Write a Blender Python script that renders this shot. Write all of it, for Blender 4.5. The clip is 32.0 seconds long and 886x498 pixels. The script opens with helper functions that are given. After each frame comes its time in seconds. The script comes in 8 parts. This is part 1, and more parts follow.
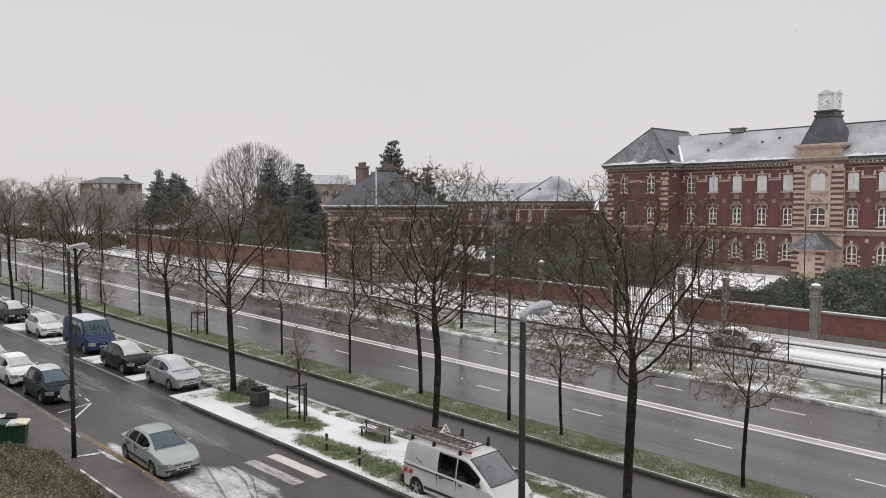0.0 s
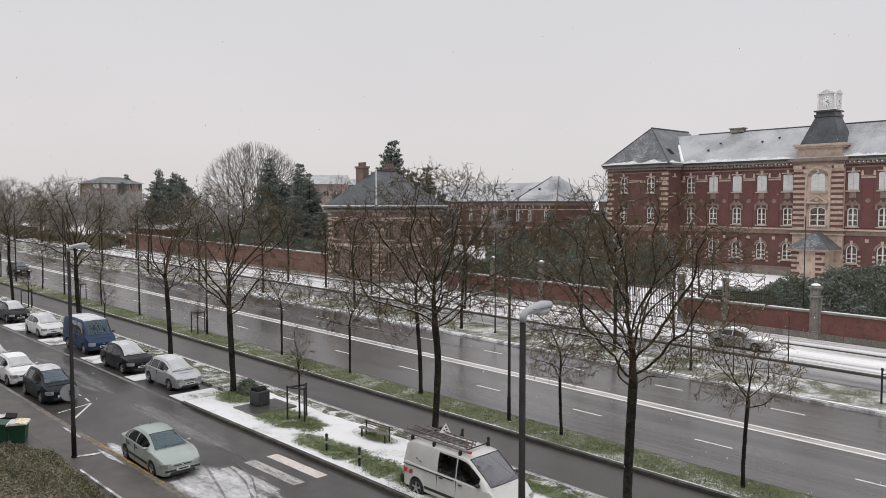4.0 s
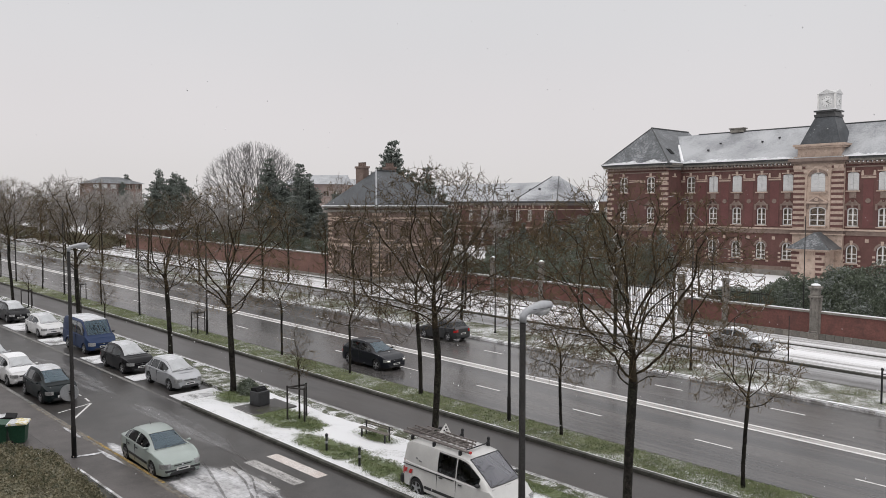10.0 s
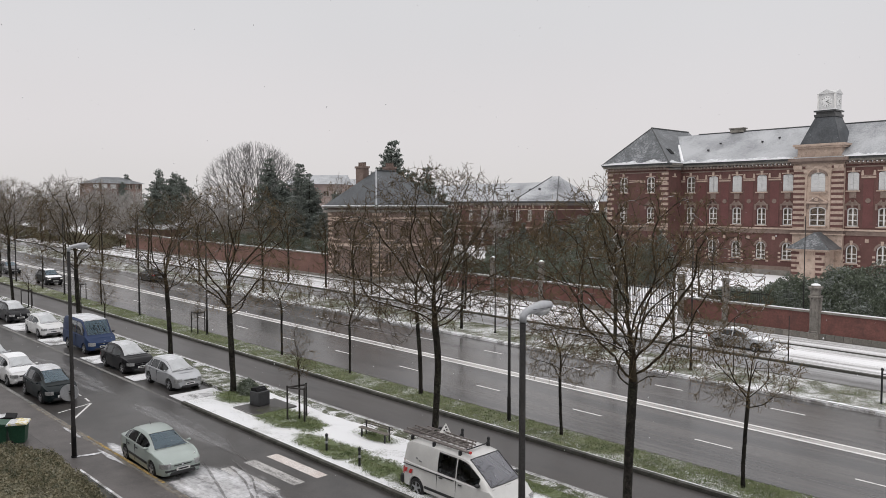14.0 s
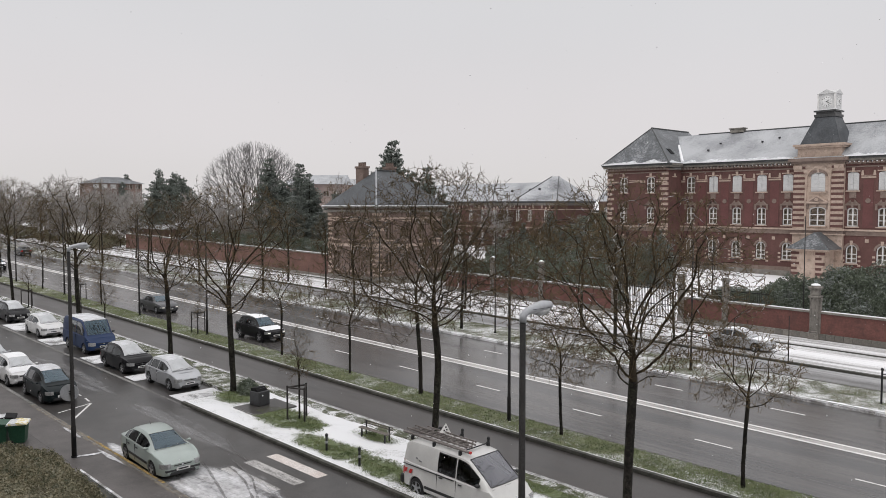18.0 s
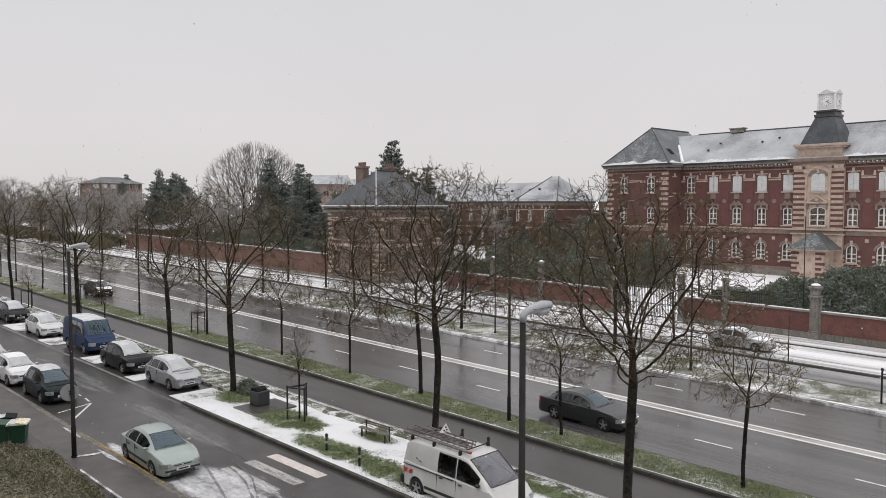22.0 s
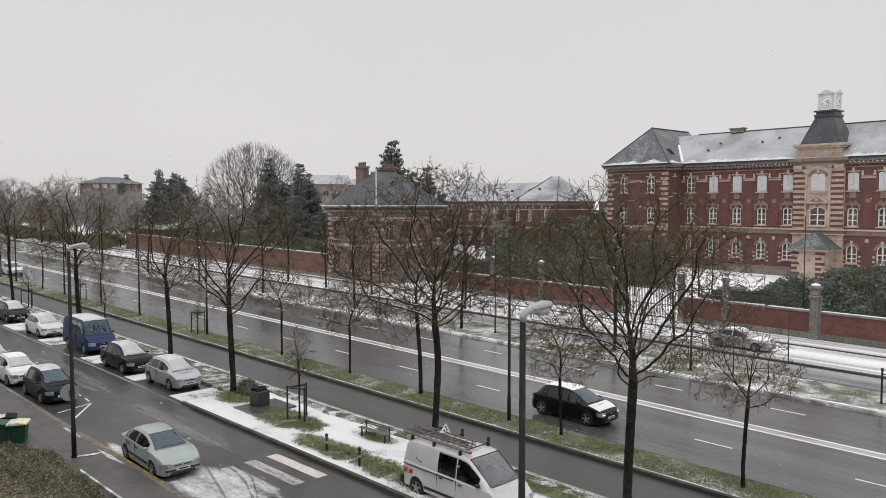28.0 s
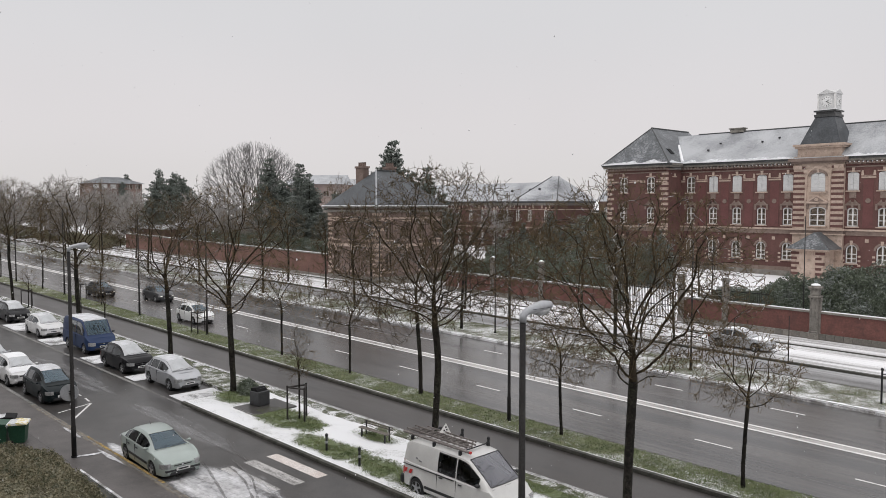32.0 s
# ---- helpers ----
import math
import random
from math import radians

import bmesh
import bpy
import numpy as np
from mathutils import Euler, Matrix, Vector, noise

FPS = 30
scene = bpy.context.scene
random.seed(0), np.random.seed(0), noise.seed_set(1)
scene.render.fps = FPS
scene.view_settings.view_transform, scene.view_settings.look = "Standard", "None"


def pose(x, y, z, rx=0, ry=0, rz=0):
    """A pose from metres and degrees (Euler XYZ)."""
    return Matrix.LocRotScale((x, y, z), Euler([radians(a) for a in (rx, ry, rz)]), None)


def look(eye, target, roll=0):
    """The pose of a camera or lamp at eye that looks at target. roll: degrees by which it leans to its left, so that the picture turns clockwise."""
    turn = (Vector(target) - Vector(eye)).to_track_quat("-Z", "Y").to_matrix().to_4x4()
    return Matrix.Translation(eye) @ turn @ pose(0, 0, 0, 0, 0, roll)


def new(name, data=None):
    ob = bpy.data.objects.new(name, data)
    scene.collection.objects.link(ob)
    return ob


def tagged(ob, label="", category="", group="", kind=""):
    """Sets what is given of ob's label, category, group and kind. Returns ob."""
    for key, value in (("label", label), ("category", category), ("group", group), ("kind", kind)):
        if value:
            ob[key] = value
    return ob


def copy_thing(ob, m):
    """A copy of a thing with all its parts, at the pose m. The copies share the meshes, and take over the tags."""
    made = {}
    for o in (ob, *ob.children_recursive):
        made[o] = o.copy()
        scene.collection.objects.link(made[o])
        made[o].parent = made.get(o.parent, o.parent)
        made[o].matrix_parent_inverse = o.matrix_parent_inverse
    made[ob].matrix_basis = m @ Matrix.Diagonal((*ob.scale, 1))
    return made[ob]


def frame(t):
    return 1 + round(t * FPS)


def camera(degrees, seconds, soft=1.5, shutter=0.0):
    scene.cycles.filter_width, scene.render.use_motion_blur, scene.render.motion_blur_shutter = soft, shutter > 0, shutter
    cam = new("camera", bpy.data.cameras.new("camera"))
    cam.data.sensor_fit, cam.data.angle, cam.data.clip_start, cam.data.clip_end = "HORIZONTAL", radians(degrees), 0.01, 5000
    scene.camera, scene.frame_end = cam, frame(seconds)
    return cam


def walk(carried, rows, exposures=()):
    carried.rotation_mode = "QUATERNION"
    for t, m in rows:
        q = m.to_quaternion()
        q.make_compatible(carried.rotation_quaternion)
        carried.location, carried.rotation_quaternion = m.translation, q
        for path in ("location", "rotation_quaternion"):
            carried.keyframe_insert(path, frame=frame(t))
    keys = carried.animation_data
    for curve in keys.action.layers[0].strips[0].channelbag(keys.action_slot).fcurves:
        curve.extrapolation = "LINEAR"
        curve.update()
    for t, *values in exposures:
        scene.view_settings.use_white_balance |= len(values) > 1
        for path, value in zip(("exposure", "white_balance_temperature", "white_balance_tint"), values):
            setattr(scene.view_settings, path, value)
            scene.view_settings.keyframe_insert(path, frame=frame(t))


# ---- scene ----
cam = camera(60.3, 32.0, soft=0.6)
EYE = (0.0, 0.0, 10.6)
VIEW = look(EYE, (-70.59, 70.83, 10.6 - 100 * math.tan(radians(3.307))))
walk(cam, [(0.0, VIEW), (32.0, VIEW)])

GRADE = 0.0167          # the avenue climbs gently towards -x
TILT = math.degrees(math.atan(GRADE))


def gz(x):
    return -GRADE * x


# ---------------------------------------------------------------- light
world = bpy.data.worlds.new("overcast_sky")
scene.world = world
world.use_nodes = True
wn, wl = world.node_tree.nodes, world.node_tree.links
wn.clear()
w_out = wn.new("ShaderNodeOutputWorld")
w_bg = wn.new("ShaderNodeBackground")
w_sky = wn.new("ShaderNodeTexSky")
w_sky.sky_type, w_sky.sun_disc = "NISHITA", False
w_sky.sun_elevation, w_sky.sun_rotation = radians(48), radians(200)
w_dim = wn.new("ShaderNodeVectorMath")
w_dim.operation = "SCALE"
w_dim.inputs["Scale"].default_value = 0.08
w_co = wn.new("ShaderNodeTexCoord")
w_sep = wn.new("ShaderNodeSeparateXYZ")
w_ramp = wn.new("ShaderNodeValToRGB")
w_ramp.color_ramp.interpolation = "EASE"
w_ramp.color_ramp.elements[0].position, w_ramp.color_ramp.elements[0].color = 0.0, (0.71, 0.685, 0.685, 1)
w_ramp.color_ramp.elements[1].position, w_ramp.color_ramp.elements[1].color = 1.0, (1.42, 1.40, 1.42, 1)
for pos, col in ((0.10, (0.745, 0.712, 0.72, 1)), (0.26, (0.72, 0.712, 0.725, 1))):
    e = w_ramp.color_ramp.elements.new(pos)
    e.color = col
w_noise = wn.new("ShaderNodeTexNoise")
w_noise.inputs["Scale"].default_value, w_noise.inputs["Detail"].default_value = 2.2, 3
w_cl = wn.new("ShaderNodeMapRange")
w_cl.inputs["To Min"].default_value, w_cl.inputs["To Max"].default_value = 0.94, 1.06
w_mul = wn.new("ShaderNodeVectorMath")
w_mul.operation = "MULTIPLY"
w_mix = wn.new("ShaderNodeMixRGB")
w_mix.inputs["Fac"].default_value = 0.94
wl.new(w_co.outputs["Generated"], w_sep.inputs[0])
wl.new(w_sep.outputs["Z"], w_ramp.inputs["Fac"])
wl.new(w_co.outputs["Generated"], w_noise.inputs["Vector"])
wl.new(w_noise.outputs["Fac"], w_cl.inputs["Value"])
wl.new(w_ramp.outputs["Color"], w_mul.inputs[0])
wl.new(w_cl.outputs["Result"], w_mul.inputs[1])
wl.new(w_sky.outputs["Color"], w_dim.inputs[0])
wl.new(w_dim.outputs["Vector"], w_mix.inputs["Color1"])
wl.new(w_mul.outputs["Vector"], w_mix.inputs["Color2"])
wl.new(w_mix.outputs["Color"], w_bg.inputs["Color"])
wl.new(w_bg.outputs["Background"], w_out.inputs["Surface"])

sun = new("sun", bpy.data.lights.new("sun", "SUN"))
sun.data.energy, sun.data.angle, sun.data.color = 0.7, radians(40), (1.0, 0.97, 0.94)
sun.matrix_world = look((0, 0, 60), (-12, 34, 0))


# ---------------------------------------------------------------- materials
def tree_of(name):
    m = bpy.data.materials.new(name)
    m.use_nodes = True
    return m, m.node_tree.nodes, m.node_tree.links, m.node_tree.nodes["Principled BSDF"]


def node(nodes, kind, **values):
    n = nodes.new(kind)
    for key, value in values.items():
        n.inputs[key.replace("_", " ")].default_value = value
    return n


def ramp_of(nodes, stops):
    r = nodes.new("ShaderNodeValToRGB")
    els = r.color_ramp.elements
    els[0].position, els[0].color = stops[0][0], (*stops[0][1], 1)
    els[1].position, els[1].color = stops[-1][0], (*stops[-1][1], 1)
    for p, c in stops[1:-1]:
        els.new(p).color = (*c, 1)
    return r


def noise_on(nodes, links, co, scale, detail=4, rough=0.6, stretch=None, dist=0.0):
    src = co
    if stretch:
        mp = nodes.new("ShaderNodeMapping")
        mp.inputs["Scale"].default_value = stretch
        links.new(co, mp.inputs["Vector"])
        src = mp.outputs["Vector"]
    n = node(nodes, "ShaderNodeTexNoise", Scale=scale, Detail=detail, Roughness=rough, Distortion=dist)
    links.new(src, n.inputs["Vector"])
    return n.outputs["Fac"]


def surface(name, c0, c1, rough=0.7, metal=0.0, big=0.6, fine=25.0, bump=0.3, bump_d=0.01, dirt=None, dirt_at=(0.55, 0.75),
            rough2=None, coat=0.0, spec=0.5, stretch=None, fine_amt=0.35, vary=0.0):
    """Two colours over a coarse noise, darkened and lightened by a fine one, with stains of a third colour."""
    m, nn, ll, bsdf = tree_of(name)
    co = nn.new("ShaderNodeTexCoord").outputs["Object"]
    a = noise_on(nn, ll, co, big, 5, 0.6, stretch)
    b = noise_on(nn, ll, co, fine, 3, 0.6, stretch)
    r = ramp_of(nn, [(0.32, c0), (0.68, c1)])
    ll.new(a, r.inputs["Fac"])
    mr = node(nn, "ShaderNodeMapRange", From_Min=0.25, From_Max=0.75, To_Min=1 - fine_amt, To_Max=1 + fine_amt)
    ll.new(b, mr.inputs["Value"])
    mul = nn.new("ShaderNodeVectorMath")
    mul.operation = "MULTIPLY"
    ll.new(r.outputs["Color"], mul.inputs[0])
    ll.new(mr.outputs["Result"], mul.inputs[1])
    col = mul.outputs["Vector"]
    if vary:
        oi = nn.new("ShaderNodeObjectInfo")
        vr = node(nn, "ShaderNodeMapRange", To_Min=1 - vary, To_Max=1 + vary)
        ll.new(oi.outputs["Random"], vr.inputs["Value"])
        vm = nn.new("ShaderNodeVectorMath")
        vm.operation = "MULTIPLY"
        ll.new(col, vm.inputs[0])
        ll.new(vr.outputs["Result"], vm.inputs[1])
        col = vm.outputs["Vector"]
    if dirt:
        d = noise_on(nn, ll, co, big * 2.7, 6, 0.65, stretch, 0.4)
        dr = node(nn, "ShaderNodeMapRange", From_Min=dirt_at[0], From_Max=dirt_at[1])
        ll.new(d, dr.inputs["Value"])
        mx = nn.new("ShaderNodeMixRGB")
        mx.inputs["Color2"].default_value = (*dirt, 1)
        ll.new(dr.outputs["Result"], mx.inputs["Fac"])
        ll.new(col, mx.inputs["Color1"])
        col = mx.outputs["Color"]
    ll.new(col, bsdf.inputs["Base Color"])
    rr = node(nn, "ShaderNodeMapRange", From_Min=0.3, From_Max=0.7, To_Min=rough, To_Max=rough if rough2 is None else rough2)
    ll.new(a, rr.inputs["Value"])
    ll.new(rr.outputs["Result"], bsdf.inputs["Roughness"])
    bsdf.inputs["Metallic"].default_value = metal
    bsdf.inputs["Coat Weight"].default_value = coat
    bsdf.inputs["Coat Roughness"].default_value = 0.08
    bsdf.inputs["Specular IOR Level"].default_value = spec
    if bump:
        bp = node(nn, "ShaderNodeBump", Strength=bump, Distance=bump_d)
        ll.new(b, bp.inputs["Height"])
        ll.new(bp.outputs["Normal"], bsdf.inputs["Normal"])
    return m


def patchy(name, under, over, scale, at, rough=(0.8, 0.8), fine=18.0, stretch=None, bump=0.6, bump_d=0.04, speck=0.25, under2=None, spec=0.5):
    """A cover (snow) lying in patches on an undergrowth or paving, with ragged edges."""
    m, nn, ll, bsdf = tree_of(name)
    co = nn.new("ShaderNodeTexCoord").outputs["Object"]
    a = noise_on(nn, ll, co, scale, 6, 0.62, stretch, 0.3)
    b = noise_on(nn, ll, co, fine, 4, 0.7)
    add = node(nn, "ShaderNodeMapRange", From_Min=0.25, From_Max=0.75, To_Min=-speck, To_Max=speck)
    ll.new(b, add.inputs["Value"])
    s = nn.new("ShaderNodeMath")
    s.operation = "ADD"
    ll.new(a, s.inputs[0])
    ll.new(add.outputs["Result"], s.inputs[1])
    mask = node(nn, "ShaderNodeMapRange", From_Min=at[0], From_Max=at[1])
    ll.new(s.outputs["Value"], mask.inputs["Value"])
    g2 = noise_on(nn, ll, co, scale * 3.1, 4)
    gr = ramp_of(nn, [(0.35, under), (0.65, under2 or tuple(c * 1.6 for c in under))])
    ll.new(g2, gr.inputs["Fac"])
    fm = node(nn, "ShaderNodeMapRange", From_Min=0.2, From_Max=0.8, To_Min=0.55, To_Max=1.45)
    ll.new(b, fm.inputs["Value"])
    gm = nn.new("ShaderNodeVectorMath")
    gm.operation = "MULTIPLY"
    ll.new(gr.outputs["Color"], gm.inputs[0])
    ll.new(fm.outputs["Result"], gm.inputs[1])
    mx = nn.new("ShaderNodeMixRGB")
    mx.inputs["Color2"].default_value = (*over, 1)
    ll.new(mask.outputs["Result"], mx.inputs["Fac"])
    ll.new(gm.outputs["Vector"], mx.inputs["Color1"])
    ll.new(mx.outputs["Color"], bsdf.inputs["Base Color"])
    rr = node(nn, "ShaderNodeMapRange", To_Min=rough[0], To_Max=rough[1])
    ll.new(mask.outputs["Result"], rr.inputs["Value"])
    ll.new(rr.outputs["Result"], bsdf.inputs["Roughness"])
    bsdf.inputs["Specular IOR Level"].default_value = spec
    bp = node(nn, "ShaderNodeBump", Strength=bump, Distance=bump_d)
    ll.new(b, bp.inputs["Height"])
    ll.new(bp.outputs["Normal"], bsdf.inputs["Normal"])
    return m


def film_of_snow(name, colour, at, scale, stretch=None, fine=30.0, speck=0.15, rim=0.0):
    """Snow so thin or broken that what lies below shows through."""
    m, nn, ll, bsdf = tree_of(name)
    co = nn.new("ShaderNodeTexCoord").outputs["Object"]
    a = noise_on(nn, ll, co, scale, 6, 0.65, stretch, 0.4)
    b = noise_on(nn, ll, co, fine, 3, 0.7)
    add = node(nn, "ShaderNodeMapRange", From_Min=0.25, From_Max=0.75, To_Min=-speck, To_Max=speck)
    ll.new(b, add.inputs["Value"])
    s = nn.new("ShaderNodeMath")
    s.operation = "ADD"
    ll.new(a, s.inputs[0])
    ll.new(add.outputs["Result"], s.inputs[1])
    mask = node(nn, "ShaderNodeMapRange", From_Min=at[0], From_Max=at[1])
    if rim:
        mp = nn.new("ShaderNodeMapping")
        mp.inputs["Location"].default_value, mp.inputs["Scale"].default_value = (-1, -1, 0), (2, 2, 0)
        ll.new(nn.new("ShaderNodeTexCoord").outputs["Generated"], mp.inputs["Vector"])
        gr = nn.new("ShaderNodeTexGradient")
        gr.gradient_type = "SPHERICAL"
        ll.new(mp.outputs["Vector"], gr.inputs["Vector"])
        fade = node(nn, "ShaderNodeMapRange", From_Min=0.0, From_Max=0.5, To_Min=-rim, To_Max=0.12)
        ll.new(gr.outputs["Fac"], fade.inputs["Value"])
        s2 = nn.new("ShaderNodeMath")
        s2.operation = "ADD"
        ll.new(s.outputs["Value"], s2.inputs[0])
        ll.new(fade.outputs["Result"], s2.inputs[1])
        s = s2
    ll.new(s.outputs["Value"], mask.inputs["Value"])
    ll.new(mask.outputs["Result"], bsdf.inputs["Alpha"])
    bsdf.inputs["Base Color"].default_value = (*colour, 1)
    bsdf.inputs["Roughness"].default_value = 0.85
    return m


def glass(name, tint, rough=0.02, trans=1.0, coat_ior=1.5):
    m, nn, ll, bsdf = tree_of(name)
    bsdf.inputs["Base Color"].default_value = (*tint, 1)
    bsdf.inputs["Roughness"].default_value = rough
    bsdf.inputs["Transmission Weight"].default_value = trans
    bsdf.inputs["IOR"].default_value = 1.1
    bsdf.inputs["Specular IOR Level"].default_value = 1.0
    bsdf.inputs["Coat Weight"].default_value = 1.0
    bsdf.inputs["Coat Roughness"].default_value = 0.03
    bsdf.inputs["Coat IOR"].default_value = coat_ior
    bsdf.inputs["Coat Tint"].default_value = (0.86, 0.95, 1.0, 1)
    return m


SNOW_W = (0.83, 0.835, 0.85)
M_asphalt = surface("wet_asphalt", (0.082, 0.077, 0.075), (0.120, 0.112, 0.107), 0.13, big=0.16, fine=40, bump=0.07, bump_d=0.003, rough2=0.32,
                    stretch=(0.10, 2.2, 1), fine_amt=0.3, dirt=(0.064, 0.062, 0.063), dirt_at=(0.48, 0.64))
M_street = patchy("street_asphalt", (0.042, 0.039, 0.037), (0.26, 0.26, 0.27), 0.28, (0.60, 0.95), (0.30, 0.8), stretch=(0.3, 1.5, 1), bump=0.14, bump_d=0.008, speck=0.14, spec=0.38)
M_cycle = surface("cycle_path_asphalt", (0.058, 0.053, 0.051), (0.082, 0.075, 0.071), 0.32, big=0.3, fine=45, bump=0.15, bump_d=0.004, rough2=0.5, spec=0.4, stretch=(0.3, 1.5, 1), fine_amt=0.35, dirt=(0.050, 0.047, 0.046), dirt_at=(0.52, 0.68))
M_pave = patchy("pavement_asphalt", (0.066, 0.059, 0.056), (0.55, 0.55, 0.56), 0.35, (0.68, 1.0), (0.5, 0.8), bump=0.25, bump_d=0.008, speck=0.1)
M_snow = patchy("snow_lawn", (0.10, 0.10, 0.06), SNOW_W, 0.45, (0.20, 0.36), (0.9, 0.85), speck=0.12)
M_snow_path = patchy("trodden_snow", (0.15, 0.145, 0.14), (0.80, 0.80, 0.81), 0.5, (0.33, 0.58), (0.7, 0.85), stretch=(0.06, 2.0, 1), speck=0.12)
M_slush = patchy("slush_lane", (0.085, 0.083, 0.082), (0.48, 0.48, 0.485), 0.5, (0.38, 0.76), (0.45, 0.8), stretch=(0.10, 2.2, 1), speck=0.12, bump=0.3, bump_d=0.01)
M_grass = patchy("verge_grass", (0.080, 0.088, 0.045), SNOW_W, 0.55, (0.56, 0.80), (0.9, 0.85), speck=0.30, under2=(0.17, 0.185, 0.098), bump=0.9, bump_d=0.06)
M_grass_far = patchy("far_verge_grass", (0.060, 0.068, 0.032), SNOW_W, 0.5, (0.45, 0.70), (0.9, 0.85), speck=0.28, under2=(0.10, 0.10, 0.055), bump=0.9, bump_d=0.06)
M_thin_grass = patchy("sparse_grass_and_snow", (0.062, 0.068, 0.040), SNOW_W, 1.5, (0.50, 0.66), (0.9, 0.85), fine=16, speck=0.20, under2=(0.13, 0.14, 0.085), bump=0.9, bump_d=0.06)
M_isle = patchy("island_snow_and_grass", (0.075, 0.085, 0.045), SNOW_W, 0.33, (0.26, 0.42), (0.9, 0.85), speck=0.22, under2=(0.10, 0.115, 0.05), bump=0.8, bump_d=0.05)
M_rut = film_of_snow("tyre_rut_slush", (0.16, 0.153, 0.148), (0.30, 0.80), 1.5, (0.5, 2.0, 1), 16, 0.12)
M_kerb = surface("kerb_granite", (0.16, 0.155, 0.15), (0.24, 0.235, 0.225), 0.75, big=1.2, fine=30, bump=0.4, dirt=(0.08, 0.08, 0.07), dirt_at=(0.5, 0.7))
M_kerb_dark = surface("mossy_kerb", (0.040, 0.040, 0.034), (0.095, 0.092, 0.080), 0.8, big=1.0, fine=25, bump=0.5, dirt=(0.03, 0.035, 0.02))
M_kerb_stone = surface("dark_kerb_stone", (0.042, 0.042, 0.036), (0.095, 0.092, 0.080), 0.8, big=1.0, fine=25, bump=0.5, dirt=(0.03, 0.035, 0.02), vary=0.25)
M_footing = surface("weathered_footing_stone", (0.13, 0.12, 0.108), (0.22, 0.205, 0.182), 0.88, big=1.4, fine=14, bump=0.5, dirt=(0.08, 0.078, 0.062), dirt_at=(0.5, 0.75), fine_amt=0.25, vary=0.3)
M_paint = surface("road_paint", (0.62, 0.61, 0.60), (0.75, 0.74, 0.72), 0.55, big=0.8, fine=30, bump=0.15, dirt=(0.28, 0.27, 0.26), dirt_at=(0.55, 0.85), fine_amt=0.15)
M_paint_worn = film_of_snow("worn_road_paint", (0.62, 0.60, 0.58), (0.22, 0.80), 0.7, (0.3, 2.0, 1), 20, 0.10)
M_orange = surface("ochre_kerb_paint", (0.17, 0.145, 0.115), (0.25, 0.215, 0.165), 0.7, big=1.3, fine=25, bump=0.2, dirt=(0.095, 0.088, 0.082), dirt_at=(0.40, 0.60))
M_yellow_worn = film_of_snow("worn_yellow_paint", (0.42, 0.29, 0.10), (0.30, 0.62), 1.1, None, 18, 0.2)
M_zebra = film_of_snow("worn_zebra_paint", (0.56, 0.545, 0.53), (0.18, 0.70), 1.2, (0.5, 2.2, 1), 14, 0.16)
M_salmon = surface("salmon_road_paint", (0.60, 0.53, 0.49), (0.70, 0.66, 0.63), 0.6, big=1.1, fine=25, bump=0.1, dirt=(0.35, 0.30, 0.28), dirt_at=(0.55, 0.75))
M_snow_film = film_of_snow("street_snow_film", (0.80, 0.80, 0.82), (0.36, 0.82), 0.55, (0.22, 2.0, 1), 3.5, 0.12, 0.34)
M_snow_faint = film_of_snow("faint_street_snow", (0.50, 0.50, 0.51), (0.55, 1.25), 0.5, (0.12, 2.2, 1), 3.5, 0.12, 0.3)
M_grass_rim = film_of_snow("grass_clump", (0.13, 0.16, 0.072), (0.36, 0.62), 1.3, None, 17, 0.42, 0.42)
M_snow_thin = film_of_snow("thin_snow", (0.66, 0.67, 0.69), (-0.05, 0.58), 1.6, None, 25, 0.14)
M_frost = film_of_snow("frost_on_glass", (0.56, 0.575, 0.59), (-0.7, 0.60), 1.2, None, 30, 0.15)
M_bay_snow = patchy("bay_snow", (0.13, 0.127, 0.125), (0.70, 0.705, 0.715), 0.8, (0.36, 0.52), (0.6, 0.85), speck=0.14)
M_snow_solid = surface("fresh_snow", (0.80, 0.805, 0.82), (0.85, 0.855, 0.865), 0.85, big=1.5, fine=30, bump=0.4, bump_d=0.015, fine_amt=0.06)
M_brick_red = surface("smooth_red_brick", (0.114, 0.045, 0.042), (0.146, 0.060, 0.056), 0.85, big=0.4, fine=9, bump=0.2, fine_amt=0.15, dirt=(0.085, 0.042, 0.04), dirt_at=(0.55, 0.8))
M_brick = surface("red_brick", (0.095, 0.045, 0.040), (0.140, 0.067, 0.058), 0.85, big=0.5, fine=9, bump=0.3, fine_amt=0.25, dirt=(0.070, 0.030, 0.030), dirt_at=(0.55, 0.8))
M_pillar = surface("dark_weathered_stone", (0.15, 0.138, 0.124), (0.26, 0.24, 0.215), 0.88, big=1.4, fine=14, bump=0.5, dirt=(0.07, 0.066, 0.056), dirt_at=(0.5, 0.75), fine_amt=0.25)
M_brick_wall = surface("wall_brick", (0.122, 0.052, 0.044), (0.164, 0.070, 0.058), 0.85, big=0.5, fine=9, bump=0.3, fine_amt=0.25, dirt=(0.08, 0.040, 0.036), dirt_at=(0.5, 0.75))
M_brick_wall_old = surface("weathered_wall_brick", (0.130, 0.068, 0.054), (0.190, 0.102, 0.081), 0.88, big=0.5, fine=9, bump=0.3, fine_amt=0.25, dirt=(0.12, 0.075, 0.062), dirt_at=(0.5, 0.75))
# brown brick of the far houses, made paler in place of haze
M_brick_haze = surface("haze_paled_brown_brick", (0.24, 0.185, 0.17), (0.30, 0.24, 0.22), 0.88, big=0.6, fine=9, bump=0.2, fine_amt=0.15)
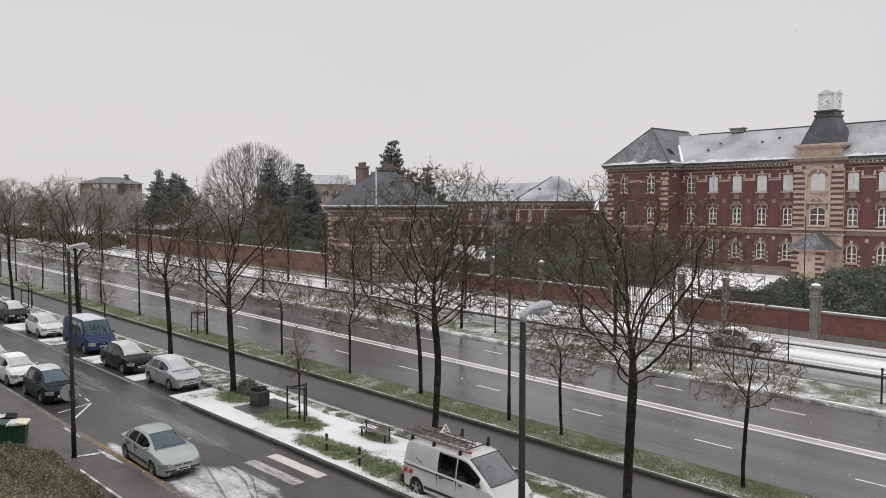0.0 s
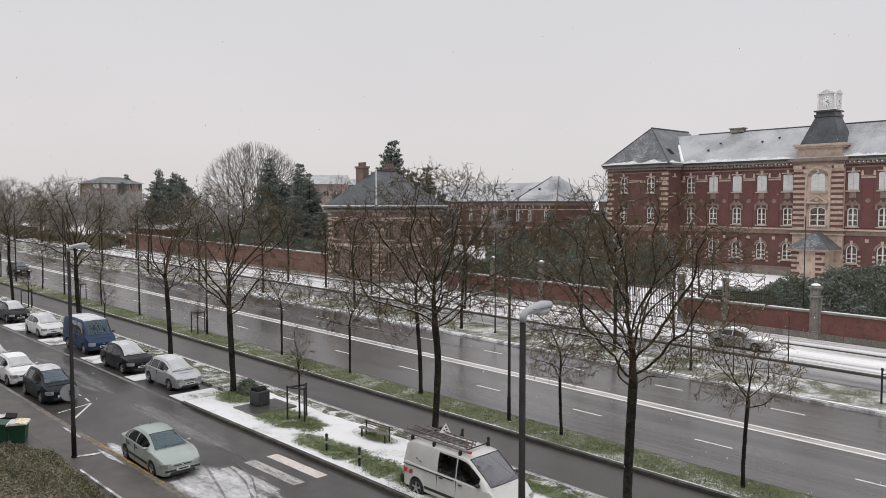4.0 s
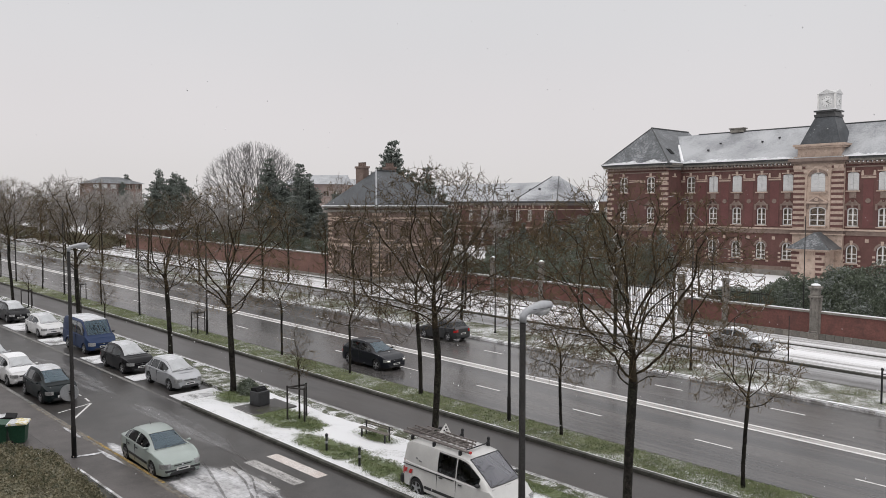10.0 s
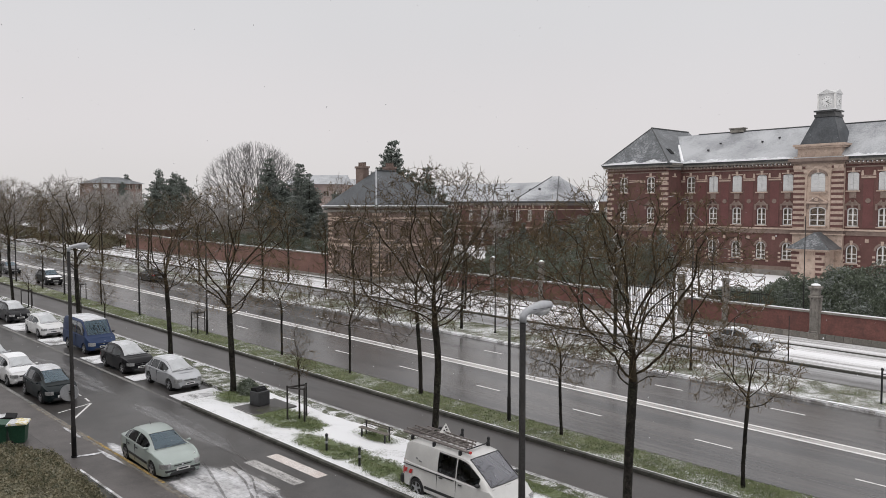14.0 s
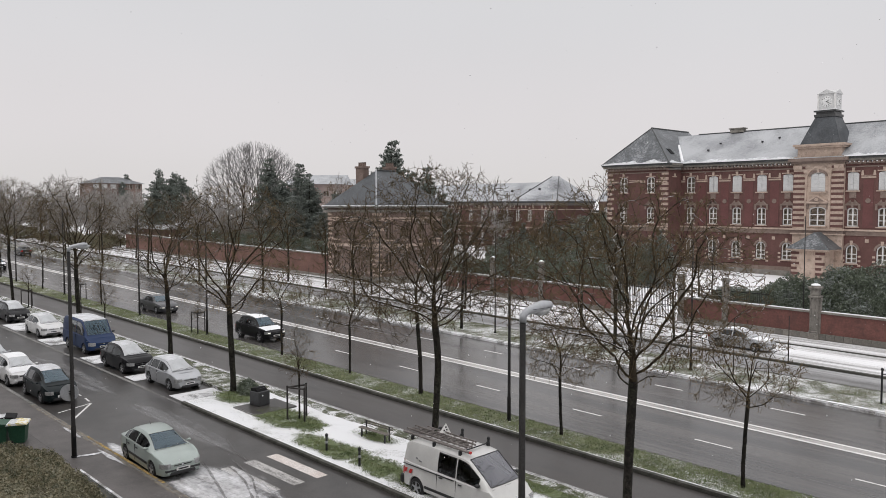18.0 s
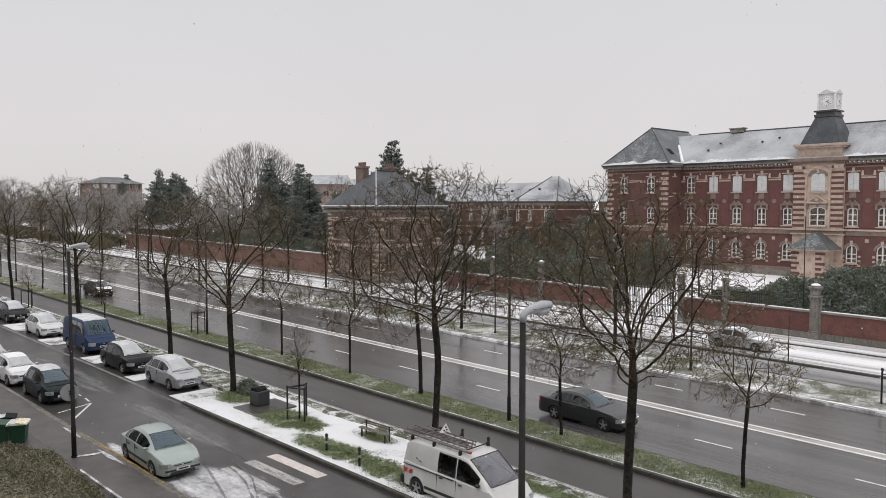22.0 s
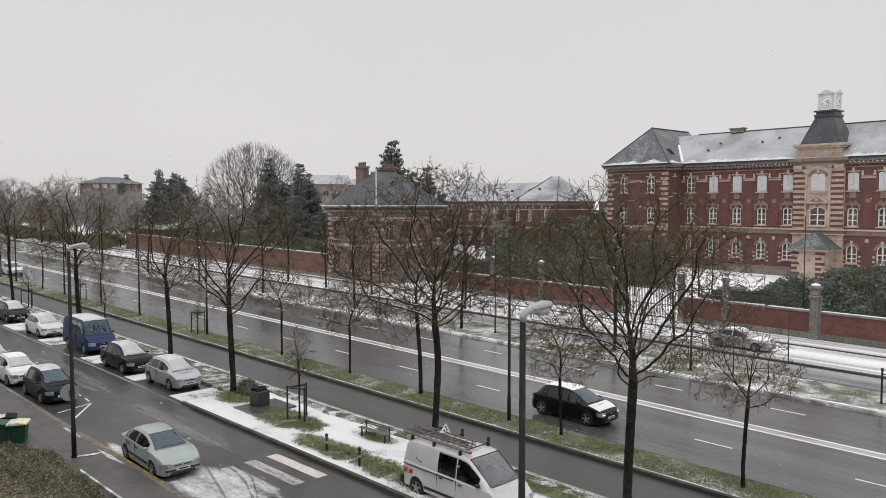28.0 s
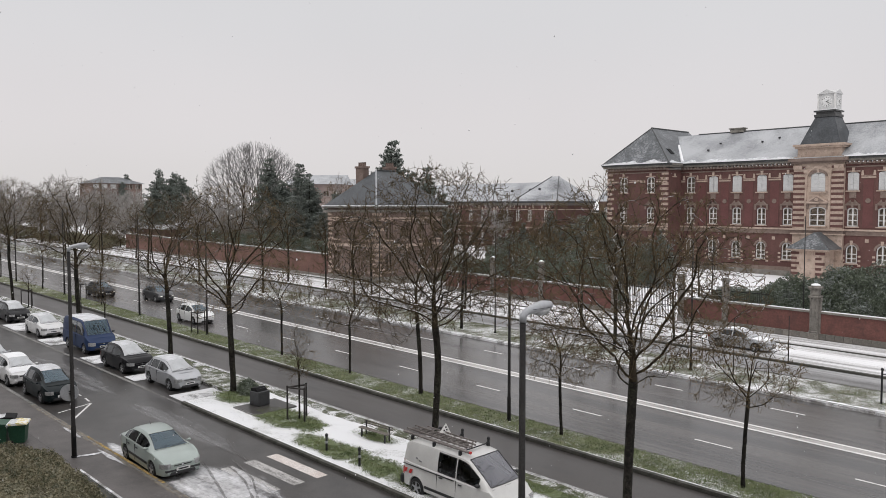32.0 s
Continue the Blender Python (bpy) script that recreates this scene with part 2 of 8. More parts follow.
# brownish brick of gatehouse and hill block, greyed in colour for haze
M_brick_gate = surface("haze_greyed_brown_brick", (0.155, 0.108, 0.092), (0.225, 0.165, 0.142), 0.88, big=0.9, fine=9, bump=0.3, fine_amt=0.3, dirt=(0.12, 0.095, 0.08), dirt_at=(0.5, 0.75))
M_brick_old = surface("weathered_brick", (0.115, 0.068, 0.054), (0.17, 0.098, 0.08), 0.88, big=0.6, fine=9, bump=0.3, fine_amt=0.3, dirt=(0.10, 0.075, 0.06), dirt_at=(0.5, 0.75))
M_stone = surface("pale_sandstone", (0.385, 0.292, 0.234), (0.52, 0.410, 0.340), 0.85, big=0.8, fine=14, bump=0.3, dirt=(0.22, 0.168, 0.145), dirt_at=(0.52, 0.76), fine_amt=0.22)
M_stone_grey = surface("grey_stone", (0.16, 0.147, 0.132), (0.26, 0.242, 0.215), 0.85, big=1.4, fine=14, bump=0.5, dirt=(0.12, 0.115, 0.095), dirt_at=(0.5, 0.75), fine_amt=0.25)
M_ornament = surface("dark_stone_trim", (0.17, 0.125, 0.105), (0.25, 0.19, 0.16), 0.85, big=0.9, fine=14, bump=0.3, dirt=(0.11, 0.08, 0.07))
M_slate = patchy("slate_with_snow", (0.075, 0.08, 0.088), (0.48, 0.49, 0.51), 0.16, (0.30, 0.62), (0.5, 0.85), fine=5.0, stretch=(0.6, 1, 2.2), speck=0.20, bump=0.4)
M_slate_bare = patchy("wet_slate", (0.048, 0.052, 0.057), (0.60, 0.61, 0.63), 0.22, (0.70, 0.9), (0.42, 0.85), fine=5.0, speck=0.25, bump=0.4, spec=0.3)
M_slate_mix = patchy("slate_flecked_with_snow", (0.060, 0.065, 0.070), (0.42, 0.43, 0.45), 0.22, (0.50, 0.85), (0.45, 0.85), fine=4.0, speck=0.25, bump=0.4)
M_slate_white = patchy("snowed_slate", (0.12, 0.125, 0.135), (0.44, 0.45, 0.465), 0.2, (0.20, 0.62), (0.5, 0.85), fine=5.0, speck=0.15, bump=0.3)
M_zinc = surface("dark_zinc", (0.050, 0.051, 0.052), (0.080, 0.081, 0.081), 0.45, metal=0.4, big=1.0, fine=12, bump=0.1)
M_edge = patchy("edging_with_snow", (0.16, 0.155, 0.15), SNOW_W, 0.9, (0.40, 0.6), (0.8, 0.85), speck=0.15)
M_white = surface("white_paint", (0.66, 0.65, 0.64), (0.76, 0.75, 0.73), 0.5, big=1.5, fine=14, bump=0.1, fine_amt=0.08, dirt=(0.55, 0.53, 0.50))
M_shutter = surface("pale_grey_shutter", (0.52, 0.52, 0.52), (0.60, 0.60, 0.59), 0.6, big=1.5, fine=14, bump=0.1, fine_amt=0.1)
M_black = surface("black_iron", (0.018, 0.018, 0.02), (0.03, 0.03, 0.032), 0.5, metal=0.3, big=3, fine=30, bump=0.2)
M_steel_dark = surface("dark_painted_steel", (0.011, 0.011, 0.012), (0.020, 0.020, 0.021), 0.7, spec=0.12, big=2, fine=30, bump=0.15)
M_post = surface("damp_grey_post_paint", (0.024, 0.023, 0.023), (0.042, 0.040, 0.039), 0.7, spec=0.12, big=1.5, fine=30, bump=0.15, dirt=(0.07, 0.068, 0.064), dirt_at=(0.6, 0.85))
M_steel = surface("grey_metal", (0.28, 0.285, 0.30), (0.36, 0.365, 0.375), 0.4, metal=0.6, big=2, fine=30, bump=0.1)
M_ladder = surface("weathered_ladder", (0.13, 0.112, 0.104), (0.27, 0.245, 0.232), 0.5, metal=0.2, big=3, fine=30, bump=0.1)
M_lamp = surface("grey_lamp_housing", (0.33, 0.34, 0.36), (0.42, 0.43, 0.45), 0.45, metal=0.1, big=2, fine=20, bump=0.1, fine_amt=0.12)
M_container = surface("grey_painted_steel", (0.030, 0.031, 0.033), (0.050, 0.051, 0.054), 0.5, big=2, fine=20, bump=0.15, dirt=(0.08, 0.08, 0.08), dirt_at=(0.6, 0.8))
M_dark = surface("dark_interior", (0.012, 0.012, 0.013), (0.02, 0.02, 0.021), 0.8, big=2, fine=20, bump=0)
M_room = surface("dull_curtain", (0.20, 0.185, 0.17), (0.42, 0.40, 0.375), 0.9, big=0.7, fine=8, bump=0)
M_glass = glass("window_glass", (0.80, 0.77, 0.74))
M_glass.node_tree.nodes["Principled BSDF"].inputs["Coat Tint"].default_value = (1.0, 0.97, 0.94, 1)
M_glass.node_tree.nodes["Principled BSDF"].inputs["Coat IOR"].default_value = 1.3
M_carglass = glass("car_glass", (0.10, 0.12, 0.125))
M_screen = glass("windscreen_glass", (0.30, 0.40, 0.47), coat_ior=1.3)
M_screen.node_tree.nodes["Principled BSDF"].inputs["IOR"].default_value = 1.75
M_screen.node_tree.nodes["Principled BSDF"].inputs["Specular Tint"].default_value = (0.62, 0.85, 1.0, 1)
# van windscreen: a milky base paints in part of the reflected sky
M_screen_sheen = glass("windscreen_glass_painted_sheen", (0.40, 0.41, 0.50), trans=0.84, coat_ior=1.5)
M_screen_sheen.node_tree.nodes["Principled BSDF"].inputs["Coat Tint"].default_value = (0.97, 0.97, 1.0, 1)
M_screen_sheen.node_tree.nodes["Principled BSDF"].inputs["IOR"].default_value = 1.75
M_tyre = surface("tyre_rubber", (0.014, 0.014, 0.015), (0.022, 0.022, 0.023), 0.8, big=5, fine=40, bump=0.2)
M_rim = surface("alloy_rim", (0.34, 0.345, 0.36), (0.44, 0.445, 0.46), 0.35, metal=0.6, big=4, fine=30, bump=0.05, dirt=(0.12, 0.115, 0.11))
M_trim = surface("black_plastic_trim", (0.02, 0.02, 0.021), (0.032, 0.032, 0.034), 0.55, big=3, fine=30, bump=0.1)
M_chrome = surface("chrome", (0.55, 0.56, 0.58), (0.65, 0.66, 0.67), 0.15, metal=1.0, big=3, fine=30, bump=0)
M_lens = surface("clear_headlight", (0.26, 0.265, 0.27), (0.46, 0.465, 0.46), 0.12, metal=0.2, big=9, fine=50, bump=0.1, coat=1.0)
M_lens_glow = surface("lit_headlight", (0.80, 0.80, 0.76), (0.9, 0.9, 0.85), 0.12, big=9, fine=50, bump=0, coat=1.0)
M_lens_glow.node_tree.nodes["Principled BSDF"].inputs["Emission Color"].default_value = (1.0, 0.95, 0.82, 1)
M_lens_glow.node_tree.nodes["Principled BSDF"].inputs["Emission Strength"].default_value = 0.6
M_red = surface("red_lens", (0.32, 0.012, 0.012), (0.45, 0.02, 0.018), 0.2, big=4, fine=30, bump=0, coat=0.8)
M_redpaint = surface("red_reflective", (0.55, 0.03, 0.03), (0.65, 0.05, 0.045), 0.4, big=4, fine=30, bump=0)
M_plate = surface("number_plate_white", (0.68, 0.68, 0.67), (0.75, 0.75, 0.74), 0.4, big=5, fine=30, bump=0, fine_amt=0.05)
M_bark = patchy("damp_bark", (0.011, 0.010, 0.009), (0.080, 0.086, 0.058), 2.2, (0.50, 0.82), (0.85, 0.9), fine=16, stretch=(1, 1, 0.35), speck=0.2, under2=(0.034, 0.030, 0.026), spec=0.12, bump=1.0, bump_d=0.03)
M_twig = surface("wet_twigs", (0.084, 0.062, 0.036), (0.165, 0.124, 0.072), 0.8, big=0.5, fine=8, bump=0, vary=0.25, spec=0.1)
# far woodland twigs: distance haze is put into this pale colour
M_twig_haze = surface("twigs_paled_for_haze", (0.24, 0.226, 0.212), (0.36, 0.34, 0.322), 0.85, big=0.5, fine=8, bump=0, vary=0.2, spec=0.1)
M_twig_grey = surface("grey_twigs", (0.105, 0.100, 0.098), (0.17, 0.163, 0.158), 0.85, big=0.5, fine=8, bump=0, vary=0.2, spec=0.1)
# needle colour lightened to carry the distance haze, besides the snow flecks
M_needle_haze = patchy("haze_paled_needles", (0.135, 0.155, 0.138), (0.44, 0.46, 0.46), 0.7, (0.55, 1.0), (0.8, 0.85), fine=5, speck=0.25, spec=0.2, under2=(0.19, 0.21, 0.183), bump=0.3)
M_laurel = patchy("evergreen_leaves", (0.060, 0.076, 0.050), (0.50, 0.53, 0.54), 0.8, (0.52, 0.95), (0.65, 0.85), fine=8, speck=0.32, under2=(0.13, 0.155, 0.105), bump=0.3)
M_hedge = patchy("hedge_leaves", (0.075, 0.082, 0.045), (0.46, 0.44, 0.37), 1.1, (0.62, 1.02), (0.7, 0.85), fine=16, speck=0.40, under2=(0.29, 0.255, 0.165), bump=0.3)
M_wood = surface("weathered_wood", (0.13, 0.115, 0.10), (0.22, 0.20, 0.18), 0.8, big=1.5, fine=20, bump=0.4, stretch=(0.2, 2, 2))
M_stake = surface("dark_stake_wood", (0.020, 0.018, 0.016), (0.036, 0.031, 0.028), 0.8, big=2, fine=20, bump=0.4)
M_green = surface("green_bin_plastic", (0.012, 0.060, 0.032), (0.02, 0.080, 0.045), 0.5, big=2, fine=20, bump=0.1)
M_yellow = surface("yellow_bin_lid", (0.62, 0.50, 0.14), (0.72, 0.60, 0.22), 0.5, big=2, fine=20, bump=0.1, dirt=SNOW_W, dirt_at=(0.42, 0.55))
M_concrete = surface("concrete", (0.20, 0.195, 0.185), (0.30, 0.29, 0.28), 0.85, big=0.8, fine=16, bump=0.3)


def paint(name, c, metal=0.35, rough=0.32, coat=0.6):
    lo = tuple(v * 0.86 for v in c)
    return surface(name, lo, c, rough, metal=metal, big=1.3, fine=60, bump=0.0, coat=coat, spec=0.5 if coat > 0.5 else 0.14, fine_amt=0.08, dirt=tuple(v * 0.8 + 0.006 for v in c), dirt_at=(0.58, 0.85), rough2=rough + 0.1)


def snow_topped(name, low, high, amount):
    """Damp bark with a dusting of snow on its upper side."""
    m, nn, ll, bsdf = tree_of(name)
    co = nn.new("ShaderNodeTexCoord").outputs["Object"]
    a = noise_on(nn, ll, co, 3.0, 4)
    r = ramp_of(nn, [(0.35, low), (0.65, high)])
    ll.new(a, r.inputs["Fac"])
    sep = nn.new("ShaderNodeSeparateXYZ")
    ll.new(nn.new("ShaderNodeNewGeometry").outputs["Normal"], sep.inputs[0])
    b = noise_on(nn, ll, co, 1.6, 5, 0.7)
    s = nn.new("ShaderNodeMath")
    s.operation = "MULTIPLY"
    ll.new(sep.outputs["Z"], s.inputs[0])
    ll.new(b, s.inputs[1])
    mask = node(nn, "ShaderNodeMapRange", From_Min=0.35, From_Max=0.54, To_Max=amount)
    ll.new(s.outputs["Value"], mask.inputs["Value"])
    mx = nn.new("ShaderNodeMixRGB")
    mx.inputs["Color2"].default_value = (*SNOW_W, 1)
    ll.new(mask.outputs["Result"], mx.inputs["Fac"])
    ll.new(r.outputs["Color"], mx.inputs["Color1"])
    ll.new(mx.outputs["Color"], bsdf.inputs["Base Color"])
    bsdf.inputs["Roughness"].default_value = 0.85
    bsdf.inputs["Specular IOR Level"].default_value = 0.12
    return m


M_branch = snow_topped("branch_bark_with_snow", (0.022, 0.017, 0.011), (0.056, 0.045, 0.030), 1.0)
M_blade = surface("grass_blades", (0.105, 0.140, 0.055), (0.24, 0.285, 0.135), 0.8, big=1.2, fine=30, bump=0, dirt=(0.25, 0.22, 0.135), dirt_at=(0.54, 0.70))


# ---------------------------------------------------------------- mesh helpers
class MB:
    """Gathers points and faces for one mesh."""

    def __init__(self):
        self.v, self.f = [], []

    def add(self, verts, faces):
        o = len(self.v)
        self.v.extend(tuple(p) for p in verts)
        self.f.extend(tuple(i + o for i in f) for f in faces)
        return self

    def box(self, x0, x1, y0, y1, z0, z1, m=None):
        p = [(x0, y0, z0), (x1, y0, z0), (x1, y1, z0), (x0, y1, z0), (x0, y0, z1), (x1, y0, z1), (x1, y1, z1), (x0, y1, z1)]
        if m is not None:
            p = [m @ Vector(q) for q in p]
        return self.add(p, [(0, 3, 2, 1), (4, 5, 6, 7), (0, 1, 5, 4), (1, 2, 6, 5), (2, 3, 7, 6), (3, 0, 4, 7)])

    def rbox(self, x0, x1, y0, y1, z0, z1, c, m=None):
        """A box with its edges taken off by c."""
        p, f = [], []
        for sx, x in ((1, x0), (-1, x1)):
            for sy, y in ((1, y0), (-1, y1)):
                for sz, z in ((1, z0), (-1, z1)):
                    p += [(x, y + sy * c, z + sz * c), (x + sx * c, y, z + sz * c), (x + sx * c, y + sy * c, z)]
        bm = bmesh.new()
        for q in p:
            bm.verts.new(q if m is None else m @ Vector(q))
        bmesh.ops.convex_hull(bm, input=bm.verts)
        bm.verts.index_update()
        vs = [tuple(v.co) for v in bm.verts]
        fs = [tuple(v.index for v in g.verts) for g in bm.faces]
        bm.free()
        return self.add(vs, fs)

    def tube(self, pts, radii, sides=8, caps=True):
        pts = [Vector(p) for p in pts]
        rings, n = [], len(pts)
        d = (pts[1] - pts[0]).normalized()
        a = d.orthogonal().normalized()
        for i, p in enumerate(pts):
            t = (pts[min(i + 1, n - 1)] - pts[max(i - 1, 0)]).normalized()
            a = (a - t * a.dot(t)).normalized()
            b = t.cross(a)
            rings.append([p + (a * math.cos(k * math.tau / sides) + b * math.sin(k * math.tau / sides)) * radii[i] for k in range(sides)])
        v = [q for r in rings for q in r]
        f = [(i * sides + k, i * sides + (k + 1) % sides, (i + 1) * sides + (k + 1) % sides, (i + 1) * sides + k) for i in range(n - 1) for k in range(sides)]
        if caps:
            f += [tuple(reversed(range(sides))), tuple((n - 1) * sides + k for k in range(sides))]
        return self.add(v, f)

    def disc(self, c, axis, r, depth, sides=20):
        c, axis = Vector(c), Vector(axis).normalized()
        return self.tube([c - axis * depth / 2, c + axis * depth / 2], [r, r], sides)

    def lathe(self, profile, sides=16, at=(0, 0, 0)):
        v = [(at[0] + r * math.cos(k * math.tau / sides), at[1] + r * math.sin(k * math.tau / sides), at[2] + z) for r, z in profile for k in range(sides)]
        n = len(profile)
        f = [(i * sides + k, i * sides + (k + 1) % sides, (i + 1) * sides + (k + 1) % sides, (i + 1) * sides + k) for i in range(n - 1) for k in range(sides)]
        f += [tuple(reversed(range(sides))), tuple((n - 1) * sides + k for k in range(sides))]
        return self.add(v, f)

    def prism(self, poly, z0, z1, m=None):
        """poly: points (x, y) counter-clockwise, extruded in z."""
        n = len(poly)
        p = [(x, y, z0) for x, y in poly] + [(x, y, z1) for x, y in poly]
        if m is not None:
            p = [m @ Vector(q) for q in p]
        return self.add(p, [tuple(reversed(range(n))), tuple(range(n, 2 * n))] + [(i, (i + 1) % n, n + (i + 1) % n, n + i) for i in range(n)])

    def weld(self):
        """Joins points that lie on one another."""
        seen, v, to = {}, [], []
        for p in self.v:
            key = (round(p[0], 4), round(p[1], 4), round(p[2], 4))
            if key not in seen:
                seen[key] = len(v)
                v.append(p)
            to.append(seen[key])
        self.v, self.f = v, [tuple(to[i] for i in f) for f in self.f]
        return self

    def mesh(self, name, smooth=False):
        me = bpy.data.meshes.new(name)
        me.from_pydata(self.v, [], self.f)
        if smooth:
            me.polygons.foreach_set("use_smooth", [True] * len(me.polygons))
        me.update()
        return me


def part(name, mb, material, parent=None, label="", smooth=False, m=None, kind=""):
    me = mb if isinstance(mb, bpy.types.Mesh) else mb.mesh(name, smooth)
    if material and not me.materials:
        me.materials.append(material)
    ob = new(name, me)
    if parent is not None:
        ob.parent = parent
    if m is not None:
        ob.matrix_basis = m
    return tagged(ob, label, kind=kind)


def thing(name, m, label, category, group="", kind=""):
    ob = new(name)
    ob.matrix_basis = m
    return tagged(ob, label, category, group, kind)


def on_ground(x, y, rz=0.0, up=0.0):
    return pose(x, y, gz(x) + up, 0, 0, rz)


# ---------------------------------------------------------------- ground and roads
X0, X1 = -420.0, 40.0


def strip(name, y0, y1, up, material, label, x0=X0, x1=X1, thick=0.25, kind="structure", step=8.0, rough_top=0.0):
    mb = MB()
    n = max(1, int((x1 - x0) / step))
    ny = max(1, int((y1 - y0) / 0.7)) if rough_top else 1
    xs = np.linspace(x0, x1, n + 1)
    ys = np.linspace(y0, y1, ny + 1)
    v = [(x, y, gz(x) + up + (rough_top * noise.noise((x * 0.7, y * 0.9, 3.0)) if 0 < j < ny else 0.0)) for x in xs for j, y in enumerate(ys)]
    k = ny + 1
    f = [(i * k + j, (i + 1) * k + j, (i + 1) * k + j + 1, i * k + j + 1) for i in range(n) for j in range(ny)]
    mb.add(v, f)
    for y, flip in ((y0, False), (y1, True)):
        vv = [(x, y, gz(x) + up - d) for x in xs for d in (0.0, thick)]
        ff = [(2 * i, 2 * i + 1, 2 * i + 3, 2 * i + 2) for i in range(n)]
        mb.add(vv, [tuple(reversed(q)) for q in ff] if flip else ff)
    for x in (x0, x1):
        mb.add([(x, y0, gz(x) + up), (x, y1, gz(x) + up), (x, y1, gz(x) + up - thick), (x, y0, gz(x) + up - thick)], [(0, 1, 2, 3)])
    ob = part(name, mb, material, smooth=bool(rough_top))
    return tagged(ob, label, kind=kind)


gm = MB()
gxs = [-3500, -1500, -800, -420, -200, 0, 100, 300, 1500]
gys = [-1500, -300, 0, 60, 150, 300, 700, 1500, 3500]
gm.add([(x, y, gz(x) - 0.12) for x in gxs for y in gys],
       [(i * 9 + j, (i + 1) * 9 + j, (i + 1) * 9 + j + 1, i * 9 + j + 1) for i in range(8) for j in range(8)])
tagged(part("ground", gm, M_snow), "snow-dusted grassy ground reaching to the horizon", kind="structure")

strip("garden_bed", 3.0, 10.27, 0.10, M_kerb_dark, "damp dark soil under the hedge", -29.6, X1)
strip("edging_near", 10.27, 10.36, 0.17, M_edge, "low garden edging topped with snow", -29.6, X1)
strip("pavement_bins", 7.6, 10.36, 0.115, M_pave, "asphalt forecourt beside the hedge", -60.0, -29.6)
strip("pavement_near", 10.36, 11.9, 0.12, M_pave, "wet grey asphalt pavement with thin snow")
strip("kerb_near", 11.9, 12.08, 0.13, M_kerb, "granite kerb along the side street")
strip("street", 12.08, 17.5, 0.0, M_street, "wet asphalt side street with slush traces")
strip("parking_strip", 17.5, 20.3, 0.012, M_street, "wet asphalt parking bays with snow between the cars", X0, -36.0)
strip("verge_parking", 20.3, 22.35, 0.14, M_thin_grass, "narrow strip of sparse snowy grass beside the parking bays", X0, -36.0, step=1.0, rough_top=0.05)
strip("kerb_island_street", 17.5, 17.66, 0.13, M_kerb_dark, "dark wet kerb of the snowy island", -36.0, X1)
strip("island", 17.66, 22.35, 0.13, M_isle, "snow-covered island with green grass patches", -36.0, X1, step=0.8, rough_top=0.05)
strip("kerb_cycle_near", 22.35, 22.5, 0.17, M_edge, "pale stone kerb dusted with snow")
strip("cycle_path", 22.5, 25.7, 0.02, M_cycle, "smooth damp asphalt cycle path")
strip("kerb_cycle_far", 25.7, 25.86, 0.17, M_kerb_dark, "dark mossy kerb beside the cycle path")
strip("verge_middle", 25.86, 27.85, 0.16, M_grass, "grass verge with patches of snow", step=0.8, rough_top=0.06)
strip("kerb_road_near", 27.85, 28.0, 0.13, M_kerb_dark, "low stone kerb of the avenue")
strip("road", 28.0, 41.6, 0.0, M_asphalt, "wet dark asphalt avenue of four lanes")
strip("kerb_road_far", 41.6, 41.8, 0.14, M_edge, "pale kerb of the avenue with snow")
strip("verge_far", 41.8, 46.3, 0.15, M_grass_far, "far verge with grass showing through snow", step=1.0, rough_top=0.08)
strip("kerb_lane_near", 46.3, 46.5, 0.15, M_kerb_dark, "dark kerb beside the slushy service lane")
strip("service_lane", 46.5, 50.3, 0.03, M_slush, "service lane covered with grey slush")
strip("kerb_lane_far", 50.3, 50.6, 0.17, M_kerb_dark, "dark kerb of the service lane")
strip("pavement_far", 50.6, 56.9, 0.07, M_snow_path, "snowy pavement with worn wheel tracks")
strip("kerb_walk", 56.9, 57.1, 0.14, M_kerb_dark, "dark edging of the far footpath")
strip("footpath_far", 57.1, 60.2, 0.13, M_snow_path, "snow-covered footpath along the brick wall")

# the house behind the viewpoint: plain storeys that close the street
own = thing("house_front", pose(0, 0, 0), "plain rendered house front behind the viewpoint", "building", kind="structure")
part("wall", MB().box(-75, 45, -1.4, -0.9, -1.0, 17.0), M_concrete, own)
part("plinth", MB().box(-75, 45, -0.9, -0.8, -1.0, 2.4), M_stone_grey, own)

# road markings
def marking(name, y0, y1, x0, x1, material, label, up=0.004):
    mb = MB()
    n = max(1, int((x1 - x0) / 10))
    xs = np.linspace(x0, x1, n + 1)
    mb.add([(x, y, gz(x) + up) for x in xs for y in (y0, y1)], [(2 * i, 2 * i + 2, 2 * i + 3, 2 * i + 1) for i in range(n)])
    return tagged(part(name, mb, material), label, kind="structure")


road_marks = thing("road_marking", pose(0, 0, 0), "white painted centre lines and lane dashes on wet asphalt", "road marking", kind="structure")
for y in (34.66, 35.34):
    mb = MB()
    xs = np.linspace(X0, X1, 60)
    mb.add([(x, yy, gz(x) + 0.004) for x in xs for yy in (y - 0.09, y + 0.09)], [(2 * i, 2 * i + 2, 2 * i + 3, 2 * i + 1) for i in range(59)])
    part("centre_line", mb, M_paint, road_marks)
mb = MB()
xs = np.linspace(X0, X1, 60)
mb.add([(x, yy, gz(x) + 0.003) for x in xs for yy in (34.74, 35.26)], [(2 * i, 2 * i + 2, 2 * i + 3, 2 * i + 1) for i in range(59)])
part("worn_band", mb, M_paint_worn, road_marks)
dash = MB().add([(0, -0.06, 0), (1.7, -0.06, 1.7 * -GRADE), (1.7, 0.06, 1.7 * -GRADE), (0, 0.06, 0)], [(0, 1, 2, 3)]).mesh("dash")
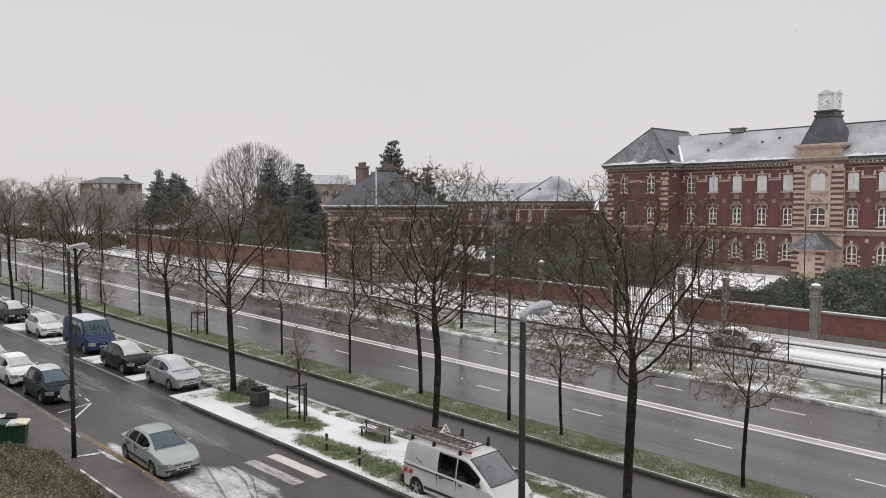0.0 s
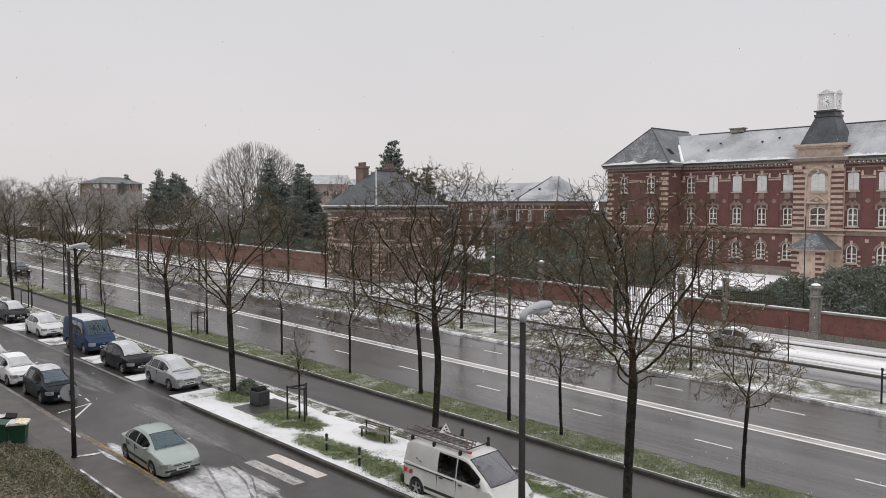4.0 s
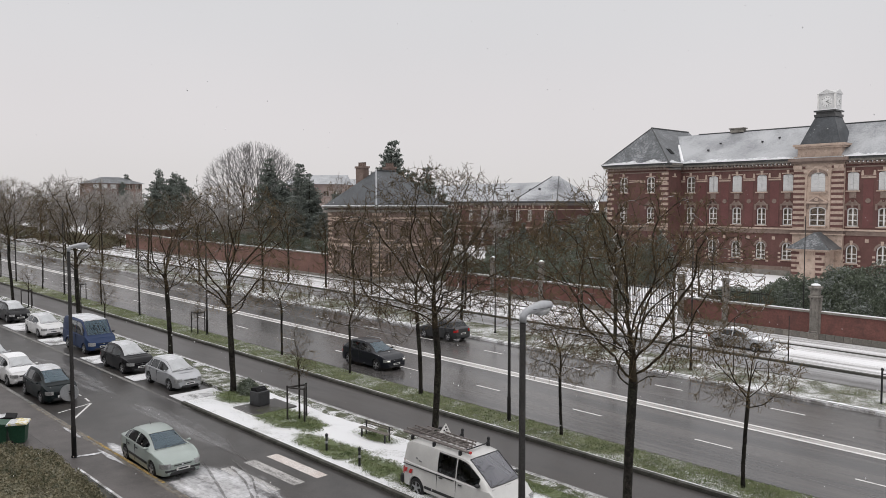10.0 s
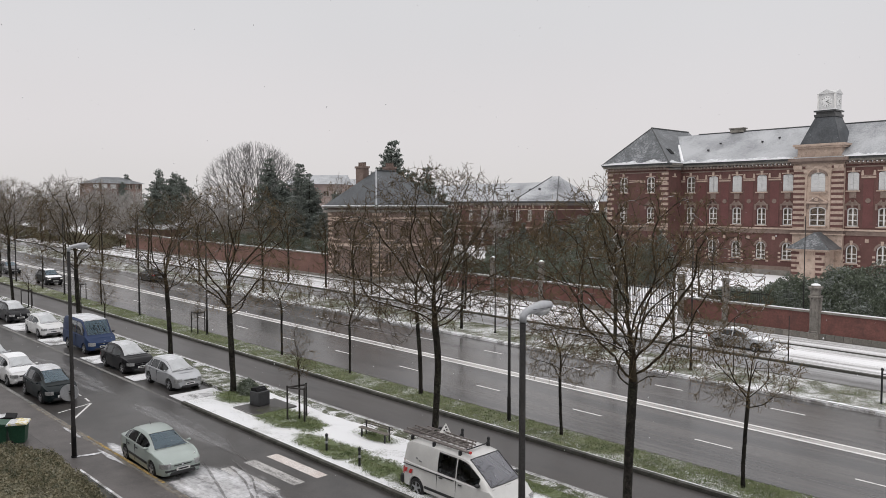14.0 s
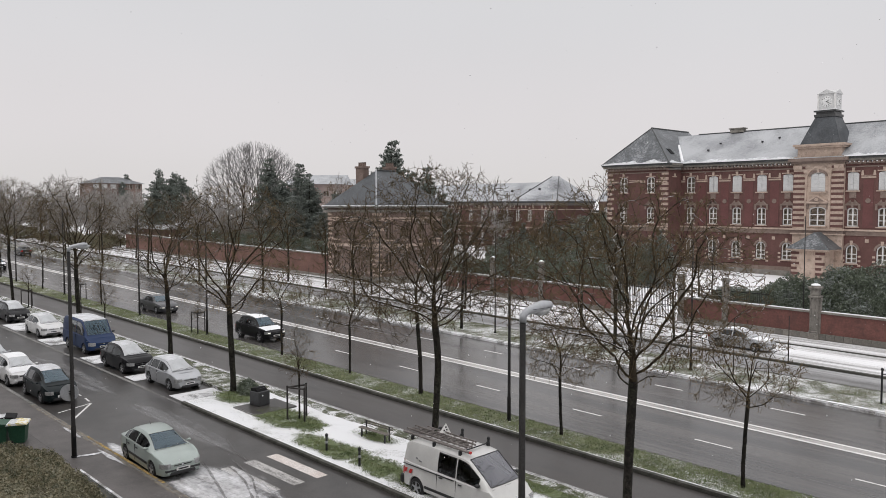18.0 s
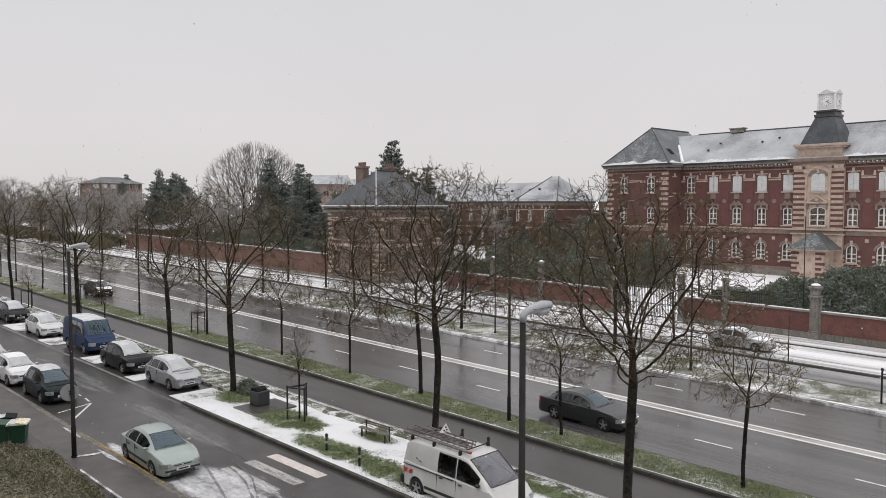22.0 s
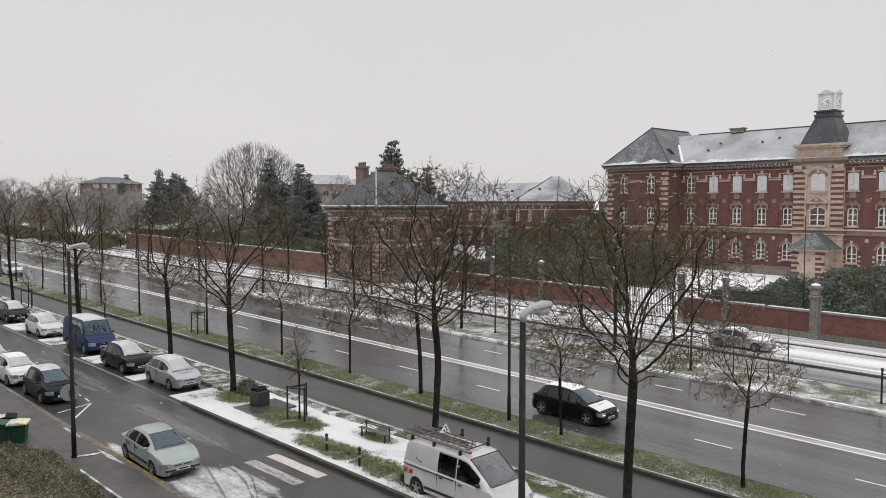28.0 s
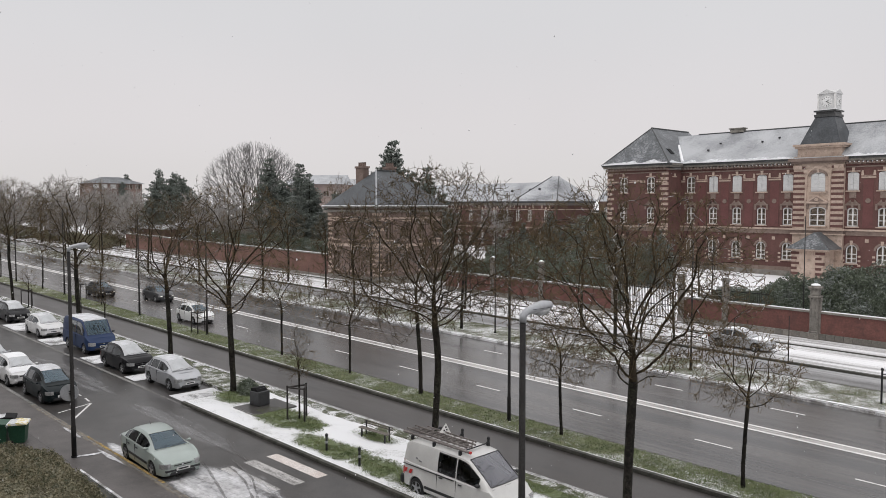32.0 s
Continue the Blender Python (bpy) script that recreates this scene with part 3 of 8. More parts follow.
dash.materials.append(M_paint)
for k in range(34):
    for x, y in ((-2.5 - 6.52 * k, 31.36), (-2.2 - 6.52 * k, 38.95)):
        part("dash", dash, None, road_marks, m=pose(x, y, gz(x) + 0.004))

crossing = thing("zebra_crossing", pose(0, 0, 0), "worn white zebra bars across the side street", "crossing", kind="structure")
for k, y in enumerate((12.6, 13.6, 14.62, 15.65, 16.68)):
    mb = MB().add([(x, yy + 0.07 * (x + 26.4) / 3.3, gz(x) + 0.004) for x in (-26.45, -24.8, -23.1) for yy in (y - 0.25, y + 0.25)], [(0, 2, 3, 1), (2, 4, 5, 3)])
    part("stripe", mb, M_salmon if k == 4 else M_zebra, crossing, "salmon-tinted stripe" if k == 4 else "")



# ---------------------------------------------------------------- buildings
FA = -3.604             # the institution stands a little askew to the avenue


def wall_face(mb, u0, u1, z0, z1, holes, depth=0.28, y=0.0):
    """A wall's front face in the plane y, with openings and their reveals."""
    us = sorted({u0, u1, *[h[0] for h in holes], *[h[1] for h in holes]})
    zs = sorted({z0, z1, *[h[2] for h in holes], *[h[3] for h in holes]})
    us, zs = [u for u in us if u0 <= u <= u1], [z for z in zs if z0 <= z <= z1]
    for a, b in zip(us, us[1:]):
        for c, d in zip(zs, zs[1:]):
            mu, mz = (a + b) / 2, (c + d) / 2
            if not any(h[0] < mu < h[1] and h[2] < mz < h[3] for h in holes):
                mb.add([(a, y, c), (b, y, c), (b, y, d), (a, y, d)], [(0, 1, 2, 3)])
    for a, b, c, d in holes:
        mb.add([(a, y, c), (b, y, c), (b, y, d), (a, y, d), (a, y + depth, c), (b, y + depth, c), (b, y + depth, d), (a, y + depth, d)],
               [(0, 4, 5, 1), (1, 5, 6, 2), (2, 6, 7, 3), (3, 7, 4, 0)])


def arch_pts(w, h, rise, n=9):
    """Outline of an opening of half-width w, its springing at h and its crown rise above that."""
    return [(-w, 0), (w, 0)] + [(w * math.cos(k * math.pi / (n - 1)), h + rise * math.sin(k * math.pi / (n - 1))) for k in range(n)]


def window_meshes(w, h, rise):
    """Frame with a cross, its panes, and the filled corners above a curved head."""
    fr, panes = MB(), []
    out = arch_pts(w, h, rise)
    inn = [(x * (w - 0.14) / w, 0.14 + z * (h + rise - 0.28) / (h + rise)) for x, z in out]
    n = len(out)
    fr.add([(x, 0.0, z) for x, z in out] + [(x, 0.0, z) for x, z in inn] + [(x, 0.08, z) for x, z in inn],
           [(i, (i + 1) % n, n + (i + 1) % n, n + i) for i in range(n)] + [(n + i, n + (i + 1) % n, 2 * n + (i + 1) % n, 2 * n + i) for i in range(n)])
    fr.box(-0.09, 0.09, 0.0, 0.08, 0.08, h + rise - 0.08)
    for z in (h * 0.36, h * 0.70):
        fr.box(-w + 0.08, w - 0.08, 0.005, 0.075, z - 0.055, z + 0.055)
    cuts = [0.09, h * 0.36 - 0.04, h * 0.36 + 0.04, h * 0.70 - 0.04, h * 0.70 + 0.04, h + rise - 0.1]
    for a, b in ((0, 1), (2, 3), (4, 5)):
        for s in (-1, 1):
            x0, x1 = (0.06, w - 0.09) if s > 0 else (-w + 0.09, -0.06)
            panes.append(MB().box(x0, x1, 0.04, 0.05, cuts[a], cuts[b]).mesh("pane"))
    sp = MB()
    for s in (1, -1):
        arc = [(s * w * math.cos(k * math.pi / 16), h + rise * math.sin(k * math.pi / 16)) for k in range(9)]
        corner = (s * w, h + rise)
        for p, q in zip(arc, arc[1:]):
            f = [(0, 1, 2)] if s > 0 else [(2, 1, 0)]
            sp.add([(corner[0], -0.002, corner[1]), (q[0], -0.002, q[1]), (p[0], -0.002, p[1])], f)
    return fr.mesh("window_frame"), panes, sp.mesh("spandrel")


WIN = {}


def window(parent, kind, u, z, w, h, rise, y=0.0, rz=0, shutters=False, trim="flat", wallmat=None, group="windows", far=False):
    """One window with its stone surround; kind is the key under which its meshes are shared."""
    if kind not in WIN:
        fr, panes, sp = window_meshes(w, h, rise)
        fr.materials.append(M_ornament if kind.startswith("gate") else M_white)
        for p in panes:
            p.materials.append(M_glass)
        sp.materials.append(wallmat)
        sill = MB().box(-w - 0.18, w + 0.18, -0.16, 0.1, -0.16, 0.0).mesh("window_sill")
        sill.materials.append(M_stone)
        rb = MB().box(-w - 0.1, w + 0.1, 0.40, 0.43, -0.1, h + rise + 0.1).mesh("curtain")
        rb.materials.append(M_room)
        tr = MB()
        if trim == "arch":
            o = arch_pts(w + 0.30, h, rise + 0.30, 13)[2:]
            i = arch_pts(w + 0.02, h, rise + 0.02, 13)[2:]
            n = len(o)
            tr.add([(x, -0.07, zz) for x, zz in o + i] + [(x, 0.0, zz) for x, zz in o],
                   [(k, n + k, n + k + 1, k + 1) for k in range(n - 1)] + [(k, k + 1, 2 * n + k + 1, 2 * n + k) for k in range(n - 1)])
        elif trim == "hood":
            tr.box(-w - 0.30, w + 0.30, -0.14, 0, h + rise + 0.28, h + rise + 0.5)
            for s in (-1, 1):
                tr.box(s * (w + 0.18) - 0.14, s * (w + 0.18) + 0.14, -0.12, 0, h + rise - 0.35, h + rise + 0.28)
                tr.add([(s * 0.08, -0.12, h + rise + 0.5), (s * (w + 0.1), -0.12, h + rise + 0.5), (s * 0.25, -0.12, h + rise + 1.05), (s * 0.08, 0, h + rise + 0.5), (s * (w + 0.1), 0, h + rise + 0.5), (s * 0.25, 0, h + rise + 1.05)],
                       [(0, 1, 2), (0, 2, 1), (1, 4, 5, 2), (0, 2, 5, 3)])
            tr.box(-0.14, 0.14, -0.16, 0, h + rise - 0.05, h + rise + 0.75)
        else:
            tr.box(-w - 0.12, w + 0.12, -0.05, 0, h + rise + 0.02, h + rise + 0.16)
        tm = tr.mesh("surround")
        tm.materials.append(M_ornament if trim in ("arch", "hood") else M_stone)
        key = MB()
        key.add([(-0.13, -0.13, h + rise - 0.02), (0.13, -0.13, h + rise - 0.02), (0.19, -0.13, h + rise + 0.55), (-0.19, -0.13, h + rise + 0.55),
                 (-0.13, 0, h + rise - 0.02), (0.13, 0, h + rise - 0.02), (0.19, 0, h + rise + 0.55), (-0.19, 0, h + rise + 0.55)],
                [(0, 1, 2, 3), (0, 3, 7, 4), (1, 5, 6, 2), (3, 2, 6, 7), (0, 4, 5, 1)])
        km = key.mesh("keystone")
        km.materials.append(M_stone)
        sh = []
        for s in (-1, 1):
            b = MB()
            x0, x1 = (0.02, w - 0.03) if s > 0 else (-w + 0.03, -0.02)
            edge = [(0.03, 0.03), (-0.01, 0.03)]
            for k in range(9):
                zz = 0.12 + k * (h - 0.1) / 9
                edge += [(-0.01, zz), (-0.028, zz + 0.01), (-0.02, zz + (h - 0.1) / 9 * 0.6), (-0.01, zz + (h - 0.1) / 9 * 0.62)]
            edge += [(-0.01, h + rise * 0.55), (0.03, h + rise * 0.55)]
            b.prism(edge, x0, x1, Matrix(((0, 0, 1, 0), (1, 0, 0, 0), (0, 1, 0, 0), (0, 0, 0, 1))))
            me = b.mesh("shutter")
            me.materials.append(M_shutter)
            sh.append(me)
        WIN[kind] = (fr, panes, sp, sill, rb, tm, km, sh)
    fr, panes, sp, sill, rb, tm, km, sh = WIN[kind]
    win = part("window", tm, None, parent, m=pose(u, y, z, 0, 0, rz))
    part("window_frame", fr, None, win, m=pose(0, 0.14, 0))
    for p in panes:
        part("pane", p, None, win, m=pose(0, 0.14, 0))
    part("window_sill", sill, None, win)
    if rise > 0.05:
        part("spandrel", sp, None, win)
    part("curtain", rb, None, win)
    if trim in ("arch", "flat") and not far:
        part("keystone", km, None, win)
    if shutters:
        for s in sh:
            part("shutter", s, None, win, m=pose(0, 0.05, 0))
    return win


# ---- the long institution with the clock
main = thing("school_building", pose(-44.754, 110.334, 0, 0, 0, FA), "long red brick institutional building with stone bands and snowy slate roof", "building")
TU = 7.6
bays = [TU + s * (4.3 + 3.76 * k) for s in (-1, 1) for k in range(5)]
bays = [b for b in bays if b > -13]
holes = []
for b in bays:
    holes += [(b - 0.72, b + 0.72, 2.86, 5.35), (b - 0.68, b + 0.68, 7.75, 10.25), (b - 0.72, b + 0.72, 12.5, 14.95)]
mw = MB()
wall_face(mw, -13.4, 4.3, 1.9, 16.0, holes)
wall_face(mw, 10.9, 32.0, 1.9, 16.0, holes)
mw.box(-24.4, 32.0, 12.0, 12.3, 0.4, 16.0)
part("wall", mw.weld(), M_brick, main)
pl = MB().box(-13.4, 4.3, -0.12, 0.3, 0.2, 1.35).box(10.9, 32, -0.12, 0.3, 0.2, 1.35)
part("plinth", pl, M_stone_grey, main)
pl = MB().box(-13.4, 4.3, -0.06, 0.2, 1.35, 1.9).box(10.9, 32, -0.06, 0.2, 1.35, 1.9)
part("plinth_band", pl, M_ornament, main)


def courses(u0, u1, y, parent, side=False):
    """The horizontal mouldings of one front: string course, impost band, cornice with brackets."""
    for name, z0, z1, d, mat in (("string_course", 6.55, 6.72, 0.10, M_ornament), ("frieze", 6.72, 7.15, 0.05, M_ornament), ("sill_course", 7.15, 7.38, 0.16, M_stone),
                                 ("impost_band", 14.10, 14.32, 0.06, M_stone), ("impost_band", 14.42, 14.50, 0.05, M_stone), ("architrave", 15.55, 15.72, 0.08, M_ornament),
                                 ("cornice", 16.0, 16.22, 0.22, M_ornament), ("cornice", 16.42, 16.72, 0.55, M_stone_grey), ("gutter", 16.72, 16.98, 0.72, M_zinc)):
        if name == "impost_band":
            edges = [u0] + [x for b in sorted(bays + PAV) if u0 < b < u1 for x in (b - 0.98, b + 0.98)] + [u1]
            for a, b in zip(edges[::2], edges[1::2]):
                if b > a:
                    part(name, MB().box(a, b, y - d, y + 0.1, z0, z1), mat, parent)
        else:
            part(name, MB().box(u0 - (d if not side else 0), u1 + d, y - d, y + 0.2, z0, z1), mat, parent)
    for k in range(int((u1 - u0) / 0.55)):
        part("bracket", BRACKET, None, parent, m=pose(u0 + 0.3 + 0.55 * k, y, 16.05))


PAV = [-21.3, -16.3]
BRACKET = MB().box(-0.11, 0.11, -0.42, 0, 0, 0.37).mesh("bracket")
BRACKET.materials.append(M_ornament)
courses(-13.4, 4.3, 0.0, main, True)
courses(10.9, 32.0, 0.0, main, True)
medal = MB().disc((0, -0.05, 0), (0, 1, 0), 0.34, 0.1, 8).disc((0, -0.08, 0), (0, 1, 0), 0.2, 0.12, 12).mesh("medallion")
medal.materials.append(M_ornament)
vent = MB().box(-0.22, 0.22, -0.06, 0, -0.22, 0.22).box(-0.1, 0.1, -0.08, -0.05, -0.1, 0.1).mesh("vent_stone")
vent.materials.append(M_stone)
block = MB().box(-0.17, 0.17, -0.07, 0, -0.13, 0.13).mesh("quoin_block")
block.materials.append(M_stone)
corbel = MB().prism([(-0.17, 0), (0.17, 0), (0.1, 0.62), (-0.1, 0.62)], 0, 0.14, Matrix(((1, 0, 0, 0), (0, 0, -1, 0), (0, 1, 0, 0), (0, 0, 0, 1)))).mesh("corbel")
corbel.materials.append(M_stone)

carved = MB().box(-0.42, 0.42, -0.08, 0, -0.36, 0.42).disc((0, -0.1, 0), (0, 1, 0), 0.24, 0.06, 8).mesh("carved_panel")
carved.materials.append(M_ornament)
redpanel = MB().box(-0.62, 0.62, -0.035, 0, 7.55, 13.9).mesh("brick_panel")
redpanel.materials.append(M_brick_red)


def bay(parent, b, y, shut, mid=True):
    window(parent, "ground", b, 2.86, 0.72, 1.75, 0.72, y, trim="arch", wallmat=M_brick)
    window(parent, "first", b, 7.75, 0.68, 2.2, 0.30, y, trim="hood", wallmat=M_brick)
    window(parent, "second", b, 12.5, 0.72, 2.1, 0.35, y, shutters=shut, trim="flat", wallmat=M_brick)
    for s in (-1, 1):
        part("corbel", corbel, None, parent, m=pose(b + s * 1.15, y, 14.5))
        for z in (2.6, 3.2, 3.8):
            part("quoin_block", block, None, parent, m=pose(b + s * 1.0, y, z))
    part("carved_panel", carved, None, parent, m=pose(b, y, 11.85))
    if mid:
        part("brick_panel", redpanel, None, parent, m=pose(b + 1.88, y, 0))
        part("medallion", medal, None, parent, m=pose(b + 1.88, y, 11.15))
        part("vent_stone", vent, None, parent, m=pose(b + 1.88, y, 5.9))


for b in bays:
    bay(main, b, 0.0, b > -9, b + 1.88 < 4.0 or b > 11)

# end pavilion
pav = part("pavilion", MB(), None, main)
pw = MB()
ph = []
for b in PAV:
    ph += [(b - 0.72, b + 0.72, 2.86, 5.35), (b - 0.68, b + 0.68, 7.75, 10.25), (b - 0.72, b + 0.72, 12.5, 14.95)]
wall_face(pw, -24.45, -13.4, 0.3, 16.0, ph, y=-4.0)
pw.add([(-13.4, -4, 0.3), (-13.4, 0.2, 0.3), (-13.4, 0.2, 16), (-13.4, -4, 16)], [(0, 1, 2, 3)])
pw.add([(-24.45, -4, 0.3), (-24.45, 12, 0.3), (-24.45, 12, 16), (-24.45, -4, 16)], [(3, 2, 1, 0)])
part("wall", pw.weld(), M_brick, pav)
for b in PAV:
    window(pav, "ground", b, 2.86, 0.72, 1.75, 0.72, -4.0, trim="arch", wallmat=M_brick)
    window(pav, "first", b, 7.75, 0.68, 2.2, 0.30, -4.0, trim="hood", wallmat=M_brick)
    window(pav, "second", b, 12.5, 0.72, 2.1, 0.35, -4.0, trim="flat", wallmat=M_brick)
for z in (12.5,):
    window(pav, "side", -13.39, z, 0.5, 2.1, 0.3, -2.0, rz=90, trim="flat", wallmat=M_brick)
courses(-24.45, -13.4, -4.0, pav)
sc = MB()
for z0, z1, d in ((16.0, 16.22, 0.22), (16.42, 16.72, 0.55), (16.72, 16.98, 0.72)):
    sc.box(-13.4, -13.4 + d, -4 + 0.2, 0, z0, z1)
    sc.box(-24.45 - d, -24.45, -4 + 0.2, 12, z0, z1)
part("side_cornice", sc, M_stone_grey, pav)
for u in (-24.45, -14.35):
    for k in range(19):
        z = 1.2 + k * 0.78
        if z < 15.4:
            w = 1.25 if k % 2 else 0.95
            u0 = u if u < -20 else -13.4 - w
            part("quoin", MB().box(u0 - (0.05 if u < -20 else 0), u0 + w + (0 if u < -20 else 0.05), -4.06, -3.7, z, z + 0.40), M_stone, pav)


def hip(mb, u0, u1, y0, y1, z0, z1, inset_l, inset_r, sink=0.0):
    ym = (y0 + y1) / 2
    a, b, c, d = (u0, y0, z0), (u1, y0, z0), (u1, y1, z0), (u0, y1, z0)
    e, f = (u0 + inset_l, ym, z1), (u1 - inset_r, ym, z1)
    return mb.add([a, b, c, d, e, f], [(0, 1, 5, 4), (1, 2, 5), (2, 3, 4, 5), (3, 0, 4), (0, 3, 2, 1)])


roof = part("roof", hip(MB(), -20.0, 33.0, -0.72, 12.7, 16.98, 21.9, 0.1, 0.1), M_slate_white, main, "slate roof whitened by snow")
pv = MB().add([(-25.2, -4.75, 16.98), (-12.65, -4.75, 16.98), (-12.65, 15.5, 16.98), (-25.2, 15.5, 16.98), (-18.9, 0.0, 22.95), (-18.9, 11.0, 22.95)],
              [(0, 1, 4), (1, 2, 5, 4), (2, 3, 5), (3, 0, 4, 5), (0, 3, 2, 1)])
part("pavilion_roof", pv, M_slate_mix, main, "steep wet slate hip roof")
ridge = MB().tube([(-18.9, 0, 22.97), (-18.9, 11, 22.97)], [0.14, 0.14], 6).tube([(-14.0, 6.0, 21.92), (32, 6.0, 21.92)], [0.12, 0.12], 6)
for s, t in (((-25.2, -4.75, 16.98), (-18.9, 0, 22.95)), ((-12.65, -4.75, 16.98), (-18.9, 0, 22.95))):
    ridge.tube([s, t], [0.09, 0.09], 6)
part("ridge_cap", ridge, M_zinc, main)
part("valley_snow", MB().tube([(-12.7, -0.9, 17.12), (-15.9, 3.2, 20.1)], [0.28, 0.22], 6), M_snow_solid, main, "line of snow in the roof valley")
part("eaves_snow", MB().box(-13.0, 4.2, -0.9, -0.3, 16.985, 17.14).box(11.0, 32, -0.9, -0.3, 16.985, 17.14).box(-24.9, -13.0, -4.9, -4.3, 16.985, 17.16), M_snow_solid, main, "snow lying along the eaves")


def slope_snow(a, b, up, wide, seed):
    """Snow lying along the foot of a slope from a to b, its upper edge ragged; up points up the slope."""
    a, b, up = Vector(a), Vector(b), Vector(up).normalized()
    lift = (b - a).cross(up).normalized() * 0.03
    n = int((b - a).length / 0.25)
    mb = MB()
    for i in range(n + 1):
        p = a.lerp(b, i / n)
        w = wide * (0.55 + 0.9 * max(-0.45, noise.noise((i * 0.13, seed, 0))) + 0.5 * noise.noise((i * 0.6, seed, 4)))
        w *= min(1.0, 0.15 + i / 6, 0.15 + (n - i) / 6)
        mb.add([p + lift, p + up * max(0.08, w) + lift, p + up * max(0.1, w + 0.1)], [])
    mb.f = [f for i in range(n) for f in ((3 * i, 3 * i + 3, 3 * i + 4, 3 * i + 1), (3 * i + 1, 3 * i + 4, 3 * i + 5, 3 * i + 2))]
    return mb


for a, b, up, wide, seed in (((-12.9, -0.70, 17.0), (4.2, -0.70, 17.0), (0, 6.71, 4.92), 0.9, 1), ((11.0, -0.70, 17.0), (32.0, -0.70, 17.0), (0, 6.71, 4.92), 0.7, 5),
                             ((-24.6, -4.7, 17.02), (-13.2, -4.7, 17.02), (0, 4.75, 5.97), 0.75, 8), ((-12.68, -4.4, 17.02), (-12.68, -0.9, 17.02), (-6.25, 0, 5.97), 0.7, 12)):
    part("roof_snow", slope_snow(a, b, up, wide, seed), M_snow_thin, main, "ragged band of snow low on the slates")
part("skylight", MB().box(-0.06, 0.06, -0.5, 0.5, -0.6, 0.6), M_steel_dark, main, "small dark roof window", m=pose(-14.68, -1.2, 18.95, 0, -46, 0))
cap = MB().box(-8.4, -6.3, 5.5, 6.5, 21.8, 22.35).box(-8.6, -6.1, 5.4, 6.6, 22.35, 22.5)
part("chimney", cap, M_stone_grey, main)
for u, y, z in ((-8.5, 3.0, 20.0), (-9.9, 1.9, 19.0), (0.2, 3.9, 20.4), (-2.0, 3.2, 19.9)):
    part("roof_vent", MB().box(u - 0.11, u + 0.11, y - 0.3, y, z - 0.1, z + 0.14), M_trim, main)

# clock tower bay
tow = part("tower_bay", MB(), None, main)
th = [(TU - 1.1, TU + 1.1, 7.75, 10.35), (TU - 0.95, TU + 0.95, 12.4, 15.0), (TU - 0.75, TU + 0.75, 2.6, 5.2)]
tw = MB()
wall_face(tw, 4.3, 10.9, 0.4, 17.2, th, y=-0.55)
for u in (4.3, 10.9):
    tw.add([(u, -0.55, 0.4), (u, 0.1, 0.4), (u, 0.1, 17.2), (u, -0.55, 17.2)], [(0, 1, 2, 3)])
part("wall", tw.weld(), M_stone, tow)
window(tow, "tower_ground", TU, 2.6, 0.75, 1.85, 0.75, -0.55, trim="arch", wallmat=M_stone)
window(tow, "tower_first", TU, 7.75, 1.1, 2.2, 0.4, -0.55, trim="hood", wallmat=M_stone)
window(tow, "tower_second", TU, 12.4, 0.95, 2.1, 0.5, -0.55, shutters=True, trim="arch", wallmat=M_stone)
for s in (-1, 1):
    for k in range(13):
        z = 7.6 + k * 0.72
        if z < 16.2:
            u0 = TU + s * 2.35
            part("brick_band", MB().box(u0 - (0.62 if s > 0 else 0.95), u0 + (0.95 if s > 0 else 0.62), -0.585, -0.4, z, z + 0.34), M_brick, tow)
    part("pilaster", MB().box(TU + s * 1.55 - 0.13, TU + s * 1.55 + 0.13, -0.72, -0.5, 7.4, 15.4), M_stone, tow)
    part("capital", MB().box(TU + s * 1.55 - 0.28, TU + s * 1.55 + 0.28, -0.85, -0.5, 14.9, 15.4).box(TU + s * 2.7 - 0.6, TU + s * 2.7 + 0.6, -0.8, -0.5, 15.5, 16.0), M_stone, tow)
for z0, z1, d, mat in ((6.55, 6.75, 0.2, M_stone), (6.75, 7.15, 0.1, M_ornament), (7.15, 7.4, 0.3, M_stone), (16.2, 16.5, 0.25, M_ornament), (16.5, 16.95, 0.6, M_ornament)):
    part("moulding", MB().box(4.3 - d, 10.9 + d, -0.55 - d, 0, z0, z1), mat, tow)
part("pediment", MB().add([(TU - 1.5, -0.85, 11.0), (TU + 1.5, -0.85, 11.0), (TU, -0.85, 11.95), (TU - 1.5, -0.55, 11.0), (TU + 1.5, -0.55, 11.0), (TU, -0.55, 11.95)], [(0, 1, 2), (0, 2, 5, 3), (1, 4, 5, 2), (0, 3, 4, 1)]).box(TU - 1.6, TU + 1.6, -0.9, -0.5, 10.8, 11.0), M_stone, tow)
part("tympanum", MB().add([(TU - 1.05, -0.87, 11.06), (TU + 1.05, -0.87, 11.06), (TU, -0.87, 11.72), (TU - 1.05, -0.86, 11.06), (TU + 1.05, -0.86, 11.06), (TU, -0.86, 11.72)], [(0, 1, 2), (0, 2, 5, 3), (1, 4, 5, 2), (0, 3, 4, 1)]), M_ornament, tow)
part("roundel", MB().disc((TU, -0.9, 11.34), (0, 1, 0), 0.25, 0.1, 14), M_stone, tow)
arch_o, arch_i = arch_pts(1.75, 14.35, 1.55, 17)[2:], arch_pts(1.35, 14.35, 1.15, 17)[2:]
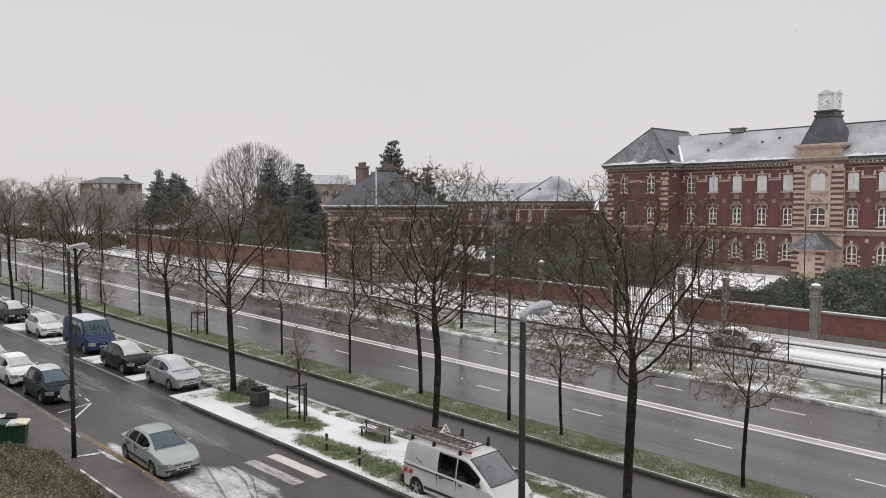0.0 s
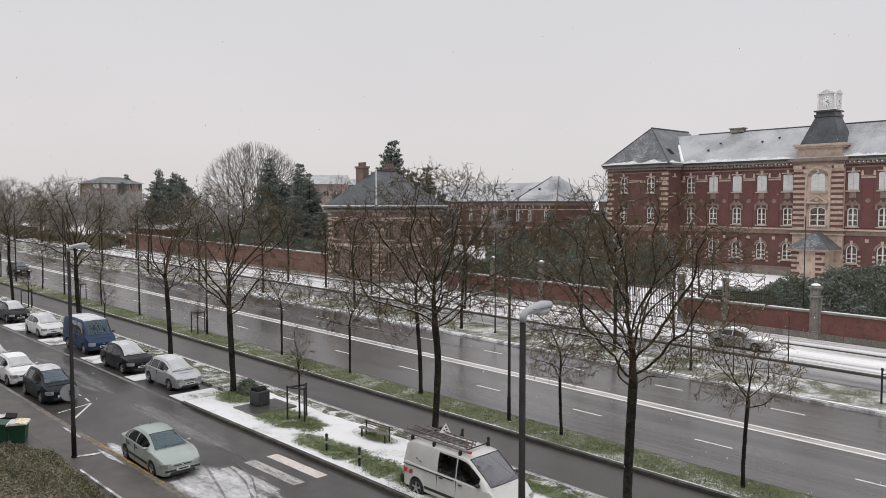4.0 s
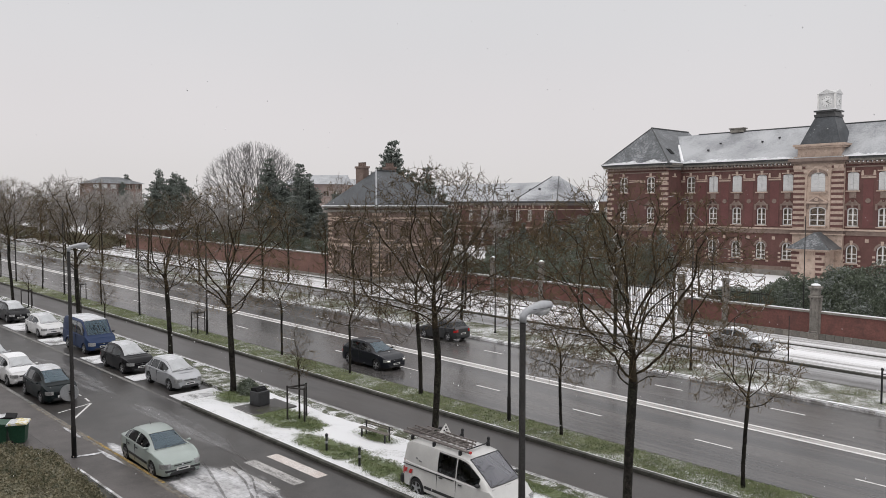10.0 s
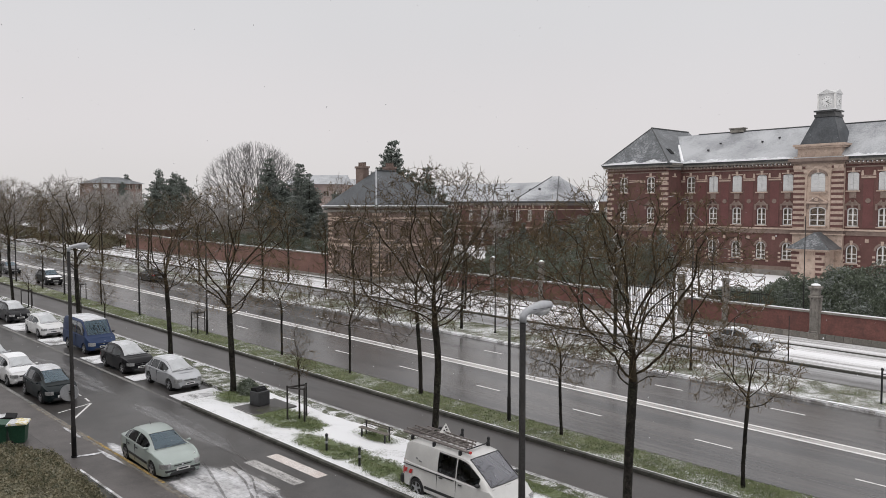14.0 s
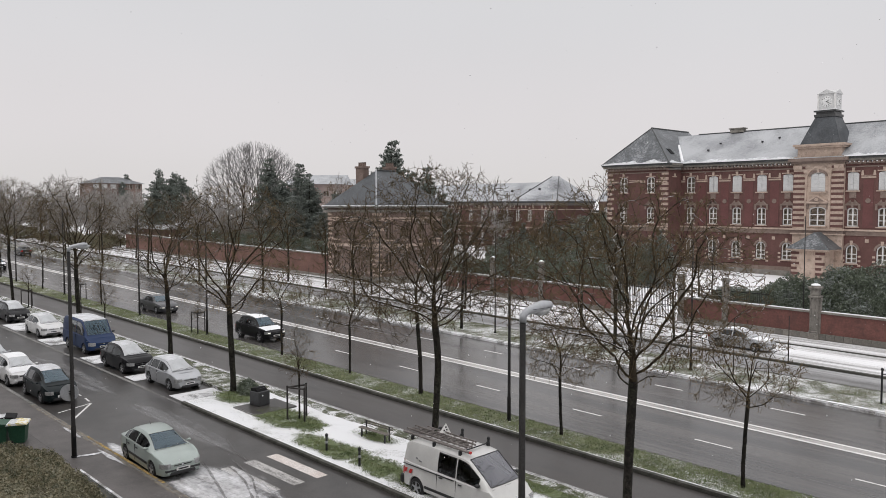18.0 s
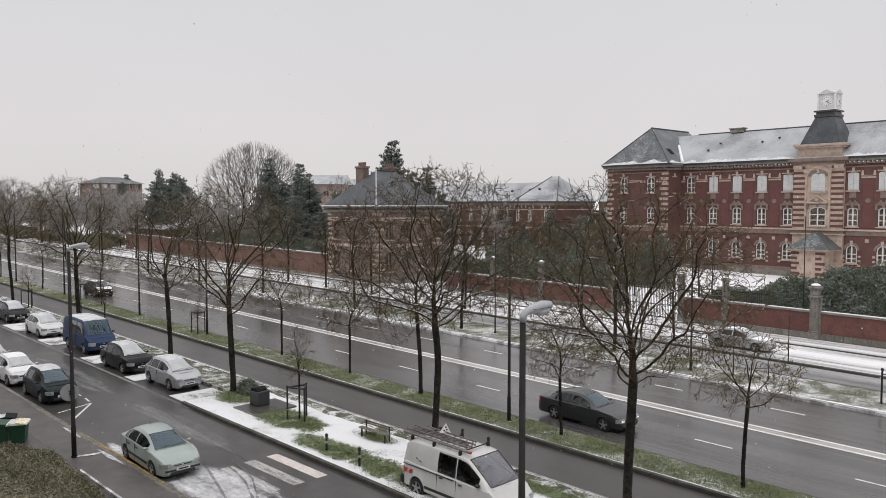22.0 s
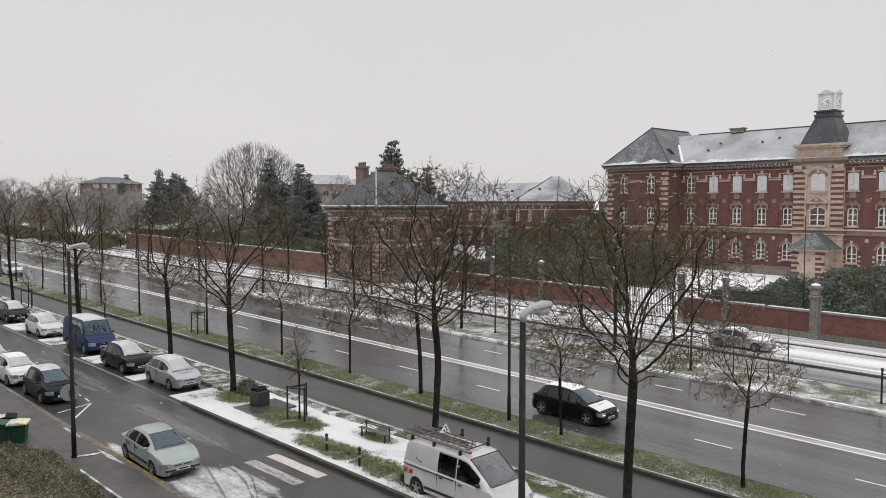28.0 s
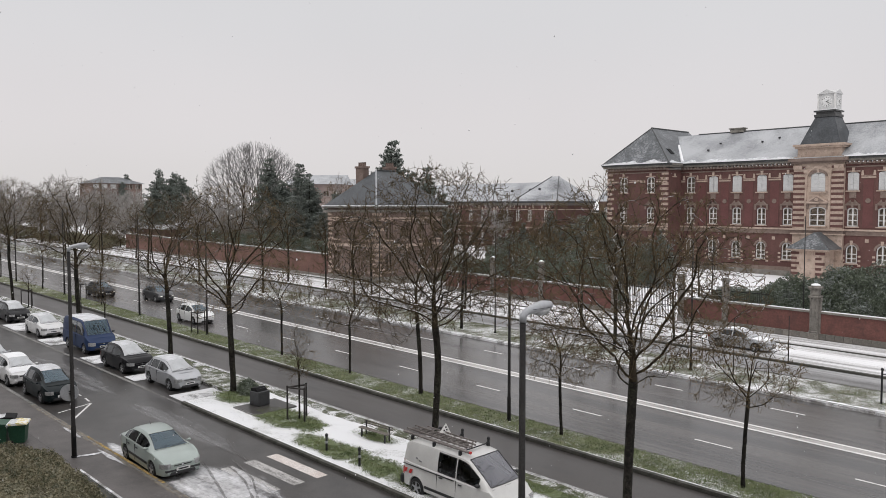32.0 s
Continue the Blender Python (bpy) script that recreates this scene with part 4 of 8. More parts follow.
part("arch_moulding", MB().add([(TU + x, -0.70, z) for x, z in arch_o + arch_i] + [(TU + x, -0.55, z) for x, z in arch_o + arch_i], [(k, 17 + k, 18 + k, k + 1) for k in range(16)] + [(k, k + 1, 35 + k, 34 + k) for k in range(16)] + [(17 + k, 51 + k, 52 + k, 18 + k) for k in range(16)]), M_stone, tow)
part("attic", MB().box(4.75, 10.45, -0.5, 5.0, 16.95, 18.3), M_stone, tow, "sandstone attic block")
part("attic_cornice", MB().box(4.45, 10.75, -0.8, 5.3, 18.3, 18.55).box(4.25, 10.95, -1.0, 5.5, 18.55, 18.85), M_stone, tow)
ms = MB()
lo, hi = [(4.95, -0.3), (10.25, -0.3), (10.25, 4.8), (4.95, 4.8)], [(6.35, 1.1), (8.85, 1.1), (8.85, 3.6), (6.35, 3.6)]
mid = [(5.62, 0.37), (9.58, 0.37), (9.58, 4.13), (5.62, 4.13)]
ms.add([(*p, 18.9) for p in lo] + [(*p, 20.7) for p in mid] + [(*p, 22.7) for p in hi], [(i, (i + 1) % 4, 4 + (i + 1) % 4, 4 + i) for i in range(4)] + [(4 + i, 4 + (i + 1) % 4, 8 + (i + 1) % 4, 8 + i) for i in range(4)] + [(8, 9, 10, 11)])
part("mansard", ms, M_slate_bare, tow, "steep dark slate mansard")
part("lantern_base", MB().box(6.2, 9.0, 0.95, 3.75, 22.6, 22.95).box(6.15, 9.05, 0.9, 3.8, 23.3, 23.5).box(6.4, 8.8, 1.15, 3.55, 22.95, 23.3), M_zinc, tow)
ck = part("clock_housing", MB().box(6.6, 8.8, 1.25, 3.45, 23.5, 25.7), M_shutter, tow, "white painted square clock housing")
gb = MB()
gb.add([(6.45, 1.1, 25.7), (8.95, 1.1, 25.7), (7.7, 1.1, 26.3), (6.45, 3.6, 25.7), (8.95, 3.6, 25.7), (7.7, 3.6, 26.3)], [(0, 1, 2), (3, 5, 4), (0, 2, 5, 3), (1, 4, 5, 2), (0, 3, 4, 1)])
gb.add([(6.45, 1.1, 25.7), (8.95, 1.1, 25.7), (8.95, 3.6, 25.7), (8.95, 2.35, 26.3), (6.45, 2.35, 26.3), (6.45, 3.6, 25.7)], [(1, 2, 3), (0, 4, 5), (0, 1, 3, 4), (2, 5, 4, 3)])
part("gable_roof", gb, M_shutter, ck)
for su, uu in ((0, 6.6), (0, 8.8)):
    part("corner_post", MB().box(uu - 0.1, uu + 0.1, 1.15, 1.35, 23.5, 25.7), M_white, ck)
part("base_snow", MB().box(6.4, 9.0, 1.05, 3.65, 23.5, 23.6), M_snow_solid, ck)
for m in (pose(7.7, 1.24, 24.65) @ Matrix.Scale(0.82, 4), pose(8.81, 2.35, 24.65, 0, 0, 90) @ Matrix.Scale(0.82, 4)):
    dial = part("dial", MB().disc((0, -0.02, 0), (0, 1, 0), 0.86, 0.05, 28), M_plate, ck, m=m)
    ring = MB()
    for k in range(12):
        a = k * math.tau / 12
        mm = pose(0.70 * math.sin(a), -0.055, 0.70 * math.cos(a), 0, math.degrees(a), 0)
        ring.box(-0.035, 0.035, -0.01, 0.01, -0.09, 0.09, mm)
    part("hour_marks", ring, M_black, dial)
    part("hour_hand", MB().box(-0.045, 0.045, -0.09, -0.07, -0.08, 0.45), M_black, dial, m=pose(0, 0, 0, 0, 60, 0))
    part("minute_hand", MB().box(-0.03, 0.03, -0.11, -0.09, -0.1, 0.66), M_black, dial, m=pose(0, 0, 0, 0, 122, 0))

# porch with a hipped roof before the tower
porch = part("porch", MB(), None, main)
part("wall", MB().box(5.8, 10.0, -4.0, -0.6, 0.3, 4.6), M_stone, porch)
for k in range(6):
    for u0 in (5.75, 8.95):
        part("quoin", MB().box(u0, u0 + (1.1 if k % 2 else 0.8), -4.05, -3.7, 0.6 + k * 0.68, 0.95 + k * 0.68), M_brick, porch)
part("eaves", MB().box(5.3, 10.9, -4.6, -0.5, 4.55, 4.75), M_stone, porch)
pr = MB().add([(5.2, -4.7, 4.75), (11.0, -4.7, 4.75), (11.0, -0.5, 4.75), (5.2, -0.5, 4.75), (8.0, -2.3, 6.95), (8.2, -0.5, 6.95), (8.0, -0.5, 6.95)], [(0, 1, 4), (1, 2, 5, 4), (3, 0, 4, 6), (0, 3, 2, 1), (4, 5, 6)])
part("porch_roof", pr, M_slate_mix, porch, "hipped slate roof dusted with snow")

# ---- the second block beyond
b2 = thing("school_wing", pose(-89.1, 120.7, 0, 0, 0, FA), "lower red brick school wing with snow-covered hipped roof", "building")
W2 = [-2.7, -7.05, -10.2, -13.3, -17.0, -20.6, -24.2, -27.8, -31.4, -35.0]
h2 = [(b - 0.6, b + 0.6, z, z + 2.3) for b in W2 for z in (7.3, 2.4)]
mb = MB()
wall_face(mb, -48.0, 0.0, 0.5, 11.0, h2)
mb.add([(0, 0, 0.5), (0, 11.5, 0.5), (0, 11.5, 11), (0, 0, 11)], [(0, 1, 2, 3)])
mb.add([(-48, 0, 0.5), (-48, 11.5, 0.5), (-48, 11.5, 11), (-48, 0, 11)], [(3, 2, 1, 0)])
part("wall", mb.weld(), M_brick, b2)
for b in W2:
    for z in (7.3, 2.4):
        window(b2, "wing", b, z, 0.6, 2.0, 0.3, 0.0, trim="flat", wallmat=M_brick)
    part("corbel", corbel, None, b2, m=pose(b - 1.0, 0, 9.9))
    part("corbel", corbel, None, b2, m=pose(b + 1.0, 0, 9.9))
for z0, z1, d, mat in ((5.9, 6.2, 0.1, M_stone), (9.6, 9.8, 0.06, M_stone), (10.5, 11.0, 0.3, M_stone_grey), (11.0, 11.35, 0.6, M_zinc)):
    part("cornice", MB().box(-48, d, -d, 0.1, z0, z1).box(0, d, 0.1, 11.6, z0, z1), mat, b2)
part("roof", hip(MB(), -48, -3.0, -0.6, 12.1, 11.35, 15.3, 0.2, 0.2), M_slate_white, b2, "snow-white slate roof")
part("end_roof", hip(MB(), -11.0, 0.6, -0.65, 12.15, 11.36, 16.4, 4.9, 4.9), M_slate, b2, "hipped slate roof mottled with snow")
part("hip_lead", MB().tube([(0.6, -0.65, 11.4), (-4.3, 5.75, 16.42)], [0.1, 0.1], 6).tube([(-11.0, -0.65, 11.4), (-6.1, 5.75, 16.42)], [0.1, 0.1], 6), M_zinc, b2)
part("downpipe", MB().tube([(0.12, -0.12, 0.5), (0.12, -0.12, 11)], [0.08, 0.08], 6), M_zinc, b2)
for u, y, z in ((-14, 2.5, 13.3), (-9.0, 2.5, 13.5), (-6.0, 2.0, 13.6)):
    part("roof_vent", MB().box(u - 0.15, u + 0.15, y - 0.4, y, z, z + 0.4), M_trim, b2)

# ---- gatehouse on the wall line
gh = thing("gatehouse", pose(-69.0, 58.2, 0, 0, 0, 90), "old brick and stone gatehouse with slate hip roof and chimney", "house")
GL, GD = 10.9, 9.5
GW = [1.9, 4.7, 7.4, 9.9]
gholes = [(b - 0.6, b + 0.6, z, z + h) for b in GW for z, h in ((2.6, 2.4), (6.4, 2.2))]
mb = MB()
wall_face(mb, 0, GL, 0.2, 10.2, gholes)
mb.add([(GL, 0, 0.2), (GL, GD, 0.2), (GL, GD, 10.2), (GL, 0, 10.2)], [(0, 1, 2, 3)])
mb.add([(0, GD, 0.2), (GL, GD, 0.2), (GL, GD, 10.2), (0, GD, 10.2)], [(3, 2, 1, 0)])
part("wall", mb.weld(), M_brick_gate, gh)
street = part("street_front", MB(), None, gh, m=pose(0, GD, 0, 0, 0, -90))
SW = [1.7, 4.75, 7.8]
sholes = [(b - 0.6, b + 0.6, z, z + h) for b in SW for z, h in ((2.6, 2.4), (6.4, 2.2))]
mb = MB()
wall_face(mb, 0, GD, 0.2, 10.2, sholes)
part("wall", mb.weld(), M_brick_gate, street)
for par, ws in ((gh, GW), (street, SW)):
    for b in ws:
        window(par, "gate_low", b, 2.6, 0.6, 2.1, 0.3, 0.0, trim="arch", wallmat=M_brick_gate)
        window(par, "gate_high", b, 6.4, 0.6, 2.2, 0.0, 0.0, trim="flat", wallmat=M_brick_gate)
for z0, z1, d, mat in ((0.1, 2.0, 0.1, M_stone_grey), (5.5, 5.85, 0.12, M_stone), (8.9, 9.1, 0.08, M_stone), (9.7, 10.0, 0.25, M_stone_grey), (10.2, 10.42, 0.42, M_stone_grey)):
    part("cornice" if z0 > 3 else "plinth", MB().box(-d, GL + d, -d, 0.1, z0, z1).box(-d, 0, 0.1, GD + d, z0, z1), mat, gh)
for k in range(13):
    w = 1.1 if k % 2 else 0.75
    z = 2.1 + k * 0.6
    part("quoin", MB().box(-0.05, w, -0.06, 0.2, z, z + 0.32), M_stone, gh)
    part("quoin", MB().box(-0.06, 0.2, 0.21, w, z, z + 0.32), M_stone, gh)
    part("quoin", MB().box(-0.06, 0.2, GD - w, GD + 0.05, z, z + 0.32), M_stone, gh)
part("roof", hip(MB(), -0.5, GL + 0.5, -0.5, GD + 0.5, 10.42, 14.9, 4.4, 4.4), M_slate_bare, gh, "wet slate roof with traces of snow")
part("hip_lead", MB().tube([(-0.5, -0.5, 10.48), (3.9, GD / 2, 14.95)], [0.11, 0.11], 6), M_steel, gh)
part("ridge_lead", MB().tube([(3.9, GD / 2, 14.95), (GL - 3.9, GD / 2, 14.95)], [0.1, 0.1], 6), M_zinc, gh)
part("eaves_snow", MB().box(-0.6, GL + 0.5, -0.6, -0.3, 10.43, 10.56).box(-0.6, -0.3, -0.3, GD + 0.6, 10.43, 10.56), M_snow_solid, gh)
for u, y, z in ((3.6, 7.1, 15.5), (6.9, 5.6, 15.5)):
    ch = part("chimney", MB().box(u - 0.45, u + 0.45, y - 0.75, y + 0.75, 11.6, z - 0.25).box(u - 0.55, u + 0.55, y - 0.85, y + 0.85, z - 0.25, z), M_brick_gate, gh)
    for k in range(4):
        part("chimney_pot", MB().lathe([(0.14, 0), (0.12, 0.45), (0.16, 0.5)], 8, (u, y - 0.57 + 0.38 * k, z)), M_brick_gate, ch)

# ---- boundary wall with pillars, and the gate
def brick_wall(x0, x1, y, h, label, brick):
    w = thing("boundary_wall", pose(0, 0, 0), label, "wall", kind="structure")
    n = max(1, int((x1 - x0) / 12))
    for name, z0, z1, d, mat in (("footing", -0.2, 0.42, 0.06, M_stone_grey), ("brickwork", 0.42, h - 0.2, 0.0, brick), ("coping", h - 0.2, h - 0.06, 0.08, M_stone_grey), ("coping_snow", h - 0.06, h - 0.02, -0.04, M_snow_solid)):
        mb = MB()
        for i in range(n):
            a, b = x0 + (x1 - x0) * i / n, x0 + (x1 - x0) * (i + 1) / n
            mb.add([(a, y - d, gz(a) + z0), (b, y - d, gz(b) + z0), (b, y + 0.4 + d, gz(b) + z0), (a, y + 0.4 + d, gz(a) + z0), (a, y - d, gz(a) + z1), (b, y - d, gz(b) + z1), (b, y + 0.4 + d, gz(b) + z1), (a, y + 0.4 + d, gz(a) + z1)],
                   [(0, 1, 5, 4), (2, 3, 7, 6), (4, 5, 6, 7), (0, 4, 7, 3), (1, 2, 6, 5)])
        part(name, mb, mat, w)
    return w


brick_wall(-141, -78.6, 58.4, 3.1, "long red brick boundary wall with snow on its coping", M_brick_wall_old)
brick_wall(-59.6, -38.2, 60.3, 2.32, "red brick boundary wall with snowy coping and stone footing", M_brick_wall)
brick_wall(-31.3, 30.0, 60.3, 2.32, "red brick boundary wall with snowy coping beside the gate", M_brick_wall)


def pillar():
    p = thing("gate_pillar", pose(0, 0, 0), "tall grey stone wall pillar with moulded cap under snow", "pillar", "wall pillars")
    part("base", MB().rbox(-0.58, 0.58, -0.58, 0.58, -0.2, 0.62, 0.04), M_pillar, p)
    part("base_moulding", MB().rbox(-0.52, 0.52, -0.52, 0.52, 0.62, 0.78, 0.06), M_pillar, p)
    part("shaft", MB().rbox(-0.45, 0.45, -0.45, 0.45, 0.78, 3.25, 0.04), M_pillar, p)
    for x in (-0.35, 0.23):
        part("pilaster_strip", MB().rbox(x, x + 0.12, -0.50, -0.43, 0.85, 3.15, 0.02), M_pillar, p)
    part("side_pilaster", MB().rbox(0.44, 0.66, -0.22, 0.22, 0.3, 3.05, 0.03), M_pillar, p)
    part("side_cap", MB().rbox(0.43, 0.74, -0.28, 0.28, 3.05, 3.25, 0.04), M_pillar, p)
    part("necking", MB().rbox(-0.60, 0.60, -0.60, 0.60, 3.25, 3.44, 0.06), M_pillar, p)
    for x in (-0.36, 0.0, 0.36):
        part("dentil", MB().rbox(x - 0.08, x + 0.08, -0.57, -0.40, 3.05, 3.25, 0.02), M_pillar, p)
    part("frieze", MB().rbox(-0.43, 0.43, -0.43, 0.43, 3.44, 3.86, 0.03), M_pillar, p)
    part("cornice", MB().rbox(-0.52, 0.52, -0.52, 0.52, 3.86, 3.96, 0.03).rbox(-0.64, 0.64, -0.64, 0.64, 3.96, 4.12, 0.05), M_pillar, p)
    part("cap", MB().lathe([(0.55, 4.10), (0.52, 4.2), (0.40, 4.28), (0.15, 4.33)], 12), M_pillar, p)
    part("snow_cap", MB().lathe([(0.53, 4.20), (0.50, 4.235), (0.40, 4.295), (0.2, 4.345), (0.03, 4.355)], 14), M_snow_solid, p, "little cap of snow", smooth=True)
    return p


pp = pillar()
SLIM = Matrix.Diagonal((0.68, 0.68, 1.0, 1.0))
pp.matrix_basis = on_ground(-20.5, 60.4) @ SLIM
for x in (-27.5, -46.4, -52.8, -38.0, -31.4):
    copy_thing(pp, on_ground(x, 60.4) @ SLIM)

gate = thing("iron_gate", on_ground(-34.7, 60.5), "tall black wrought iron double gate between pillars", "gate")
part("rail", MB().box(-2.75, 2.75, -0.03, 0.03, 0.2, 0.28).box(-2.75, 2.75, -0.03, 0.03, 1.3, 1.36).box(-2.75, 2.75, -0.03, 0.03, 2.7, 2.76), M_black, gate)
bar = MB().tube([(0, 0, 0.1), (0, 0, 3.2), (0, 0, 3.4)], [0.026, 0.026, 0.002], 6).mesh("bar")
bar.materials.append(M_black)
for k in range(37):
    part("bar", bar, None, gate, m=pose(-2.7 + 0.15 * k, 0, 0))

# ---- far houses
def far_house(name, x, y, rz, L, D, z0, eave, ridge, mat, label, floors=2, nw=6, gable=False):
    h = thing(name, pose(x, y, 0, 0, 0, rz), label, "building")
    ws = [L * (k + 0.5) / nw for k in range(nw)]
    hs = (eave - z0) / floors
    holes = [(w - 0.9, w + 0.9, z0 + hs * i + 0.9, z0 + hs * i + 2.3) for w in ws for i in range(floors)]
    mb = MB()
    wall_face(mb, 0, L, z0 - 6, eave, holes)
    for u, s in ((L, 1), (0, -1)):
        q = (0, 1, 2, 3) if s > 0 else (3, 2, 1, 0)
        mb.add([(u, 0, z0 - 6), (u, D, z0 - 6), (u, D, eave), (u, 0, eave)], [q])
        if gable:
            mb.add([(u, 0, eave), (u, D, eave), (u, D / 2, ridge)], [(0, 1, 2) if s > 0 else (2, 1, 0)])
    part("wall", mb.weld(), mat, h)
    for w in ws:
        for i in range(floors):
            wn_ = part("window", MB().box(w - 0.9, w - 0.82, 0.1, 0.16, z0 + hs * i + 0.9, z0 + hs * i + 2.3).box(w + 0.82, w + 0.9, 0.1, 0.16, z0 + hs * i + 0.9, z0 + hs * i + 2.3).box(w - 0.05, w + 0.05, 0.1, 0.16, z0 + hs * i + 0.9, z0 + hs * i + 2.3), M_white, h)
            part("pane", MB().box(w - 0.82, w + 0.82, 0.14, 0.15, z0 + hs * i + 0.9, z0 + hs * i + 2.3), M_shutter if (i + int(w)) % 3 == 0 else M_glass, wn_)
            part("room", MB().box(w - 1.1, w + 1.1, 0.8, 0.85, z0 + hs * i + 0.6, z0 + hs * i + 2.6), M_room, wn_)
    ins = 0.05 if gable else D * 0.55
    part("roof", hip(MB(), -0.8, L + 0.8, -0.8, D + 0.8, eave, ridge, ins, ins), M_slate_mix if gable is None else M_slate_white, h)
    return h


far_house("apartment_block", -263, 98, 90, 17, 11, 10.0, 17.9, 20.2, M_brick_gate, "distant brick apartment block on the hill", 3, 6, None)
far_house("distant_house", -181, 128, 40, 9, 10, 8.0, 16.5, 19.3, M_brick_haze, "distant brick house with gable and snowy roof", 2, 3, True)
far_house("distant_house", -205, 136, 40, 22, 10, 8.0, 16.8, 18.9, M_brick_haze, "distant low brick terrace with snowy roof", 2, 5, True)
far_house("distant_house", -112, 170, -4, 26, 10, 4.0, 11.5, 14.8, M_brick_old, "distant house roof seen between the school blocks", 2, 5, True)
far_house("shed", -150, 63, -4, 18, 8, 0.5, 6.2, 7.6, M_brick_old, "low outbuilding with snowy roof behind the wall", 1, 4, True)


# ---------------------------------------------------------------- trees
def tube_fast(store, pts, radii, sides):
    """Appends one thin tapered tube to store = [verts, faces]."""
    v, f = store
    o = len(v)
    n = len(pts)
    for i in range(n):
        t = pts[min(i + 1, n - 1)] - pts[max(i - 1, 0)]
        a = t.orthogonal().normalized()
        if i == 0:
            ref = a
        else:
            tn = t.normalized()
            ref = (ref - tn * ref.dot(tn)).normalized()
        b = t.normalized().cross(ref)
        r = radii[i]
        for k in range(sides):
            c, s = math.cos(k * math.tau / sides) * r, math.sin(k * math.tau / sides) * r
            v.append((pts[i].x + ref.x * c + b.x * s, pts[i].y + ref.y * c + b.y * s, pts[i].z + ref.z * c + b.z * s))
    for i in range(n - 1):
        for k in range(sides):
            p, q = o + i * sides + k, o + i * sides + (k + 1) % sides
            f.append((p, q, q + sides, p + sides))
    f.append(tuple(o + (n - 1) * sides + k for k in range(sides)))


def limb_line(rng, p, d, length, n, wander, lift):
    pts = [p.copy()]
    d = d.normalized()
    for _ in range(n):
        d = (d + Vector((rng.uniform(-wander, wander), rng.uniform(-wander, wander), rng.uniform(-wander, wander) + lift))).normalized()
        p = p + d * (length / n)
        pts.append(p.copy())
    return pts


def side_dir(rng, d, spread):
    """A direction that leaves d by about spread radians."""
    a = d.orthogonal().normalized()
    b = d.cross(a)
    k = rng.uniform(0, math.tau)
    return (d * math.cos(spread) + (a * math.cos(k) + b * math.sin(k)) * math.sin(spread)).normalized()


